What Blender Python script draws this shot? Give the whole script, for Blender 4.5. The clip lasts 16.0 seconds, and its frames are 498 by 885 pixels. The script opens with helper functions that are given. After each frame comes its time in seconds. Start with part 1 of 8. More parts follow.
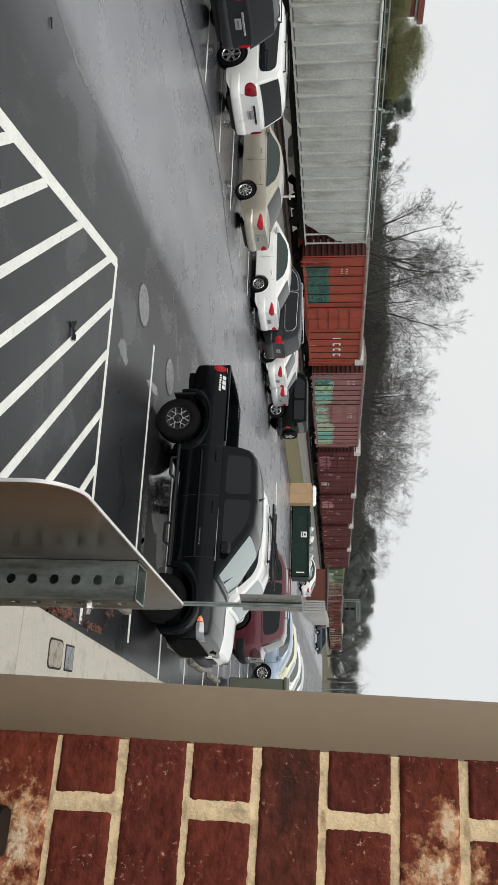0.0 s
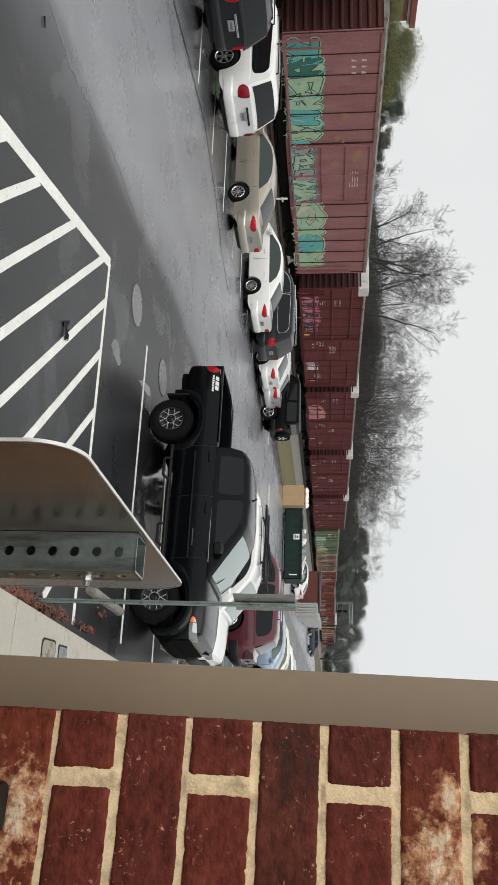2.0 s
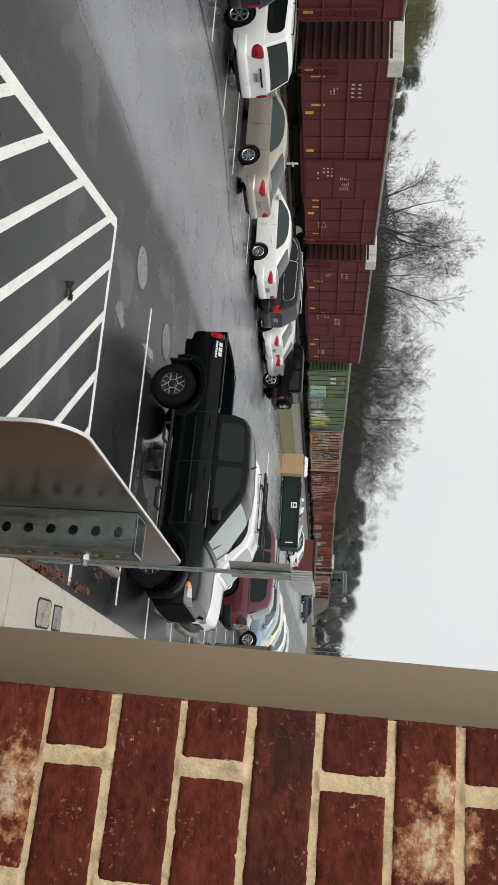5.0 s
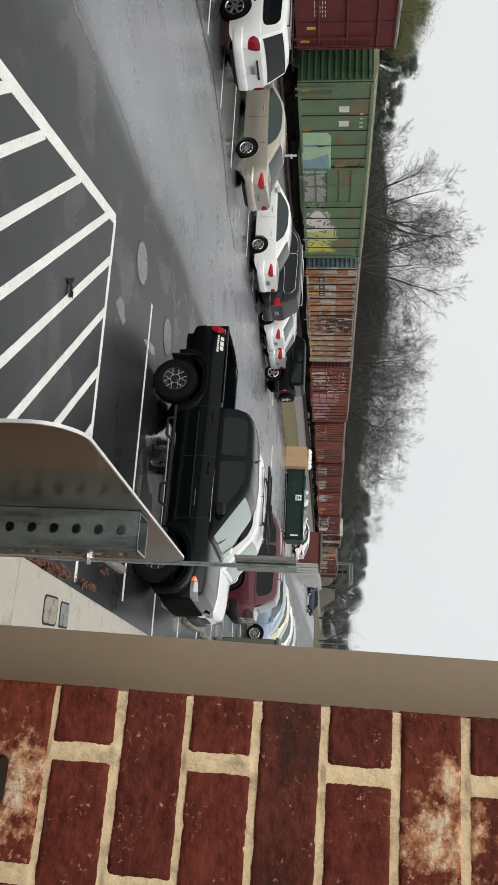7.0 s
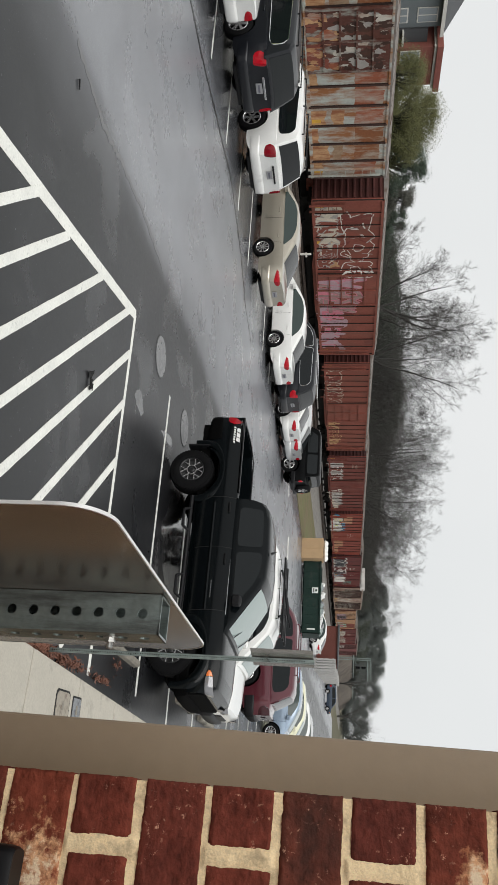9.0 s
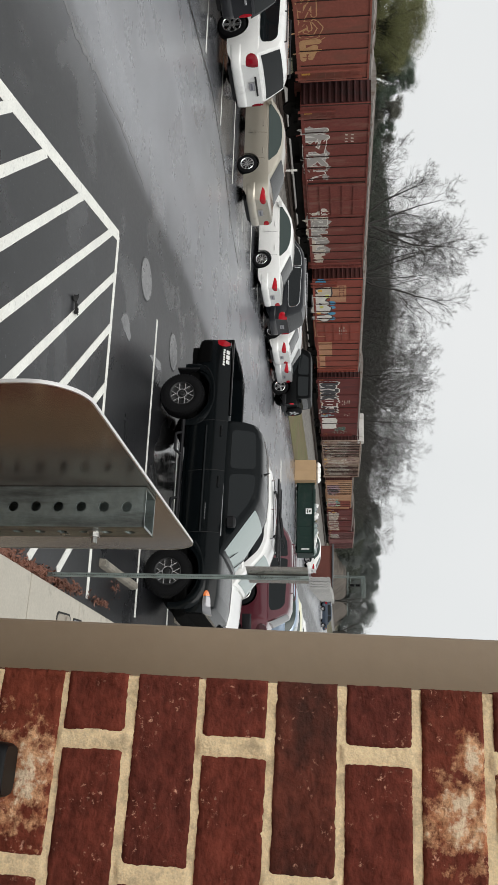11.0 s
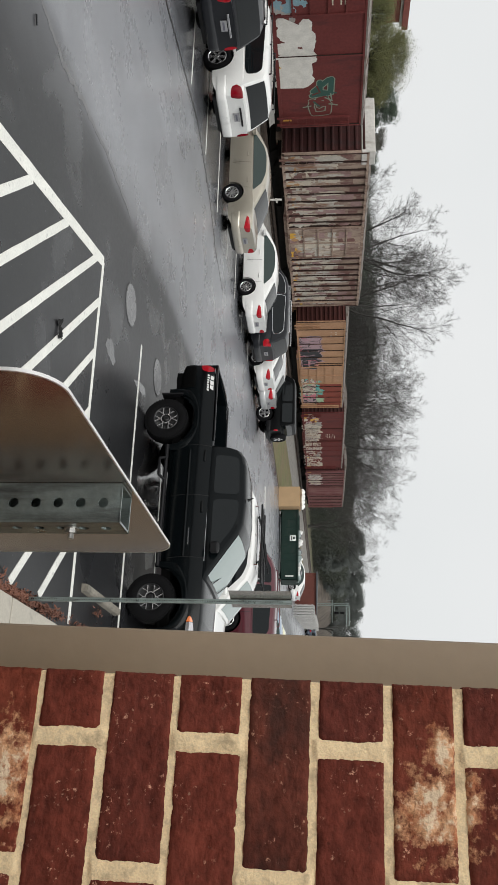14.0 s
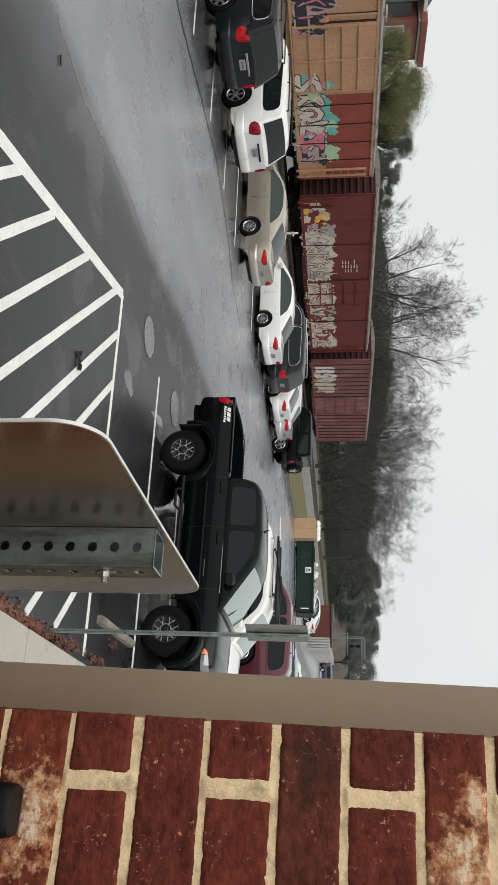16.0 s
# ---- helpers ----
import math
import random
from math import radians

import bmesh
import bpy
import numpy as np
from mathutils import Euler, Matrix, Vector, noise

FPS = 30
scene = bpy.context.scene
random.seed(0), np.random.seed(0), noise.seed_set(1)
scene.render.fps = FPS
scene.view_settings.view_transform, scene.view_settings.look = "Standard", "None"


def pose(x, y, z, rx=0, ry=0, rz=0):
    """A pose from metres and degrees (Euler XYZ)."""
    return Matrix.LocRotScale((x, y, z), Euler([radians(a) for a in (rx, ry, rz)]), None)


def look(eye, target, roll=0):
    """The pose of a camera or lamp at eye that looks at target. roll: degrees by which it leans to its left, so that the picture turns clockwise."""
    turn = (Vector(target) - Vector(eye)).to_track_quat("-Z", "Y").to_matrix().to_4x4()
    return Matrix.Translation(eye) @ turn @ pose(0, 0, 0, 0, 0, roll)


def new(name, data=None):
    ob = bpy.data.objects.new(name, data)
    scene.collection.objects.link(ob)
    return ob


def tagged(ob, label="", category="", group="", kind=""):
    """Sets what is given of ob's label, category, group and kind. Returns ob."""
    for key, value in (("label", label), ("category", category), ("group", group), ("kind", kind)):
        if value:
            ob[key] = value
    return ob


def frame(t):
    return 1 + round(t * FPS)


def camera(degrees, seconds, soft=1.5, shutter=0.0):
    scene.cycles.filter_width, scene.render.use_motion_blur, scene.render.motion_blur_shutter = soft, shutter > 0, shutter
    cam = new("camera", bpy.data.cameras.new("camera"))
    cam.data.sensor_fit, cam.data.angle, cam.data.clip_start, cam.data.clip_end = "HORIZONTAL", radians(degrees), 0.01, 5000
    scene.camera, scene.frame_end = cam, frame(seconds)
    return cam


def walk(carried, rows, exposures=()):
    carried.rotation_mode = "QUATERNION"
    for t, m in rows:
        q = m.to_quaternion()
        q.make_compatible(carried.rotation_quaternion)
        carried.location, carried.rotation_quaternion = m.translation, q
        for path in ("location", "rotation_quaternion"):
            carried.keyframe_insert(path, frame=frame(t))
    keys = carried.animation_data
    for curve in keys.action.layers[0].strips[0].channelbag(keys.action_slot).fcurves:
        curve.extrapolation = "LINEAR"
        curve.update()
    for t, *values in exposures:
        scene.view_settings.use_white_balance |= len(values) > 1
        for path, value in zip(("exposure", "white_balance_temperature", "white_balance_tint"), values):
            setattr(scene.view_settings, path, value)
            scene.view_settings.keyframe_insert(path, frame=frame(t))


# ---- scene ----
cam = camera(33.7, 16.0, 0.95)
PATH = [
    (0, (0.017, -0.018, 3.222), (-0.607, 1.87, 3.011), 90.2),
    (0.5, (0.037, -0.005, 3.223), (-0.592, 1.885, 3.051), 90.1),
    (1, (0.047, -0.004, 3.216), (-0.546, 1.899, 3.054), 90.5),
    (1.5, (0.044, -0.01, 3.203), (-0.548, 1.892, 3.028), 90.8),
    (2, (0.05, -0.003, 3.213), (-0.581, 1.885, 3.02), 90.2),
    (2.5, (0.048, 0.006, 3.21), (-0.621, 1.878, 2.998), 89.8),
    (3, (0.035, -0.007, 3.216), (-0.669, 1.854, 3.006), 89.5),
    (3.5, (0.038, -0.006, 3.208), (-0.641, 1.864, 3.006), 90.3),
    (4, (0.039, 0.006, 3.207), (-0.57, 1.902, 3.021), 91.4),
    (6.5, (0.002, 0.016, 3.2), (-0.529, 1.934, 3.005), 92.6),
    (7, (0.024, 0.01, 3.208), (-0.514, 1.926, 3.008), 91.5),
    (7.5, (0.043, -0.011, 3.209), (-0.572, 1.879, 2.984), 90.3),
    (8, (0.024, -0.033, 3.197), (-0.715, 1.807, 2.937), 90.1),
    (8.5, (0.027, -0.035, 3.198), (-0.746, 1.793, 2.944), 91.2),
    (9, (0.038, -0.01, 3.205), (-0.707, 1.83, 2.962), 90.9),
    (9.5, (0.054, 0.029, 3.202), (-0.626, 1.893, 2.953), 90.7),
    (11.8, (0.074, 0.045, 3.21), (-0.472, 1.955, 2.983), 89.6),
    (12, (0.081, 0.045, 3.208), (-0.463, 1.955, 2.971), 89.6),
    (12.5, (0.091, 0.026, 3.204), (-0.5, 1.919, 2.944), 89.7),
    (13, (0.102, 0.009, 3.21), (-0.568, 1.875, 2.942), 89.5),
    (13.5, (0.106, 0.025, 3.214), (-0.554, 1.899, 2.985), 89.7),
    (14, (0.101, 0.035, 3.221), (-0.536, 1.922, 3.038), 89.8),
    (14.5, (0.108, 0.035, 3.219), (-0.535, 1.921, 3.051), 89.2),
    (15, (0.11, 0.024, 3.217), (-0.576, 1.894, 3.038), 88.5),
    (15.5, (0.102, 0.044, 3.206), (-0.597, 1.906, 2.995), 89.1),
    (16, (0.089, 0.018, 3.203), (-0.617, 1.876, 2.983), 89.9),
]
walk(cam, [(t, look(eye, target, roll)) for t, eye, target, roll in PATH])


# ---- world, light ----
world = bpy.data.worlds.new("world")
scene.world = world
world.use_nodes = True
_wt = world.node_tree
_wt.nodes.clear()
_out = _wt.nodes.new("ShaderNodeOutputWorld")
_bg = _wt.nodes.new("ShaderNodeBackground")
_sky = _wt.nodes.new("ShaderNodeTexSky")
_sky.sky_type = "NISHITA"
_sky.sun_disc = False
_sky.sun_elevation, _sky.sun_rotation = radians(48), radians(200)
_sky.air_density, _sky.dust_density = 1.0, 4.0
_hsv = _wt.nodes.new("ShaderNodeHueSaturation")       # the cloud cover takes the blue out of the sky
_hsv.inputs["Saturation"].default_value = 0.12
_scale = _wt.nodes.new("ShaderNodeMixRGB")
_scale.blend_type = "MULTIPLY"
_scale.inputs[0].default_value = 1.0
_scale.inputs[2].default_value = (0.07, 0.07, 0.07, 1)
_cl = _wt.nodes.new("ShaderNodeMixRGB")               # an even white cloud layer over it
_cl.inputs[0].default_value = 0.9
_tc = _wt.nodes.new("ShaderNodeTexCoord")
_cn = _wt.nodes.new("ShaderNodeTexNoise")
_cn.inputs["Scale"].default_value = 2.2
_cn.inputs["Detail"].default_value = 4.0
_cr = _wt.nodes.new("ShaderNodeValToRGB")
_cr.color_ramp.elements[0].position, _cr.color_ramp.elements[0].color = 0.3, (0.835, 0.86, 0.865, 1)
_cr.color_ramp.elements[1].position, _cr.color_ramp.elements[1].color = 0.7, (0.9, 0.91, 0.91, 1)
_wt.links.new(_tc.outputs["Generated"], _cn.inputs["Vector"])
_wt.links.new(_cn.outputs["Fac"], _cr.inputs[0])
_wt.links.new(_sky.outputs[0], _hsv.inputs["Color"])
_wt.links.new(_hsv.outputs[0], _scale.inputs[1])
_wt.links.new(_scale.outputs[0], _cl.inputs[1])
_wt.links.new(_cr.outputs[0], _cl.inputs[2])
_wt.links.new(_cl.outputs[0], _bg.inputs["Color"])
_bg.inputs["Strength"].default_value = 1.0
_wt.links.new(_bg.outputs[0], _out.inputs["Surface"])

_sun = new("sun", bpy.data.lights.new("sun", "SUN"))
_sun.data.energy, _sun.data.angle, _sun.data.color = 1.9, radians(50), (1.0, 0.98, 0.95)
_sun.matrix_world = look((0, 0, 46), (-14, 46, 0))
scene.view_settings.exposure = 0.0


# ---- materials ----
def mat(name, color, rough=0.5, metal=0.0, var=0.25, scale=8.0, fine=60.0, bump=0.0, bump_scale=None, stain=None, stain_amt=0.0,
        stain_scale=2.0, coat=0.0, rand=0.0, rough_var=0.0, spec=0.5, stretch=None, trans=0.0):
    """A surface with two scales of variation in colour, some stain, relief and gloss variation."""
    m = bpy.data.materials.new(name)
    m.use_nodes = True
    nt = m.node_tree
    b = nt.nodes["Principled BSDF"]
    N, L = nt.nodes.new, nt.links.new
    tc = N("ShaderNodeTexCoord")
    src = tc.outputs["Object"]
    big, small = N("ShaderNodeTexNoise"), N("ShaderNodeTexNoise")
    big.inputs["Scale"].default_value, small.inputs["Scale"].default_value = scale, fine
    big.inputs["Detail"].default_value, small.inputs["Detail"].default_value = 5.0, 4.0
    L(src, big.inputs["Vector"])
    L(src, small.inputs["Vector"])
    mid = N("ShaderNodeMath")
    mid.operation = "ADD"
    L(big.outputs["Fac"], mid.inputs[0])
    L(small.outputs["Fac"], mid.inputs[1])
    ramp = N("ShaderNodeMapRange")
    ramp.inputs["From Min"].default_value, ramp.inputs["From Max"].default_value = 0.6, 1.4
    ramp.inputs["To Min"].default_value, ramp.inputs["To Max"].default_value = 1 - var, 1 + var
    L(mid.outputs[0], ramp.inputs["Value"])
    mul = N("ShaderNodeVectorMath")
    mul.operation = "SCALE"
    mul.inputs[0].default_value = color[:3]
    L(ramp.outputs[0], mul.inputs["Scale"])
    col = mul.outputs[0]
    if stain:
        sn = N("ShaderNodeTexNoise")
        sn.inputs["Scale"].default_value, sn.inputs["Detail"].default_value, sn.inputs["Roughness"].default_value = stain_scale, 8.0, 0.65
        if stretch:
            mp = N("ShaderNodeMapping")
            mp.inputs["Scale"].default_value = stretch
            L(src, mp.inputs["Vector"])
            L(mp.outputs[0], sn.inputs["Vector"])
        else:
            L(src, sn.inputs["Vector"])
        sr = N("ShaderNodeMapRange")
        sr.inputs["From Min"].default_value, sr.inputs["From Max"].default_value = 0.62 - 0.3 * stain_amt, 0.74 - 0.2 * stain_amt
        L(sn.outputs["Fac"], sr.inputs["Value"])
        mx = N("ShaderNodeMixRGB")
        mx.inputs[2].default_value = (*stain[:3], 1)
        L(sr.outputs[0], mx.inputs[0])
        L(col, mx.inputs[1])
        col = mx.outputs[0]
    if rand:
        oi = N("ShaderNodeObjectInfo")
        rr = N("ShaderNodeMapRange")
        rr.inputs["To Min"].default_value, rr.inputs["To Max"].default_value = 1 - rand, 1 + rand
        L(oi.outputs["Random"], rr.inputs["Value"])
        m2 = N("ShaderNodeVectorMath")
        m2.operation = "SCALE"
        L(col, m2.inputs[0])
        L(rr.outputs[0], m2.inputs["Scale"])
        col = m2.outputs[0]
    L(col, b.inputs["Base Color"])
    b.inputs["Roughness"].default_value, b.inputs["Metallic"].default_value = rough, metal
    b.inputs["Specular IOR Level"].default_value = spec
    if rough_var:
        rv = N("ShaderNodeMapRange")
        rv.inputs["From Min"].default_value, rv.inputs["From Max"].default_value = 0.35, 0.65
        rv.inputs["To Min"].default_value, rv.inputs["To Max"].default_value = max(0.02, rough - rough_var), min(1, rough + rough_var)
        L(big.outputs["Fac"], rv.inputs["Value"])
        L(rv.outputs[0], b.inputs["Roughness"])
    if coat:
        b.inputs["Coat Weight"].default_value, b.inputs["Coat Roughness"].default_value = coat, 0.05
    if trans:
        b.inputs["Transmission Weight"].default_value = trans
    if bump:
        bn = N("ShaderNodeTexNoise")
        bn.inputs["Scale"].default_value, bn.inputs["Detail"].default_value = bump_scale or fine, 6.0
        L(src, bn.inputs["Vector"])
        bp = N("ShaderNodeBump")
        bp.inputs["Strength"].default_value, bp.inputs["Distance"].default_value = min(1.0, bump), 0.02
        L(bn.outputs["Fac"], bp.inputs["Height"])
        L(bp.outputs[0], b.inputs["Normal"])
    return m


def asphalt_mat(name="wet_asphalt"):
    """Wet asphalt: a newer dark coat on the near side and older grey stone beyond, stone grain, pale chips, damp patches."""
    m = bpy.data.materials.new(name)
    m.use_nodes = True
    nt = m.node_tree
    b = nt.nodes["Principled BSDF"]
    N, L = nt.nodes.new, nt.links.new
    tc = N("ShaderNodeTexCoord")
    obj = tc.outputs["Object"]

    def noise_at(scale, detail, distort=0.0, src=obj):
        n = N("ShaderNodeTexNoise")
        n.inputs["Scale"].default_value, n.inputs["Detail"].default_value, n.inputs["Distortion"].default_value = scale, detail, distort
        L(src, n.inputs["Vector"])
        return n.outputs["Fac"]

    def ranged(v, a, c, lo, hi, smooth=False):
        r = N("ShaderNodeMapRange")
        if smooth:
            r.interpolation_type = "SMOOTHSTEP"
        r.inputs["From Min"].default_value, r.inputs["From Max"].default_value = a, c
        r.inputs["To Min"].default_value, r.inputs["To Max"].default_value = lo, hi
        L(v, r.inputs["Value"])
        return r.outputs[0]

    def op(kind, a, c):
        n = N("ShaderNodeMath")
        n.operation = kind
        for k, v in enumerate((a, c)):
            if hasattr(v, "links"):
                L(v, n.inputs[k])
            else:
                n.inputs[k].default_value = v
        return n.outputs[0]

    mp = N("ShaderNodeMapping")
    mp.inputs["Scale"].default_value = (1.0, 0.3, 1.0)
    mp.inputs["Rotation"].default_value = (0, 0, 0.25)
    L(obj, mp.inputs["Vector"])
    sep = N("ShaderNodeSeparateXYZ")
    L(obj, sep.inputs[0])
    streak = noise_at(0.5, 3.0, 0.5, mp.outputs[0])
    patch = noise_at(0.3, 6.0, 0.3)
    fine = noise_at(60.0, 3.0)
    mid = noise_at(13.0, 5.0)
    # the soft edge between the two coats swings out from the hatching to x = -8
    across = op("ADD", op("ADD", sep.outputs["X"], op("MULTIPLY", op("MINIMUM", sep.outputs["Y"], 15.0), 0.2)), op("ADD", op("MULTIPLY", patch, 2.0), op("MULTIPLY", streak, 0.7)))
    soft = ranged(across, -5.35, -3.8, 1.0, 0.0, True)
    # and along the joint at x = -7.8 the older surface ends with a ragged edge
    joint = op("ADD", op("ADD", sep.outputs["X"], op("MULTIPLY", op("MAXIMUM", op("SUBTRACT", op("MINIMUM", sep.outputs["Y"], 15.0), 11.0), 0.0), 0.1)), op("MULTIPLY", noise_at(1.5, 6.0), 0.35))
    old = op("ADD", op("MULTIPLY", soft, 0.45), op("MULTIPLY", ranged(joint, -7.85, -7.35, 1.0, 0.0, True), 0.55))
    base_new = ranged(patch, 0.3, 0.7, 0.01, 0.024)
    base_old = ranged(streak, 0.3, 0.7, 0.165, 0.215)
    # wetter stalls past the tar seam, coloured darker for the cars' shadow and reflections
    wet = ranged(op("ADD", sep.outputs["X"], op("MULTIPLY", noise_at(0.9, 5.0, 0.5), 1.2)), -14.6, -12.9, 1.0, 0.0, True)
    mix = N("ShaderNodeMix")
    L(op("MULTIPLY", old, ranged(wet, 0.0, 1.0, 1.0, 0.35)), mix.inputs[0])
    L(base_new, mix.inputs[2])
    L(base_old, mix.inputs[3])
    v = op("MULTIPLY", mix.outputs[0], op("MULTIPLY", op("MULTIPLY", ranged(fine, 0.3, 0.72, 0.78, 1.24), ranged(mid, 0.3, 0.7, 0.86, 1.14)), ranged(noise_at(0.7, 4.0, 1.2), 0.32, 0.68, 0.9, 1.1)))
    chips = ranged(noise_at(24.0, 2.0), 0.7, 0.76, 0.0, 0.1)
    v = op("ADD", v, chips)
    cc = N("ShaderNodeCombineColor")
    L(op("MULTIPLY", v, 0.97), cc.inputs[0])
    L(v, cc.inputs[1])
    L(op("MULTIPLY", v, 1.08), cc.inputs[2])
    L(cc.outputs[0], b.inputs["Base Color"])
    damp = ranged(noise_at(0.75, 4.0, 0.3), 0.5, 0.66, 0.0, 1.0, True)
    rough = N("ShaderNodeMix")
    L(damp, rough.inputs[0])
    L(ranged(old, 0.0, 1.0, 0.32, 0.3), rough.inputs[2])
    L(ranged(old, 0.0, 1.0, 0.2, 0.22), rough.inputs[3])
    L(op("MULTIPLY", op("ADD", rough.outputs[0], ranged(mid, 0.3, 0.7, -0.02, 0.03)), ranged(wet, 0.0, 1.0, 1.0, 0.65)), b.inputs["Roughness"])
    L(ranged(old, 0.0, 1.0, 1.3, 1.6), b.inputs["IOR"])
    bp = N("ShaderNodeBump")
    bp.inputs["Strength"].default_value, bp.inputs["Distance"].default_value = 0.1, 0.003
    L(op("ADD", fine, mid), bp.inputs["Height"])
    L(bp.outputs[0], b.inputs["Normal"])
    return m


def paint(name, color, **k):
    """Car paint: clear coat over a base, a little road film."""
    o = dict(rough=0.35, var=0.05, scale=1.5, fine=30, coat=1.0, stain=[c * 0.8 for c in color], stain_amt=0.1)
    o.update(k)
    return mat(name, color, **o)


ASPHALT = asphalt_mat()
LINE = mat("road_paint_white", (0.72, 0.72, 0.67), 0.45, var=0.16, scale=3, fine=40, stain=(0.4, 0.4, 0.38), stain_amt=0.12, stain_scale=14, rough_var=0.15)
CONCRETE = mat("pale_concrete", (0.42, 0.39, 0.33), 0.75, var=0.14, scale=2, fine=50, bump=0.15, stain=(0.28, 0.26, 0.22), stain_amt=0.3)
CONCRETE_D = mat("weathered_concrete", (0.22, 0.2, 0.165), 0.8, var=0.25, scale=4, fine=60, bump=0.3, stain=(0.07, 0.07, 0.055), stain_amt=0.4)
SOIL = mat("winter_ground", (0.09, 0.075, 0.045), 0.95, var=0.4, scale=0.15, fine=4, bump=0.5, bump_scale=8, stain=(0.07, 0.085, 0.03), stain_amt=0.5, stain_scale=0.3)
GRASS = mat("dull_grass", (0.1, 0.1, 0.034), 0.95, var=0.45, scale=0.9, fine=25, bump=0.6, bump_scale=30, stain=(0.13, 0.095, 0.05), stain_amt=0.65, stain_scale=0.5)
BALLAST = mat("grey_ballast", (0.17, 0.16, 0.145), 0.9, var=0.5, scale=3, fine=14, bump=0.9, bump_scale=16)
IRON = mat("cast_iron", (0.09, 0.09, 0.09), 0.5, metal=0.5, var=0.3, scale=10, fine=80, bump=0.3, rough_var=0.2)
LEAF_BROWN = mat("dead_leaves", (0.19, 0.075, 0.045), 0.6, var=0.45, scale=25, fine=90, rand=0.3)
TAUPE = mat("taupe_painted_board", (0.345, 0.266, 0.188), 0.55, var=0.05, scale=2, fine=40, bump=0.04)
GALV = mat("galvanized_steel", (0.255, 0.305, 0.292), 0.42, metal=0.75, var=0.22, scale=14, fine=130, stain=(0.13, 0.145, 0.14), stain_amt=0.4, stain_scale=42, rough_var=0.15, bump=0.08, stretch=(1.0, 1.0, 0.14))
ALU = mat("bare_aluminium_sheet", (0.52, 0.48, 0.44), 0.2, metal=0.9, var=0.05, scale=1.5, fine=200, rough_var=0.06)
EDGE = mat("bright_sheet_edge", (0.8, 0.8, 0.79), 0.4, metal=0.3, var=0.05)
ZINC = mat("zinc_bolt", (0.45, 0.45, 0.43), 0.3, metal=0.9, var=0.15, scale=60)
BLACK_P = mat("black_plastic", (0.007, 0.007, 0.008), 0.5, spec=0.25, var=0.2, scale=6, fine=80)
RUBBER = mat("tyre_rubber", (0.005, 0.005, 0.0055), 0.8, spec=0.12, var=0.3, scale=8, fine=60, bump=0.2)
DARK = mat("underbody_black", (0.003, 0.003, 0.003), 0.95, spec=0.05, var=0.2)
GLASS_C = mat("tinted_car_glass", (0.006, 0.008, 0.009), 0.04, var=0.1, scale=1, spec=0.3)
GLASS_T = mat("lightly_tinted_glass", (0.03, 0.046, 0.042), 0.03, var=0.1, scale=1, spec=0.45)
GLASS_L = mat("windscreen_glass", (0.24, 0.3, 0.285), 0.04, var=0.1, scale=1, spec=1.0)
CHROME = mat("chrome", (0.75, 0.75, 0.76), 0.1, metal=1.0, var=0.05)
ALLOY = mat("alloy_wheel", (0.68, 0.68, 0.68), 0.25, metal=0.85, var=0.1, scale=6)
ALLOY_D = mat("black_alloy", (0.02, 0.02, 0.021), 0.35, metal=0.3, var=0.1)
RED_L = mat("red_lamp_lens", (0.19, 0.003, 0.01), 0.12, var=0.3, scale=16, spec=0.3)
RED_B = mat("bright_red_lamp_lens", (0.36, 0.005, 0.013), 0.12, var=0.3, scale=16, spec=0.3)
AMBER_L = mat("amber_lamp_lens", (0.65, 0.16, 0.03), 0.12, var=0.1, coat=0.6)
CLEAR_L = mat("clear_lamp_lens", (0.22, 0.22, 0.23), 0.08, metal=0.4, var=0.1, scale=30)
PLATE = mat("number_plate", (0.3, 0.3, 0.31), 0.4, var=0.1, scale=40)
WHITE_INK = mat("white_lettering", (0.7, 0.7, 0.68), 0.6, var=0.12, scale=8)
SEAM = mat("panel_gap", (0.004, 0.004, 0.004), 0.8, var=0.1)


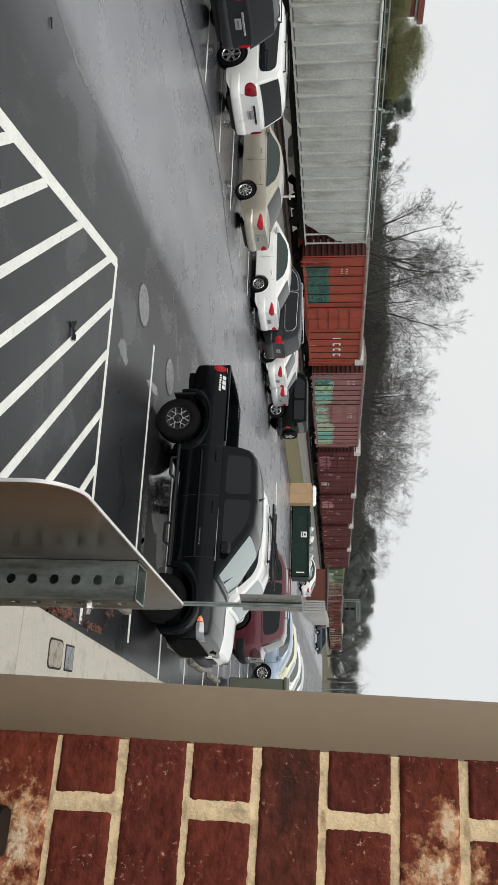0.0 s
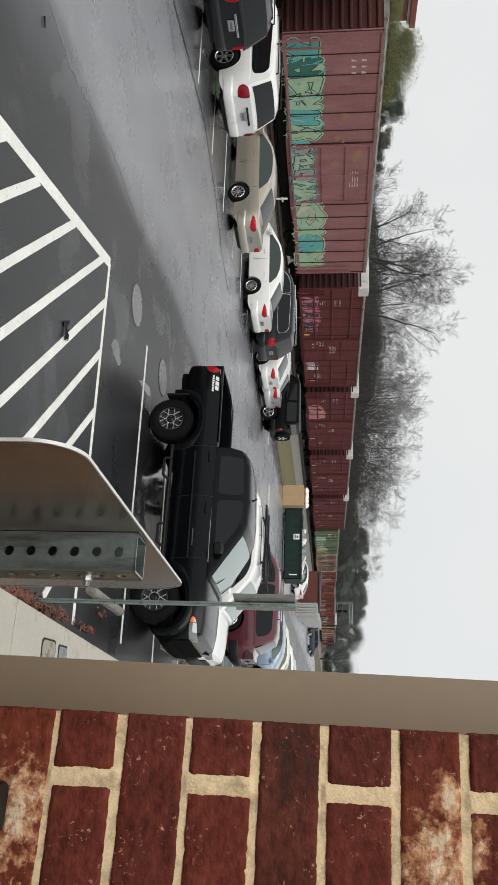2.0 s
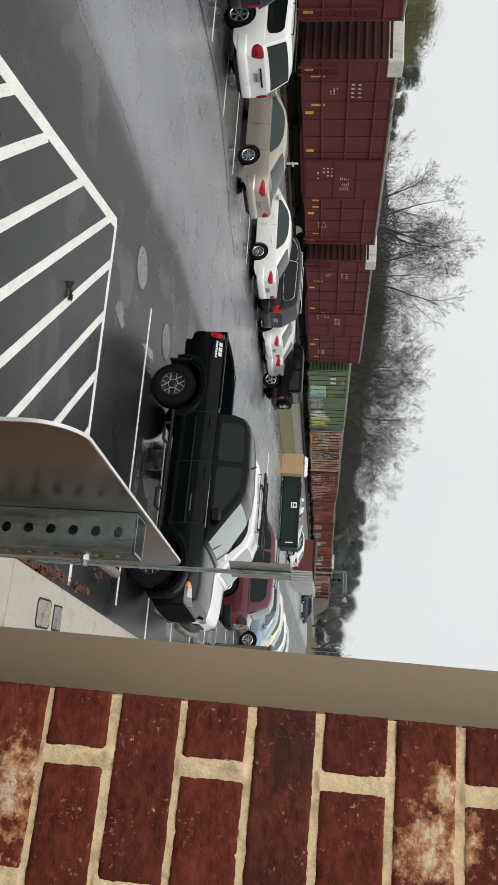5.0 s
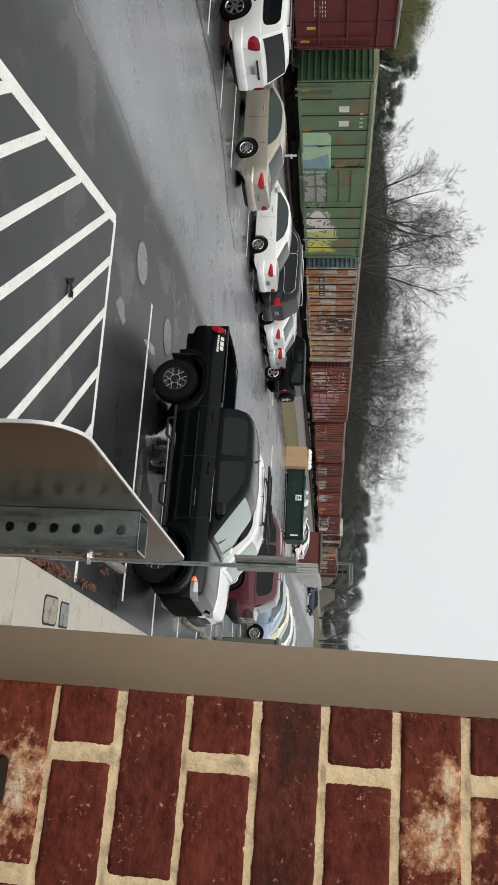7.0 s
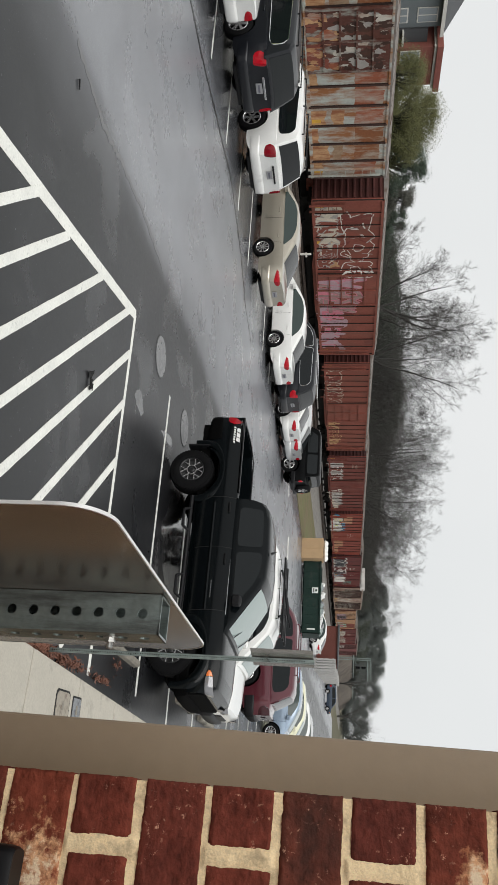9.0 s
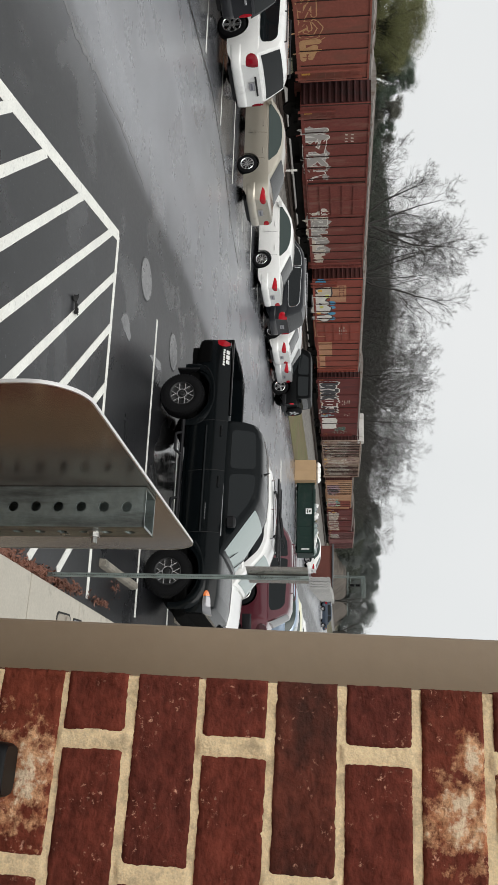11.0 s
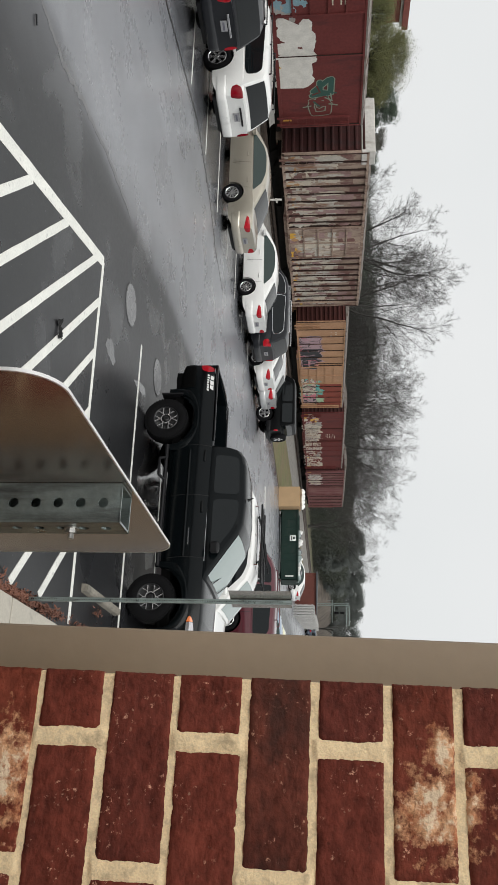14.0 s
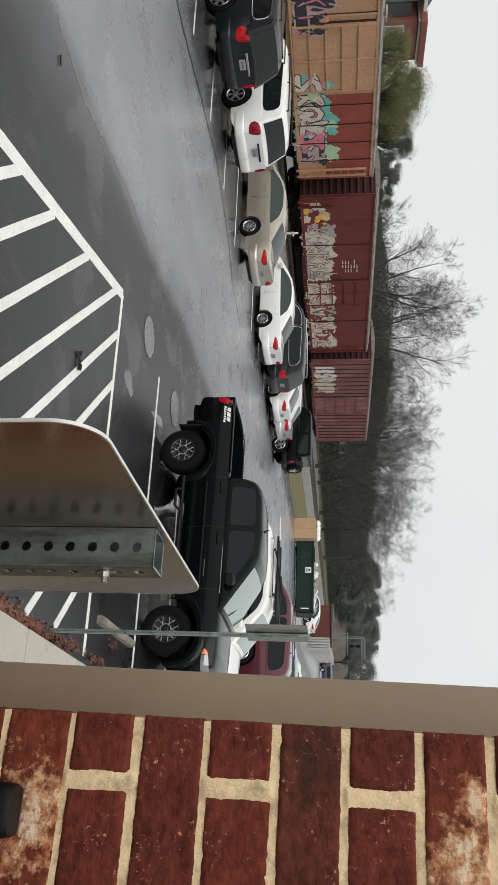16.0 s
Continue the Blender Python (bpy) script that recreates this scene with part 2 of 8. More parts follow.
# ---- mesh helpers ----
class Geo:
    """Vertices and faces of one part."""

    def __init__(self):
        self.v, self.f = [], []

    def add(self, vs, fs):
        n = len(self.v)
        self.v += [tuple(p) for p in vs]
        self.f += [tuple(i + n for i in f) for f in fs]
        return self

    def box(self, x0, y0, z0, x1, y1, z1, m=None, c=0.0):
        """A box; c: chamfer of its edges."""
        if c <= 0:
            vs = [(x, y, z) for z in (z0, z1) for y in (y0, y1) for x in (x0, x1)]
            fs = [(0, 2, 3, 1), (4, 5, 7, 6), (0, 1, 5, 4), (2, 6, 7, 3), (0, 4, 6, 2), (1, 3, 7, 5)]
        else:
            sec = lambda ix, iy: [(x0 + ix + c, y0 + iy), (x1 - ix - c, y0 + iy), (x1 - ix, y0 + iy + c), (x1 - ix, y1 - iy - c),
                                  (x1 - ix - c, y1 - iy), (x0 + ix + c, y1 - iy), (x0 + ix, y1 - iy - c), (x0 + ix, y0 + iy + c)]
            rings = [(z0, c), (z0 + c, 0), (z1 - c, 0), (z1, c)]
            vs = [(x, y, z) for z, i in rings for x, y in sec(i, i)]
            fs = [(8 * r + k, 8 * r + (k + 1) % 8, 8 * r + 8 + (k + 1) % 8, 8 * r + 8 + k) for r in range(3) for k in range(8)]
            fs += [tuple(range(7, -1, -1)), tuple(range(24, 32))]
        if m is not None:
            vs = [m @ Vector(p) for p in vs]
        return self.add(vs, fs)

    def tube(self, p0, p1, r0, r1=None, n=8, cap=True):
        r1 = r0 if r1 is None else r1
        p0, p1 = Vector(p0), Vector(p1)
        d = (p1 - p0).normalized()
        a = d.orthogonal().normalized()
        b = d.cross(a)
        ring = lambda p, r: [p + r * (a * math.cos(2 * math.pi * k / n) + b * math.sin(2 * math.pi * k / n)) for k in range(n)]
        fs = [(k, (k + 1) % n, n + (k + 1) % n, n + k) for k in range(n)]
        if cap:
            fs += [tuple(range(n - 1, -1, -1)), tuple(range(n, 2 * n))]
        return self.add(ring(p0, r0) + ring(p1, r1), fs)

    def lathe(self, prof, n=24, m=None, axis="y"):
        """prof: (radius, height along the axis) from end to end."""
        vs = []
        for r, h in prof:
            for k in range(n):
                c, s = r * math.cos(2 * math.pi * k / n), r * math.sin(2 * math.pi * k / n)
                vs.append((c, h, s) if axis == "y" else (c, s, h) if axis == "z" else (h, c, s))
        if m is not None:
            vs = [m @ Vector(p) for p in vs]
        fs = [(j * n + k, j * n + (k + 1) % n, (j + 1) * n + (k + 1) % n, (j + 1) * n + k) for j in range(len(prof) - 1) for k in range(n)]
        return self.add(vs, fs)

    def prism(self, pts, put, d0, d1):
        """A polygon pts of (u, v), between depths d0 and d1; put(u, v, d) gives the place."""
        n = len(pts)
        vs = [put(u, v, d0) for u, v in pts] + [put(u, v, d1) for u, v in pts]
        return self.add(vs, [tuple(range(n - 1, -1, -1)), tuple(range(n, 2 * n))] + [(k, (k + 1) % n, n + (k + 1) % n, n + k) for k in range(n)])

    def loft(self, rings, closed=True, cap=True):
        n = len(rings[0])
        vs = [p for r in rings for p in r]
        m = n if closed else n - 1
        fs = [(j * n + k, j * n + (k + 1) % n, (j + 1) * n + (k + 1) % n, (j + 1) * n + k) for j in range(len(rings) - 1) for k in range(m)]
        if cap:
            fs += [tuple(range(n - 1, -1, -1)), tuple(range((len(rings) - 1) * n, len(rings) * n))]
        return self.add(vs, fs)

    def mesh(self, name, smooth=None):
        me = bpy.data.meshes.new(name)
        me.from_pydata([tuple(p) for p in self.v], [], self.f)
        me.validate()
        bm = bmesh.new()
        bm.from_mesh(me)
        bmesh.ops.recalc_face_normals(bm, faces=bm.faces)
        bm.to_mesh(me)
        bm.free()
        if smooth:
            me.polygons.foreach_set("use_smooth", [True] * len(me.polygons))
            me.set_sharp_from_angle(angle=radians(smooth))
        return me


def part(name, geo, material, parent=None, label="", smooth=None, raw=False):
    """One mesh object under a thing or a part."""
    if raw:
        me = bpy.data.meshes.new(name)
        me.from_pydata(geo.v, [], geo.f)
    else:
        me = geo.mesh(name, smooth)
    me.materials.append(material)
    ob = new(name, me)
    if parent is not None:
        ob.parent = parent
    if label:
        ob["label"] = label
    return ob


def thing(name, label, category, m=None, group="", kind=""):
    ob = new(name)
    ob.empty_display_size = 0.2
    if m is not None:
        ob.matrix_basis = m
    return tagged(ob, label, category, group, kind)


def ease(x, pts):
    """A smooth curve through points (x, value), held flat past the ends."""
    if x <= pts[0][0]:
        return pts[0][1]
    for (a, va), (b, vb) in zip(pts, pts[1:]):
        if x <= b:
            return va + (vb - va) * (x - a) / (b - a)
    return pts[-1][1]


# ---- ground, lot and kerb ----
def sheet(name, pts, z, material, label, category, thick=0.0):
    g = Geo()
    g.prism(pts, lambda u, v, d: (u, v, d), z - max(thick, 0.004), z)
    ob = part(name, g, material)
    return tagged(ob, label, category, kind="structure")


sheet("ground", [(-3000, -3000), (3000, -3000), (3000, 3000), (-3000, 3000)], -0.03, SOIL, "brown winter ground with patches of thin grass", "ground")
LOT_EDGE = [(-20.4, -40), (-20.4, 44.5), (-17.5, 46.5), (-16.2, 48.2), (-15.3, 56), (-14.8, 75), (-13.6, 110), (-13.2, 210)]
sheet("parking_lot", LOT_EDGE + [(40, 210), (40, -40)], 0.0, ASPHALT, "wet grey asphalt, freshly sealed and darker beside the footway", "parking lot", 0.02)
sheet("grass_verge", [(x - 0.02, y) for x, y in reversed(LOT_EDGE)] + [(-21.9, -40), (-21.9, 210)], 0.03, GRASS, "dull yellow-green grass strip beside the lot", "grass", 0.05)

GRAVEL = mat("pale_gravel", (0.2, 0.195, 0.18), 0.9, var=0.3, scale=2, fine=14, bump=0.5, bump_scale=20, stain=(0.1, 0.09, 0.08), stain_amt=0.5)
sheet("gravel_track", [(-38.5, 15), (-31.4, 15), (-31.4, 120), (-38.5, 120)], 0.02, GRAVEL, "pale gravel service track behind the railway", "gravel", 0.04)


def track_bed():
    g = Geo()
    prof = [(-31.5, -0.03), (-30.0, 0.3), (-29.0, 0.42), (-23.6, 0.42), (-22.9, 0.3), (-21.8, 0.0), (-21.8, -0.05), (-31.5, -0.05)]
    g.loft([[(x, y, z) for x, z in prof] for y in (-340, 420)])
    tagged(part("track_ballast", g, BALLAST), "grey crushed stone ballast under the railway track", "ballast", kind="structure")
    rail = Geo()
    for x in (-26.72, -25.285):
        prof = [(-0.07, 0), (0.07, 0), (0.012, 0.03), (0.012, 0.11), (0.036, 0.12), (0.036, 0.155), (-0.036, 0.155), (-0.036, 0.12), (-0.012, 0.11), (-0.012, 0.03)]
        rail.loft([[(x + a, y, 0.5 + b) for a, b in prof] for y in (-340, 420)])
    tagged(part("railway_rails", rail, mat("rail_steel", (0.12, 0.09, 0.075), 0.45, metal=0.7, var=0.3)), "pair of steel rails on wooden sleepers", "rails", kind="structure")
    s = Geo()
    for k in range(360):
        y = -40 + 0.6 * k
        s.box(-27.35, y, 0.36, -24.65, y + 0.22, 0.5)
    tagged(part("railway_sleepers", s, mat("creosoted_wood", (0.06, 0.045, 0.035), 0.85, var=0.4, bump=0.4)), "dark creosoted wooden sleepers in the ballast", "sleepers", kind="stuff")


track_bed()


_coat = [0]


def line(pts, w, name="parking_line", label="worn white painted parking line on wet asphalt"):
    """A painted stripe between two points on the lot."""
    (x0, y0), (x1, y1) = pts
    d = Vector((x1 - x0, y1 - y0)).normalized()
    n = Vector((-d.y, d.x)) * (w / 2)
    rnd = random.Random(int(x0 * 100) + int(y0 * 1000))
    k = max(2, int((Vector((x1, y1)) - Vector((x0, y0))).length / 0.25))
    a, b = [], []
    for i in range(k + 1):
        p = Vector((x0, y0)).lerp(Vector((x1, y1)), i / k)
        a.append(tuple(p + n * (1 + rnd.uniform(-0.05, 0.03))))
        b.append(tuple(p - n * (1 + rnd.uniform(-0.05, 0.03))))
    g = Geo()
    g.prism(a + b[::-1], lambda u, v, d: (u, v, d), -0.001, 0.004 + 0.00035 * (_coat[0] % 12))
    _coat[0] += 1
    return tagged(part(name, g, LINE), label, "road marking", group="lot markings", kind="structure")


# hatched no-parking area and the stalls beside the pavement
line([(-6.2, 10.38), (-0.97, 10.33)], 0.1)
line([(-6.2, 10.40), (-5.2, 5.6)], 0.17)
line([(-5.2, 5.6), (-4.6, 2.4)], 0.17)
for a, b in [((-5.52, 7.50), (-3.2, 5.02)), ((-5.80, 8.75), (-2.2, 4.83)), ((-6.12, 10.1), (-1.2, 4.55)), ((-5.52, 10.33), (-1.2, 5.47)), ((-4.72, 10.33), (-1.15, 6.36)),
             ((-3.84, 10.33), (-1.15, 7.2)), ((-3.02, 10.31), (-1.15, 8.2)), ((-2.2, 10.31), (-1.15, 9.12)), ((-5.42, 6.6), (-3.9, 5.0))]:
    line([a, b], 0.115, label="worn white diagonal hatching stripe on wet asphalt")
line([(-6.12, 13.06), (-0.95, 12.88)], 0.09)
for y in (15.45, 18.1, 20.75, 23.4, 26.05, 28.7, 31.4, 34.1, 36.8):
    line([(-6.0 + 0.07 * (y - 13), y), (-0.98 + 0.075 * (y - 9), y - 0.12)], 0.1)
# stalls of the far row
for k in range(14):
    y = 8.45 + 2.56 * k
    line([(-19.9, y), (-14.75 + 0.035 * (y - 13), y)], 0.1)
line([(-11.9, 43.0), (-10.7, 43.2)], 0.5, label="white painted bar on wet asphalt")


def crack(pts, w, name="asphalt_seam", label="dark tar-filled seam in the asphalt", material=None):
    g = Geo()
    rnd = random.Random(7)
    fine = []
    for (x0, y0), (x1, y1) in zip(pts, pts[1:]):
        for i in range(12):
            fine.append((x0 + (x1 - x0) * i / 12 + rnd.uniform(-0.03, 0.03), y0 + (y1 - y0) * i / 12))
    a = [(x - w * rnd.uniform(0.3, 0.6), y) for x, y in fine]
    b = [(x + w * rnd.uniform(0.3, 0.6), y) for x, y in fine]
    g.prism(a + b[::-1], lambda u, v, d: (u, v, d), -0.001, 0.0035)
    return tagged(part(name, g, material or TAR), label, "seam", kind="structure")


TAR = mat("tar_seal", (0.012, 0.012, 0.012), 0.35, var=0.3, scale=5)
crack([(-13.6, 2), (-13.8, 12.5), (-14.08, 14.5), (-14.4, 17.35), (-13.9, 19.6), (-13.1, 21.3)], 0.12)
crack([(-13.1, 21.3), (-12.75, 23.4)], 0.1)
TRAIL = mat("damp_seam", (0.125, 0.125, 0.128), 0.42, var=0.3, scale=5)
crack([(-7.7, 6.8), (-7.55, 7.9), (-7.7, 8.76), (-7.84, 10.2), (-7.84, 11.75)], 0.1, material=TRAIL)


WATER = mat("standing_water", (0.03, 0.03, 0.031), 0.12, var=0.1, scale=3, spec=0.7, bump=0.12, bump_scale=9, rough_var=0.08)


def puddle(x, y, rx, ry, seed, turn=0):
    """A shallow uneven puddle."""
    rnd = random.Random(seed)
    ph = [rnd.uniform(0, 6.28) for _ in range(4)]
    pts = []
    for k in range(48):
        a = 2 * math.pi * k / 48
        r = 1 + 0.16 * math.sin(2 * a + ph[0]) + 0.14 * math.sin(3 * a + ph[1]) + 0.09 * math.sin(7 * a + ph[2]) + 0.05 * math.sin(11 * a + ph[3])
        pts.append((rx * r * math.cos(a), ry * r * math.sin(a)))
    ob = part("puddle", Geo().prism(pts, lambda u, v, d: (u, v, d), -0.002, 0.0025), WATER)
    ob.matrix_basis = pose(x, y, 0, 0, 0, turn)
    return tagged(ob, "shallow rain puddle on dark asphalt", "puddle", kind="structure")


puddle(-5.13, 11.15, 0.14, 0.3, 1)
puddle(-3.65, 14.55, 1.1, 0.85, 2, -6)
puddle(-3.1, 13.3, 0.42, 0.22, 7)
puddle(-5.37, 13.2, 0.07, 0.5, 8, 8)
puddle(-2.55, 13.35, 0.16, 0.12, 4)


LID_IRON = mat("worn_manhole_iron", (0.2, 0.2, 0.203), 0.4, metal=0.3, var=0.3, scale=6, fine=60, rough_var=0.15)


def manhole(x, y, r):
    t = thing("manhole_cover", "round cast-iron manhole cover set in wet asphalt", "manhole cover", pose(x, y, 0.001), group="manholes")
    part("frame", Geo().lathe([(r * 1.06, -0.02), (r * 1.06, 0.006), (r, 0.008), (r, -0.01)], 36, axis="z"), IRON, t, "dark iron collar", 40)
    g = Geo().lathe([(0.001, 0.009), (r * 0.2, 0.009), (r * 0.97, 0.009), (r * 0.98, -0.01)], 36, axis="z")
    for i in range(-4, 5):
        for j in range(-4, 5):
            if math.hypot(i, j) < 4.3:
                g.box(i * r / 5 - 0.015, j * r / 5 - 0.015, 0.008, i * r / 5 + 0.015, j * r / 5 + 0.015, 0.0105)
    part("lid", g, LID_IRON, t, "worn grey iron lid with raised studs")
    return t


manhole(-6.42, 12.12, 0.36)
manhole(-6.12, 14.5, 0.36)


def pavement():
    """Concrete footway in slabs, with a kerb step down to the lot."""
    base = Geo().box(-0.86, -12, -0.05, 1.6, 60, 0.06)
    ob = part("pavement", base, CONCRETE_D)
    ob.matrix_basis = Matrix.Translation((-0.04, 9.0, 0)) @ pose(0, 0, 0, 0, 0, -4.3) @ Matrix.Translation((0, -9.0, 0))
    tagged(ob, "pale concrete footway with a kerb beside the parking lot", "pavement", kind="structure")
    ys = [y for y in (-6.73 + 1.635 * k for k in range(40))]
    for y0, y1 in zip(ys, ys[1:]):
        slab = part("slab", Geo().box(-0.875, y0 + 0.015, 0.02, 1.6, y1 - 0.015, 0.13, c=0.01), CONCRETE, ob)


pavement()


LID_TAN = mat("tan_polymer_lid", (0.3, 0.27, 0.22), 0.7, var=0.2, scale=9, fine=70, stain=(0.13, 0.1, 0.075), stain_amt=0.45, stain_scale=9)
LID_GREY = mat("grey_iron_lid", (0.2, 0.21, 0.22), 0.55, var=0.2, scale=9, fine=70, stain=(0.07, 0.07, 0.075), stain_amt=0.5, stain_scale=12)


def rounded_box(w, d, r):
    pts = []
    for cx, cy, a0 in ((w - r, d - r, 0), (-w + r, d - r, 90), (-w + r, -d + r, 180), (w - r, -d + r, 270)):
        pts += [(cx + r * math.cos(radians(a0 + 15 * k)), cy + r * math.sin(radians(a0 + 15 * k))) for k in range(7)]
    return pts


def meter_box(x0, y0, x1, y1, label, material, corner):
    t = thing("utility_box_lid", label, "utility lid", pose((x0 + x1) / 2, (y0 + y1) / 2, 0.13), group="utility lids")
    w, d = (x1 - x0) / 2, (y1 - y0) / 2
    pts = rounded_box(w, d, corner)
    part("rim", Geo().prism(pts, lambda u, v, q: (u, v, q), -0.05, 0.005), SEAM, t, "dark rim")
    inner = rounded_box(w - 0.022, d - 0.022, corner)
    lid = part("lid", Geo().prism(inner, lambda u, v, q: (u, v, q), -0.02, 0.009), material, t, "worn lid")
    part("tab", Geo().box(-0.05, -0.025, 0.0, 0.05, 0.025, 0.014, c=0.003), CONCRETE_D, lid)


meter_box(-0.69, 8.88, -0.36, 9.36, "oval-edged pale utility lid set in the footway", LID_TAN, 0.07)
meter_box(-0.66, 9.46, -0.36, 9.78, "square grey utility lid with a dark rim set in the footway", LID_GREY, 0.02)


def wheel_stop(y0, y1, x):
    t = thing("wheel_stop", "weathered concrete wheel stop on the asphalt", "wheel stop", pose(x, (y0 + y1) / 2, 0, 0, 0, -3), group="wheel stops")
    h = (y1 - y0) / 2
    prof = [(-0.06, 0), (0.06, 0), (0.054, 0.075), (0.032, 0.1), (-0.032, 0.1), (-0.054, 0.075)]
    part("block", Geo().loft([[(a * s, y, b * s) for a, b in prof] for y, s in ((-h, 0.9), (-h + 0.04, 1), (h - 0.04, 1), (h, 0.9))]), CONCRETE_D, t)


for y in (10.75, 16.0, 18.65, 21.3):
    wheel_stop(y, y + 1.85, -1.45 + 0.06 * (y - 10.7))


def litter(x, y, label, n, spread, seed):
    """A low heap of dead leaves: many small curled blades."""
    rnd = random.Random(seed)
    g = Geo()
    for _ in range(n):
        a, r = rnd.uniform(0, 6.28), abs(rnd.gauss(0, 1))
        px, py = math.cos(a) * r * spread[0], math.sin(a) * r * spread[1]
        pz = max(0.005, 0.05 * math.exp(-r * r) * rnd.uniform(0.2, 1.4))
        m = pose(px, py, pz + 0.01, rnd.uniform(-45, 45), rnd.uniform(-45, 45), rnd.uniform(0, 360))
        s = rnd.uniform(0.016, 0.038)
        vs = [m @ Vector(p) for p in ((-s, 0, 0.3 * s), (0, -0.45 * s, 0), (s, 0, 0.35 * s), (0, 0.45 * s, 0))]
        g.add(vs, [(0, 1, 2), (0, 2, 3)])
    ob = part("leaf_litter", g, LEAF_BROWN, raw=True)
    ob.matrix_basis = pose(x, y, 0)
    return tagged(ob, label, "leaves", kind="stuff")


litter(-1.06, 8.35, "drift of wet brown dead leaves against the kerb", 1000, (0.045, 0.5), 3)
litter(-1.02, 9.4, "drift of wet brown dead leaves against the kerb", 420, (0.035, 0.4), 4)
litter(-1.05, 7.2, "drift of wet brown dead leaves against the kerb", 2200, (0.11, 0.45), 5)
litter(-1.25, 11.5, "few wet brown leaves beside a wheel stop", 40, (0.08, 0.2), 6)
litter(-0.98, 10.9, "few wet brown leaves along the kerb", 160, (0.03, 0.3), 8)


def rag():
    """A dark crumpled scrap on the hatching."""
    g = Geo()
    rnd = random.Random(5)
    n = 9
    vs, fs = [], []
    for i in range(n):
        for j in range(4):
            vs.append((0.03 * (i - n / 2) + rnd.uniform(-0.012, 0.012), 0.03 * (j - 1.5) * (1 + 0.5 * math.sin(i)) + rnd.uniform(-0.01, 0.01), 0.012 + rnd.uniform(0, 0.05) * (j in (1, 2))))
    for i in range(n - 1):
        for j in range(3):
            a = i * 4 + j
            fs.append((a, a + 1, a + 5, a + 4))
    g.add(vs, fs)
    for s in (-1, 1):
        g.tube((0.05 * s, 0.0, 0.02), (0.1 * s, 0.09, 0.012), 0.012, 0.004, 5)
    ob = part("cloth_scrap", g, SEAM)
    ob.matrix_basis = pose(-4.32, 8.83, 0.006, 0, 0, 20)
    tagged(ob, "black crumpled scrap of cloth lying on a white stripe", "scrap")
    g2 = Geo().tube((-0.06, 0, 0.012), (0.06, 0.01, 0.012), 0.013, 0.008, 6)
    o2 = part("dark_stick", g2, BLACK_P)
    o2.matrix_basis = pose(-7.28, 7.02, 0.004, 0, 0, 20)
    tagged(o2, "short dark stick lying on wet asphalt", "stick")


rag()


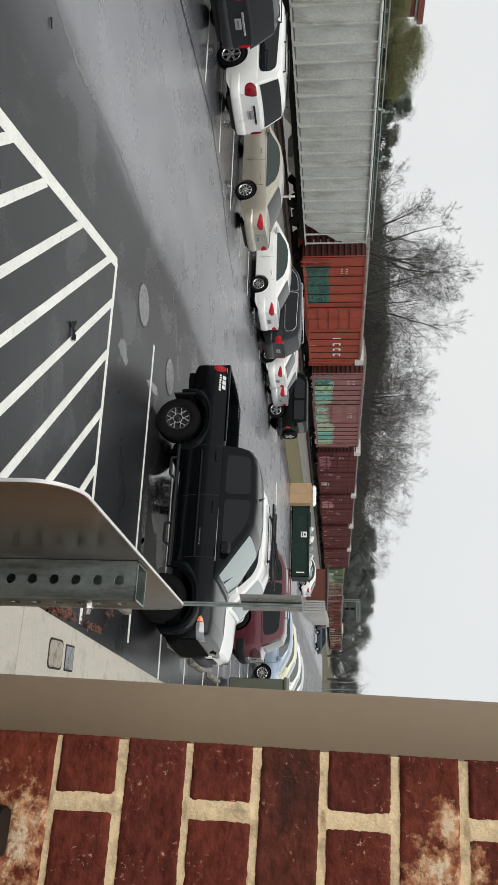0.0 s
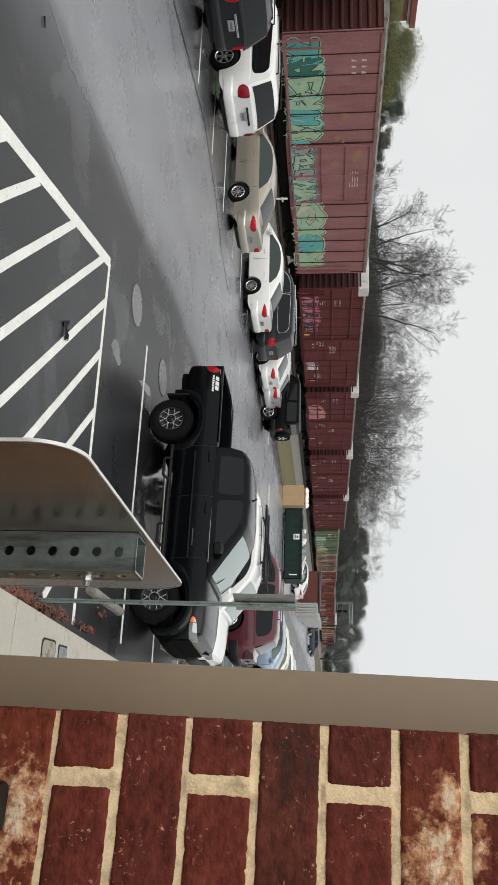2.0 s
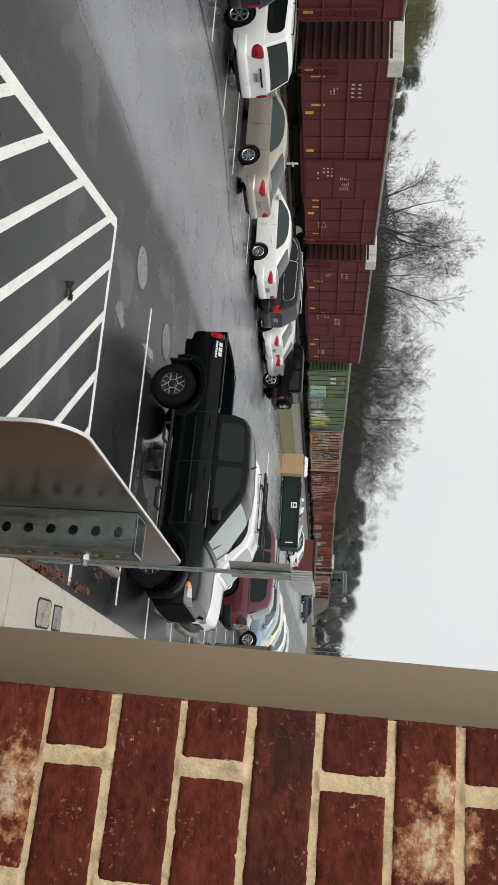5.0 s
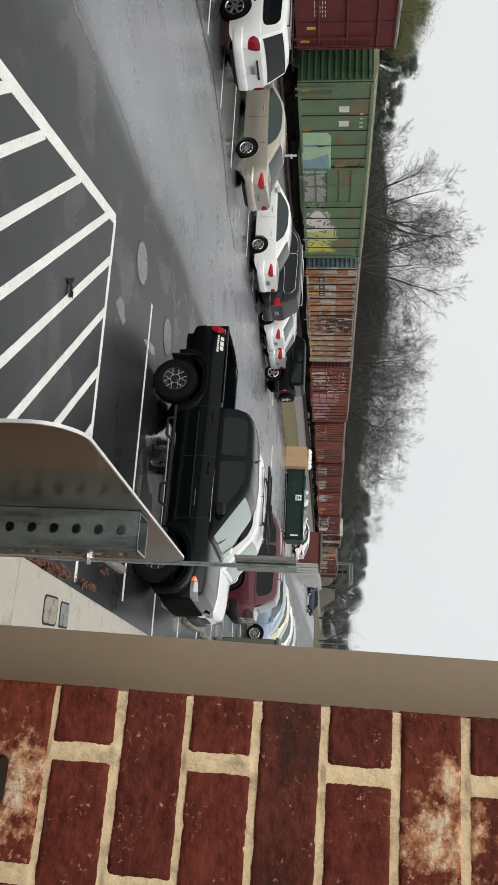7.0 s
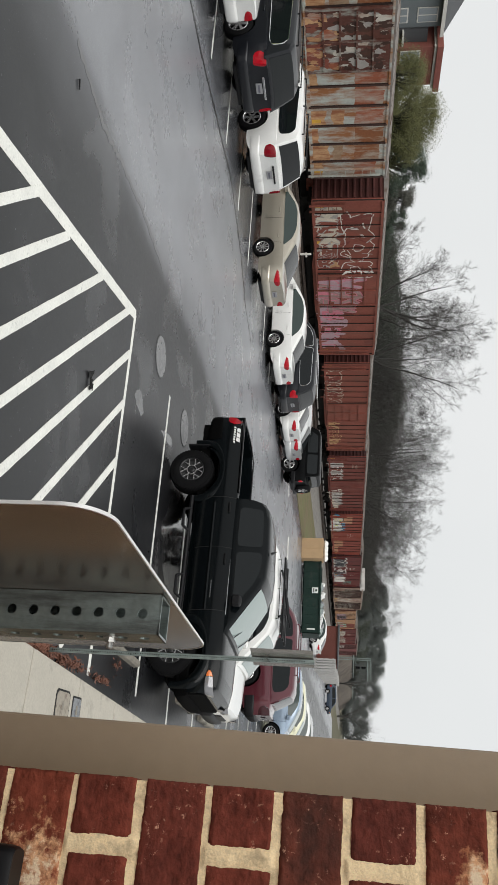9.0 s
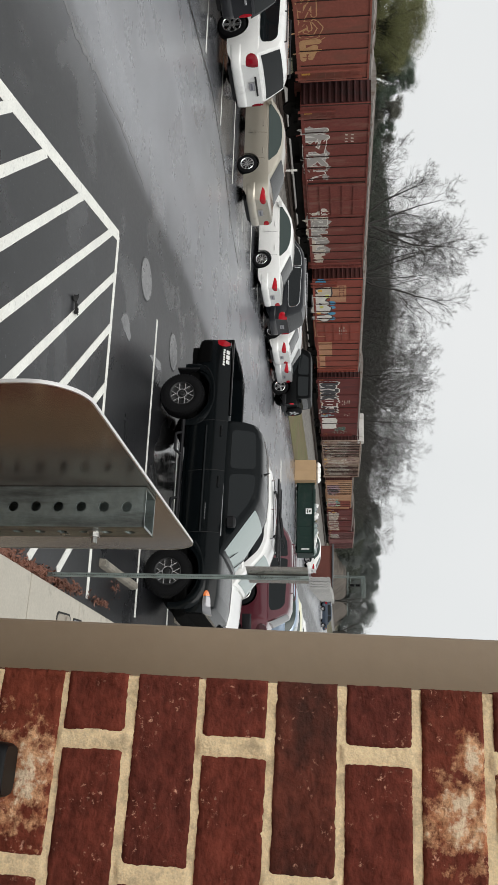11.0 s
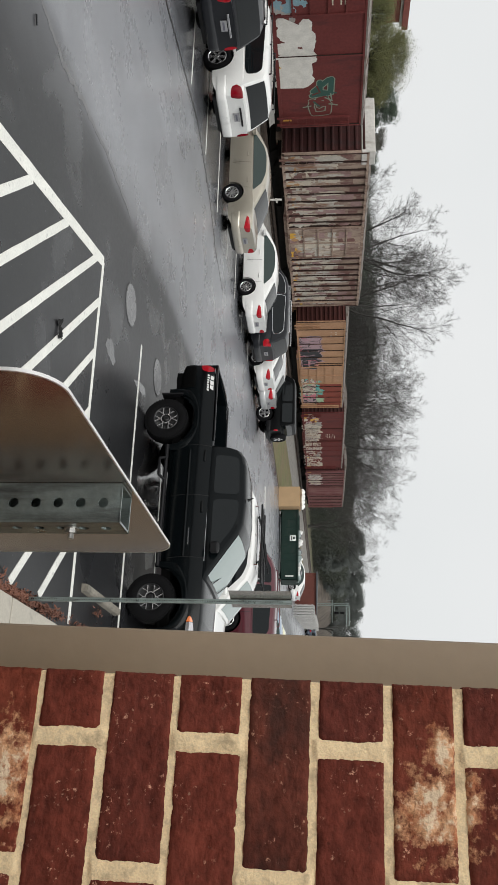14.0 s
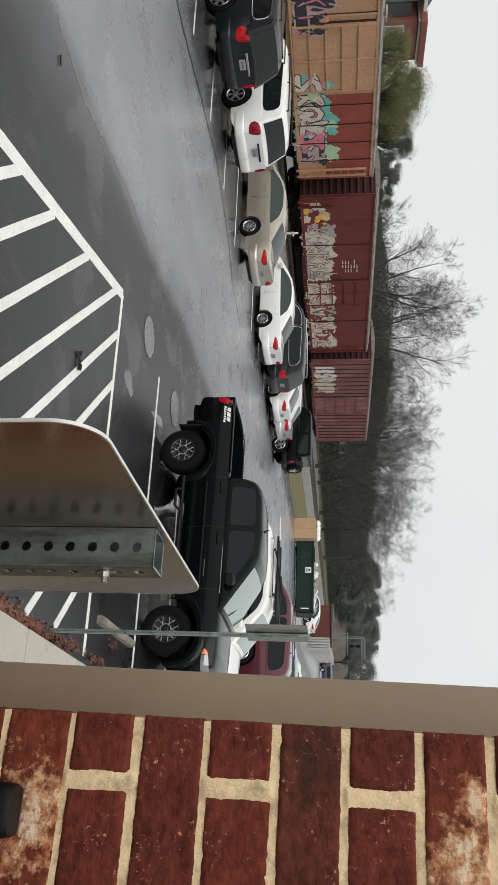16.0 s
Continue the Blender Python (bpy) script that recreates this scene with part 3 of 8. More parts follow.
# ---- brick pier, taupe post and the near sign ----
def brick_mat(name, base, burnt=0.0, patches=(), specks=0.7):
    """Fired clay: mottled red, fine drag marks, white lime specks in clusters, scorched zones and lumps of old lime round given spots."""
    m = bpy.data.materials.new(name)
    m.use_nodes = True
    nt = m.node_tree
    b = nt.nodes["Principled BSDF"]
    N, L = nt.nodes.new, nt.links.new
    tc = N("ShaderNodeTexCoord")
    mp = N("ShaderNodeMapping")
    mp.inputs["Scale"].default_value = (0.65, 1.0, 1.0)
    L(tc.outputs["Object"], mp.inputs["Vector"])

    def nz(scale, detail, src=None, rough=0.55):
        n = N("ShaderNodeTexNoise")
        n.inputs["Scale"].default_value, n.inputs["Detail"].default_value, n.inputs["Roughness"].default_value = scale, detail, rough
        L(src or tc.outputs["Object"], n.inputs["Vector"])
        return n.outputs["Fac"]

    def ranged(v, a, c, lo=0.0, hi=1.0):
        r = N("ShaderNodeMapRange")
        r.inputs["From Min"].default_value, r.inputs["From Max"].default_value = a, c
        r.inputs["To Min"].default_value, r.inputs["To Max"].default_value = lo, hi
        L(v, r.inputs["Value"])
        return r.outputs[0]

    def mixed(f, a, c):
        x = N("ShaderNodeMixRGB")
        L(f, x.inputs[0])
        for k, v in ((1, a), (2, c)):
            if isinstance(v, tuple):
                x.inputs[k].default_value = (*v, 1)
            else:
                L(v, x.inputs[k])
        return x.outputs[0]

    def math_(kind, a, c):
        x = N("ShaderNodeMath")
        x.operation = kind
        for k, v in enumerate((a, c)):
            if isinstance(v, (int, float)):
                x.inputs[k].default_value = v
            else:
                L(v, x.inputs[k])
        return x.outputs[0]

    low = tuple(c * 0.55 for c in base)
    high = tuple(c * 1.55 for c in base)
    grain = nz(120, 5, mp.outputs[0])
    col = mixed(ranged(math_("ADD", nz(17, 6), grain), 0.7, 1.35), low, high)
    oi = N("ShaderNodeObjectInfo")
    hue = mixed(ranged(oi.outputs["Random"], 0, 1, 0, 0.6), col, mixed(ranged(grain, 0.3, 0.7), (0.05, 0.018, 0.016), (0.12, 0.035, 0.028)))
    col = hue
    if burnt:
        col = mixed(ranged(nz(16, 5, mp.outputs[0]), 0.6 - 0.1 * burnt, 0.66, 0, 0.7), col, (0.036, 0.024, 0.02))
    fleck = math_("MULTIPLY", ranged(nz(150, 4, None, 0.7), 0.6, 0.68), ranged(nz(26, 4), 0.5, 0.6))
    col = mixed(math_("MULTIPLY", fleck, specks), col, (0.9, 0.5, 0.34))
    col = mixed(ranged(nz(75, 5, None, 0.7), 0.62, 0.72, 0, 0.7), col, (0.022, 0.01, 0.009))
    height = math_("ADD", math_("MULTIPLY", grain, 0.6), nz(40, 5))
    for c, r in patches:
        ds = N("ShaderNodeVectorMath")
        ds.operation = "DISTANCE"
        L(tc.outputs["Object"], ds.inputs[0])
        ds.inputs[1].default_value = c
        near = ranged(ds.outputs["Value"], 0, r * 1.8, 0.22, -0.26)
        val = math_("ADD", nz(38, 9, None, 0.68), near)
        tan = mixed(ranged(nz(60, 6), 0.35, 0.6), (0.56, 0.21, 0.1), (0.95, 0.55, 0.3))
        col = mixed(ranged(val, 0.5, 0.62, 0, 0.92), col, tan)
        col = mixed(ranged(math_("ADD", val, math_("MULTIPLY", nz(110, 4), 0.45)), 0.85, 0.95, 0, 0.95), col, (1.0, 0.8, 0.56))
        height = math_("ADD", height, math_("MULTIPLY", ranged(val, 0.55, 0.8), 0.45))
    L(col, b.inputs["Base Color"])
    b.inputs["Roughness"].default_value = 0.85
    b.inputs["Specular IOR Level"].default_value = 0.12
    bp = N("ShaderNodeBump")
    bp.inputs["Strength"].default_value, bp.inputs["Distance"].default_value = 1.0, 0.005
    L(height, bp.inputs["Height"])
    L(bp.outputs[0], b.inputs["Normal"])
    return m


BRICK = brick_mat("dark_red_brick", (0.178, 0.042, 0.026))
BRICK_W = brick_mat("lime_smeared_brick", (0.185, 0.045, 0.026), 0, (((0.17, 1.03, 2.848), 0.07), ((0.185, 1.03, 3.345), 0.06), ((0.125, 1.03, 3.35), 0.03)), 1.0)
BRICK_D = brick_mat("burnt_brick", (0.16, 0.046, 0.028), 1.25)
MORTAR = mat("cream_mortar", (0.93, 0.73, 0.45), 0.9, spec=0.1, var=0.2, scale=55, fine=420, bump=0.2, bump_scale=300, stain=(0.55, 0.42, 0.26), stain_amt=0.35, stain_scale=34)
COURSE, Z0J, XE, YF = 0.0815, 2.9641, 0.052, 1.03
HEAD = (0.0749, 0.2106)           # first upright joint of even and odd courses
# the pier and its post cover stand a few degrees off the square
PIER = Matrix.Translation((0.1, 1.0313, 3.0)) @ pose(0, 0, 0, -0.69, 1.18, -3.31) @ Matrix.Translation((-0.1, -YF, -3.0))


def mortar_core():
    """The mortar bed with an uneven, slightly recessed face."""
    g = Geo()
    nx, nz = 170, 340
    x0, x1, z0, z1 = XE + 0.002, 1.3, 2.55, 3.6
    vs = []
    for j in range(nz + 1):
        for i in range(nx + 1):
            x = x0 + (x1 - x0) * (i / nx) ** 1.6
            z = z0 + (z1 - z0) * j / nz
            d = 0.0015 * noise.noise((x * 40, z * 40, 0.3)) + 0.0009 * noise.noise((x * 150, z * 150, 2.1)) + 0.0012 * noise.noise((x * 300, z * 300, 4.1))
            c = math.floor((z - Z0J) / COURSE) + 1
            j0 = XE + HEAD[c % 2]
            off = abs((x - j0 + 0.127) % 0.2545 - 0.127)
            if x > j0 - 0.05 and off < 0.012:
                d -= 0.0035 * math.sqrt(1 - (off / 0.012) ** 2)          # head joints bulge out
            vs.append((x, YF + 0.0018 + d, z))
    w = nx + 1
    g.add(vs, [(j * w + i, j * w + i + 1, (j + 1) * w + i + 1, (j + 1) * w + i) for j in range(nz) for i in range(nx)])
    return g


def brick_wall():
    wall = tagged(new("wall_brick", Geo().box(XE + 0.05, YF + 0.016, 0.1, 1.6, YF + 0.2, 6.0).mesh("wall_brick")),
                  "red brick pier with wide cream mortar joints", "brick wall", kind="structure")
    wall.data.materials.append(MORTAR)
    wall.matrix_basis = PIER
    part("mortar_face", mortar_core(), MORTAR, wall, "rough cream mortar", smooth=60)
    rnd = random.Random(11)
    kinds = {(-1, 0): BRICK_W, (5, 0): BRICK_W, (3, 0): BRICK_D, (-2, 1): BRICK_W, (1, 2): BRICK_D, (6, 1): BRICK_W}

    def brick(xa, xb, za, zb, material, fine, depth=0.03):
        """One brick with worn, uneven edges."""
        nx, nz = (int((xb - xa) / 0.0032), 21) if fine else (max(4, int((xb - xa) / 0.02)), 4)
        ph = rnd.uniform(0, 100)
        vs = []
        for layer in (0, 1):
            for j in range(nz + 1):
                for i in range(nx + 1):
                    u, v = i / nx, j / nz
                    x, z = xa + (xb - xa) * u, za + (zb - za) * v
                    e = min(u * (xb - xa), (1 - u) * (xb - xa), v * (zb - za), (1 - v) * (zb - za))
                    edge = e < 1e-6
                    if edge:
                        dx = 0.0008 * noise.noise((x * 60, z * 60, ph)) + 0.0008 * noise.noise((x * 230, z * 230, ph))
                        dz = 0.0009 * noise.noise((x * 45, z * 45, ph + 9)) + 0.0009 * noise.noise((x * 230, z * 230, ph + 9))
                        x, z = x + dx, z + dz
                    y = YF - 0.0015 + 0.0012 * noise.noise((x * 50, z * 50, ph)) + 0.0008 * noise.noise((x * 170, z * 170, ph)) + (0.0025 if edge else 0.0)
                    vs.append((x, y + (depth if layer else 0), z))
        w = nx + 1
        n = w * (nz + 1)
        fs = [(j * w + i, j * w + i + 1, (j + 1) * w + i + 1, (j + 1) * w + i) for j in range(nz) for i in range(nx)]
        rim = [i for i in range(w)] + [j * w + nx for j in range(1, nz + 1)] + [nz * w + i for i in range(nx - 1, -1, -1)] + [j * w for j in range(nz - 1, 0, -1)]
        fs += [(rim[k], rim[(k + 1) % len(rim)], n + rim[(k + 1) % len(rim)], n + rim[k]) for k in range(len(rim))]
        part("brick", Geo().add(vs, fs), material, wall, smooth=50)

    for c in range(-9, 14):
        za, zb = Z0J + COURSE * (c - 1) + 0.0046, Z0J + COURSE * c - 0.0046
        xa, k = XE, 0
        joint = XE + HEAD[c % 2]
        while xa < 1.5:
            xb = joint - 0.0095
            brick(xa, xb + rnd.uniform(-0.002, 0.003), za + rnd.uniform(-0.002, 0.003), zb + rnd.uniform(-0.003, 0.002), kinds.get((c, k), BRICK), -3 < c < 7 and k < 2, 0.03)
            xa, joint, k = joint + 0.0095, joint + 0.2545, k + 1


def taupe_post():
    t = thing("post_cover", "smooth taupe painted square post beside the brick pier", "post", PIER @ pose(0, 0, 0.13))
    part("front_board", Geo().box(-0.033, 1.246, 0, 0.32, 1.268, 5.8, c=0.003), TAUPE, t)
    part("side_board", Geo().box(-0.0215, 1.2685, 0, 0.0, 1.55, 5.8, c=0.003), TAUPE, t)
    part("far_board", Geo().box(0.0005, 1.528, 0, 0.32, 1.5495, 5.8, c=0.003), TAUPE, t)


def near_sign():
    t = thing("road_sign", "back of a bare aluminium sign bolted to a perforated steel post", "road sign", pose(-0.118, 0.915, 0.13, 0, 0, -3.7))
    px, top, h = 0.0225, 2.999 - 0.13, 0.0225
    # perforated square tube, each wall with real holes
    post = Geo()
    pitch, r = 0.0254, 0.0058
    zs = [2.979 - 0.13 - pitch * k for k in range(40)]
    for side in range(4):
        rot = pose(0, 0, 0, 0, 0, 90 * side)
        for z in zs:
            zc0, zc1 = z - pitch / 2, z + pitch / 2
            if z == zs[0]:
                zc1 = top
            n = 16
            for d in (-h, -h + 0.0025):
                hole = [rot @ Vector((r * math.cos(2 * math.pi * k / n), d, z + r * math.sin(2 * math.pi * k / n))) for k in range(n)]
                sq = []
                for k in range(n):
                    c, s = math.cos(2 * math.pi * k / n), math.sin(2 * math.pi * k / n)
                    f = 1 / max(abs(c), abs(s))
                    u, v = h * c * f, s * f
                    sq.append(rot @ Vector((u * 0.999, d, (zc1 - z) * v + z if v > 0 else (z - zc0) * v + z)))
                post.add(hole + sq, [(k, (k + 1) % n, n + (k + 1) % n, n + k) for k in range(n)])
            n = 16
            a = [rot @ Vector((r * math.cos(2 * math.pi * k / n), -h, z + r * math.sin(2 * math.pi * k / n))) for k in range(n)]
            b = [rot @ Vector((r * math.cos(2 * math.pi * k / n), -h + 0.0025, z + r * math.sin(2 * math.pi * k / n))) for k in range(n)]
            post.add(a + b, [(k, (k + 1) % n, n + (k + 1) % n, n + k) for k in range(n)])
    zb = zs[-1] - pitch / 2
    for side in range(4):
        rot = pose(0, 0, 0, 0, 0, 90 * side)
        post.box(-h, -h, 0, h, -h + 0.0025, zb, rot)
        post.box(-h, -h, top - 0.002, h, -h + 0.0028, top + 0.0003, rot)
    part("post", post, GALV, t, "galvanized perforated square post")
    # plate with rounded corners and a bright cut edge
    R, w, ht = 0.045, 0.286, 0.76
    zt = 3.005 - 0.13
    tilt = pose(0, -0.0075, 0)
    pts = []
    for cx, cz, a0 in ((w - R, zt - R, 0), (-w + R, zt - R, 90), (-w + R, zt - ht + R, 180), (w - R, zt - ht + R, 270)):
        pts += [(cx + R * math.cos(radians(a0 + 5 * k)), cz + R * math.sin(radians(a0 + 5 * k))) for k in range(19)]
    plate = part("plate", Geo().prism(pts, lambda u, v, d: tilt @ Vector((d, u, v)), -h - 0.0032, -h - 0.0006), ALU, t, "dull bare aluminium sheet with rounded corners")
    rim = Geo()
    q = [(u * 1.0025, zt - ht / 2 + (v - zt + ht / 2) * 1.002) for u, v in pts]
    n = len(pts)
    rim.add([(-h - 0.0035, u, v) for u, v in q] + [(-h - 0.0002, u, v) for u, v in q] + [(-h - 0.0002, u * 0.997, zt - ht / 2 + (v - zt + ht / 2) * 0.998) for u, v in pts],
            [(k, (k + 1) % n, n + (k + 1) % n, n + k) for k in range(n)] + [(n + k, n + (k + 1) % n, 2 * n + (k + 1) % n, 2 * n + k) for k in range(n)])
    rim.v = [tuple(tilt @ Vector(p)) for p in rim.v]
    part("edge", rim, EDGE, plate, "bright cut edge")
    bz = 2.979 - 0.13 - pitch * 1.55
    bolt = Geo().lathe([(0.0001, 0.0), (0.0085, 0.0), (0.0085, 0.0015), (0.0001, 0.0015)], 16, pose(px, 0, bz), "x")
    bolt.lathe([(0.0001, 0.0015), (0.006, 0.0015), (0.006, 0.006), (0.0001, 0.006)], 6, pose(px, 0, bz), "x")
    bolt.lathe([(0.0033, 0.006), (0.0033, 0.0125), (0.0001, 0.013)], 10, pose(px, 0, bz), "x")
    part("bolt", bolt, ZINC, t, "zinc bolt with nut")


def far_sign():
    """The second post beside the kerb with a sign seen nearly edge-on."""
    t = thing("street_sign", "small sign on a slim perforated steel post beside the kerb", "road sign", pose(-1.06, 8.7, 0))
    g = Geo()
    h = 0.022
    g.box(-h, -h, 0, h, h, 2.88, c=0.003)
    part("post", g, GALV, t, "slim galvanized post")
    hl = Geo()
    for k in range(108):
        hl.lathe([(0.0001, -h - 0.0012), (0.0052, -h - 0.0012), (0.0052, -h + 0.001)], 8, pose(0, 0, 0.06 + 0.0254 * k), "y")
    part("punched_holes", hl, DARK, t, "row of dark round holes")
    m = pose(-0.026, 0, 2.55, 0, 0, -14)
    part("plate", Geo().box(-0.003, -0.23, -0.32, 0.0, 0.23, 0.32, m), ALU, t, "grey back of the sign plate")


def wall_fixture():
    t = thing("wall_box", "black rounded plastic box fixed to the brickwork", "wall fixture", PIER @ pose(0.165, YF - 0.004, 2.66))
    rings = []
    for z, k in ((0, 0.96), (0.15, 1.0), (0.166, 0.985), (0.174, 0.94), (0.178, 0.86)):
        ring = []
        for j in range(28):
            a = 2 * math.pi * j / 28
            c, s_ = math.cos(a), math.sin(a)
            q = (abs(c) ** 5 + abs(s_) ** 5) ** -0.2
            ring.append((0.03 * k * q * c, -0.02 + 0.022 * k * q * s_, z))
        rings.append(ring)
    part("housing", Geo().loft(rings), BLACK_P, t, "", 50)
    part("back_plate", Geo().box(-0.026, -0.002, 0.01, 0.026, 0.004, 0.16), DARK, t)


def side_wall():
    """The building that the pier belongs to, beside and behind the viewer."""
    g = Geo().box(1.6, -14, 0.1, 1.85, YF + 0.2, 6.0).box(-0.9, -14.2, -0.02, 1.85, -14, 6.0)
    tagged(part("wall_side", g, B_BRICKWALL), "plain red brick wall of the building beside the footway", "wall", kind="structure")


B_BRICKWALL = mat("plain_brick_face", (0.17, 0.055, 0.035), 0.85, var=0.25, scale=3, fine=30)
side_wall()
near_sign()
far_sign()
taupe_post()
wall_fixture()


# ---- vehicles ----
def wheel(parent, x, y, r, w, style, side, name="wheel"):
    """A wheel at x, y (outer face towards side = -1 or 1): tyre and rim."""
    hub = part(name, Geo().lathe([(0.001, -w * 0.4), (r * 0.55, -w * 0.4), (r * 0.6, w * 0.1), (0.001, w * 0.1)], 20, pose(x, y, r, 0, 0, 0 if side > 0 else 180)), DARK, parent)
    m = pose(x, y, r, 0, 0, 0 if side > 0 else 180)
    rr = r * (0.56 if style == "truck" else 0.64)
    t = Geo().lathe([(rr, -w / 2), (r * 0.9, -w / 2), (r * 0.985, -w * 0.4), (r, -w * 0.2), (r, w * 0.2), (r * 0.985, w * 0.4), (r * 0.9, w / 2), (rr * 1.12, w * 0.52), (rr, w * 0.47), (rr, -w / 2)], 36, m)
    tr = Geo()
    if style in ("truck", "jeep"):
        for k in range(45):
            a = 8 * k
            q = m @ pose(0, 0, 0, 0, a, 0)
            for s in (-1, 1):
                tr.box(-0.017, s * w * 0.22 - 0.03, r - 0.014, 0.017, s * w * 0.22 + 0.03, r + 0.002, q)
            tr.box(-0.014, w * 0.42, r * 0.88, 0.014, w * 0.505, r * 0.97, q)
    tyre = part("tyre", t, RUBBER, hub, "black rubber tyre", 40)
    if tr.v:
        tagged(part("tread", tr, RUBBER, hub), kind="stuff")
    dish = Geo().lathe([(rr * 0.98, w * 0.3), (rr * 0.5, w * 0.22), (0.001, w * 0.22)], 28, m)
    lip = Geo().lathe([(rr * 1.02, w * 0.47), (rr * 0.97, w * 0.5), (rr * 0.9, w * 0.44), (rr * 0.88, w * 0.1)], 32, m)
    rim = Geo() if style == "truck" else lip
    if style == "truck":
        part("rim_lip", lip, ALLOY_D, hub, "black rim edge", 30)
    n = {"truck": 6, "jeep": 5, "ten": 10, "seven": 7, "suv": 6}[style]
    for k in range(n):
        q = m @ pose(0, 0, 0, 0, 360 / n * k, 0)
        if style == "truck":
            put = lambda u, v, d, q=q: q @ Vector((u, d, v))
            rim.prism([(-0.008, rr * 0.34), (0.008, rr * 0.34), (0.011, rr * 0.58), (-0.011, rr * 0.58)], put, w * 0.33, w * 0.46)
            for s in (-1, 1):
                rim.prism([(s * 0.002, rr * 0.52), (s * 0.014, rr * 0.54), (s * 0.066, rr * 0.93), (s * 0.05, rr * 0.95)][::s], put, w * 0.33, w * 0.458)
                a, b = rr * 0.36, rr * 0.41
                rim.prism([(0, a), (s * a * 0.5, a * 0.866), (s * b * 0.5, b * 0.866), (0, b)][::-s], put, w * 0.33, w * 0.452)
        else:
            wd = {"ten": 0.016, "seven": 0.026, "suv": 0.03, "jeep": 0.045}[style]
            rim.prism([(-wd, rr * 0.16), (wd, rr * 0.16), (wd * 1.25, rr * 0.93), (-wd * 1.25, rr * 0.93)], lambda u, v, d, q=q: q @ Vector((u, d, v)), w * 0.32, w * 0.45)
    (dish if style == "truck" else rim).lathe([(0.001, w * 0.46), (rr * 0.16, w * 0.46), (rr * 0.22, w * 0.42), (rr * 0.24, w * 0.3)], 16, m)
    if style == "truck":
        part("wheel_disc", dish, ALLOY_D, hub, "black wheel centre")
    part("rim", rim, ALLOY, hub, "machined spoked alloy rim", 30)
    return hub


def rounded(poly, r=0.09, n=4):
    """A polygon with its corners rounded off."""
    out = []
    for k, p in enumerate(poly):
        p, a, b = Vector(p), Vector(poly[k - 1]), Vector(poly[(k + 1) % len(poly)])
        da, db = a - p, b - p
        q = min(r, da.length * 0.45, db.length * 0.45)
        s0, s1 = p + da.normalized() * q, p + db.normalized() * q
        for i in range(n + 1):
            u = i / n
            c = s0 * (1 - u) ** 2 + p * 2 * u * (1 - u) + s1 * u * u
            out.append((c.x, c.y))
    return out


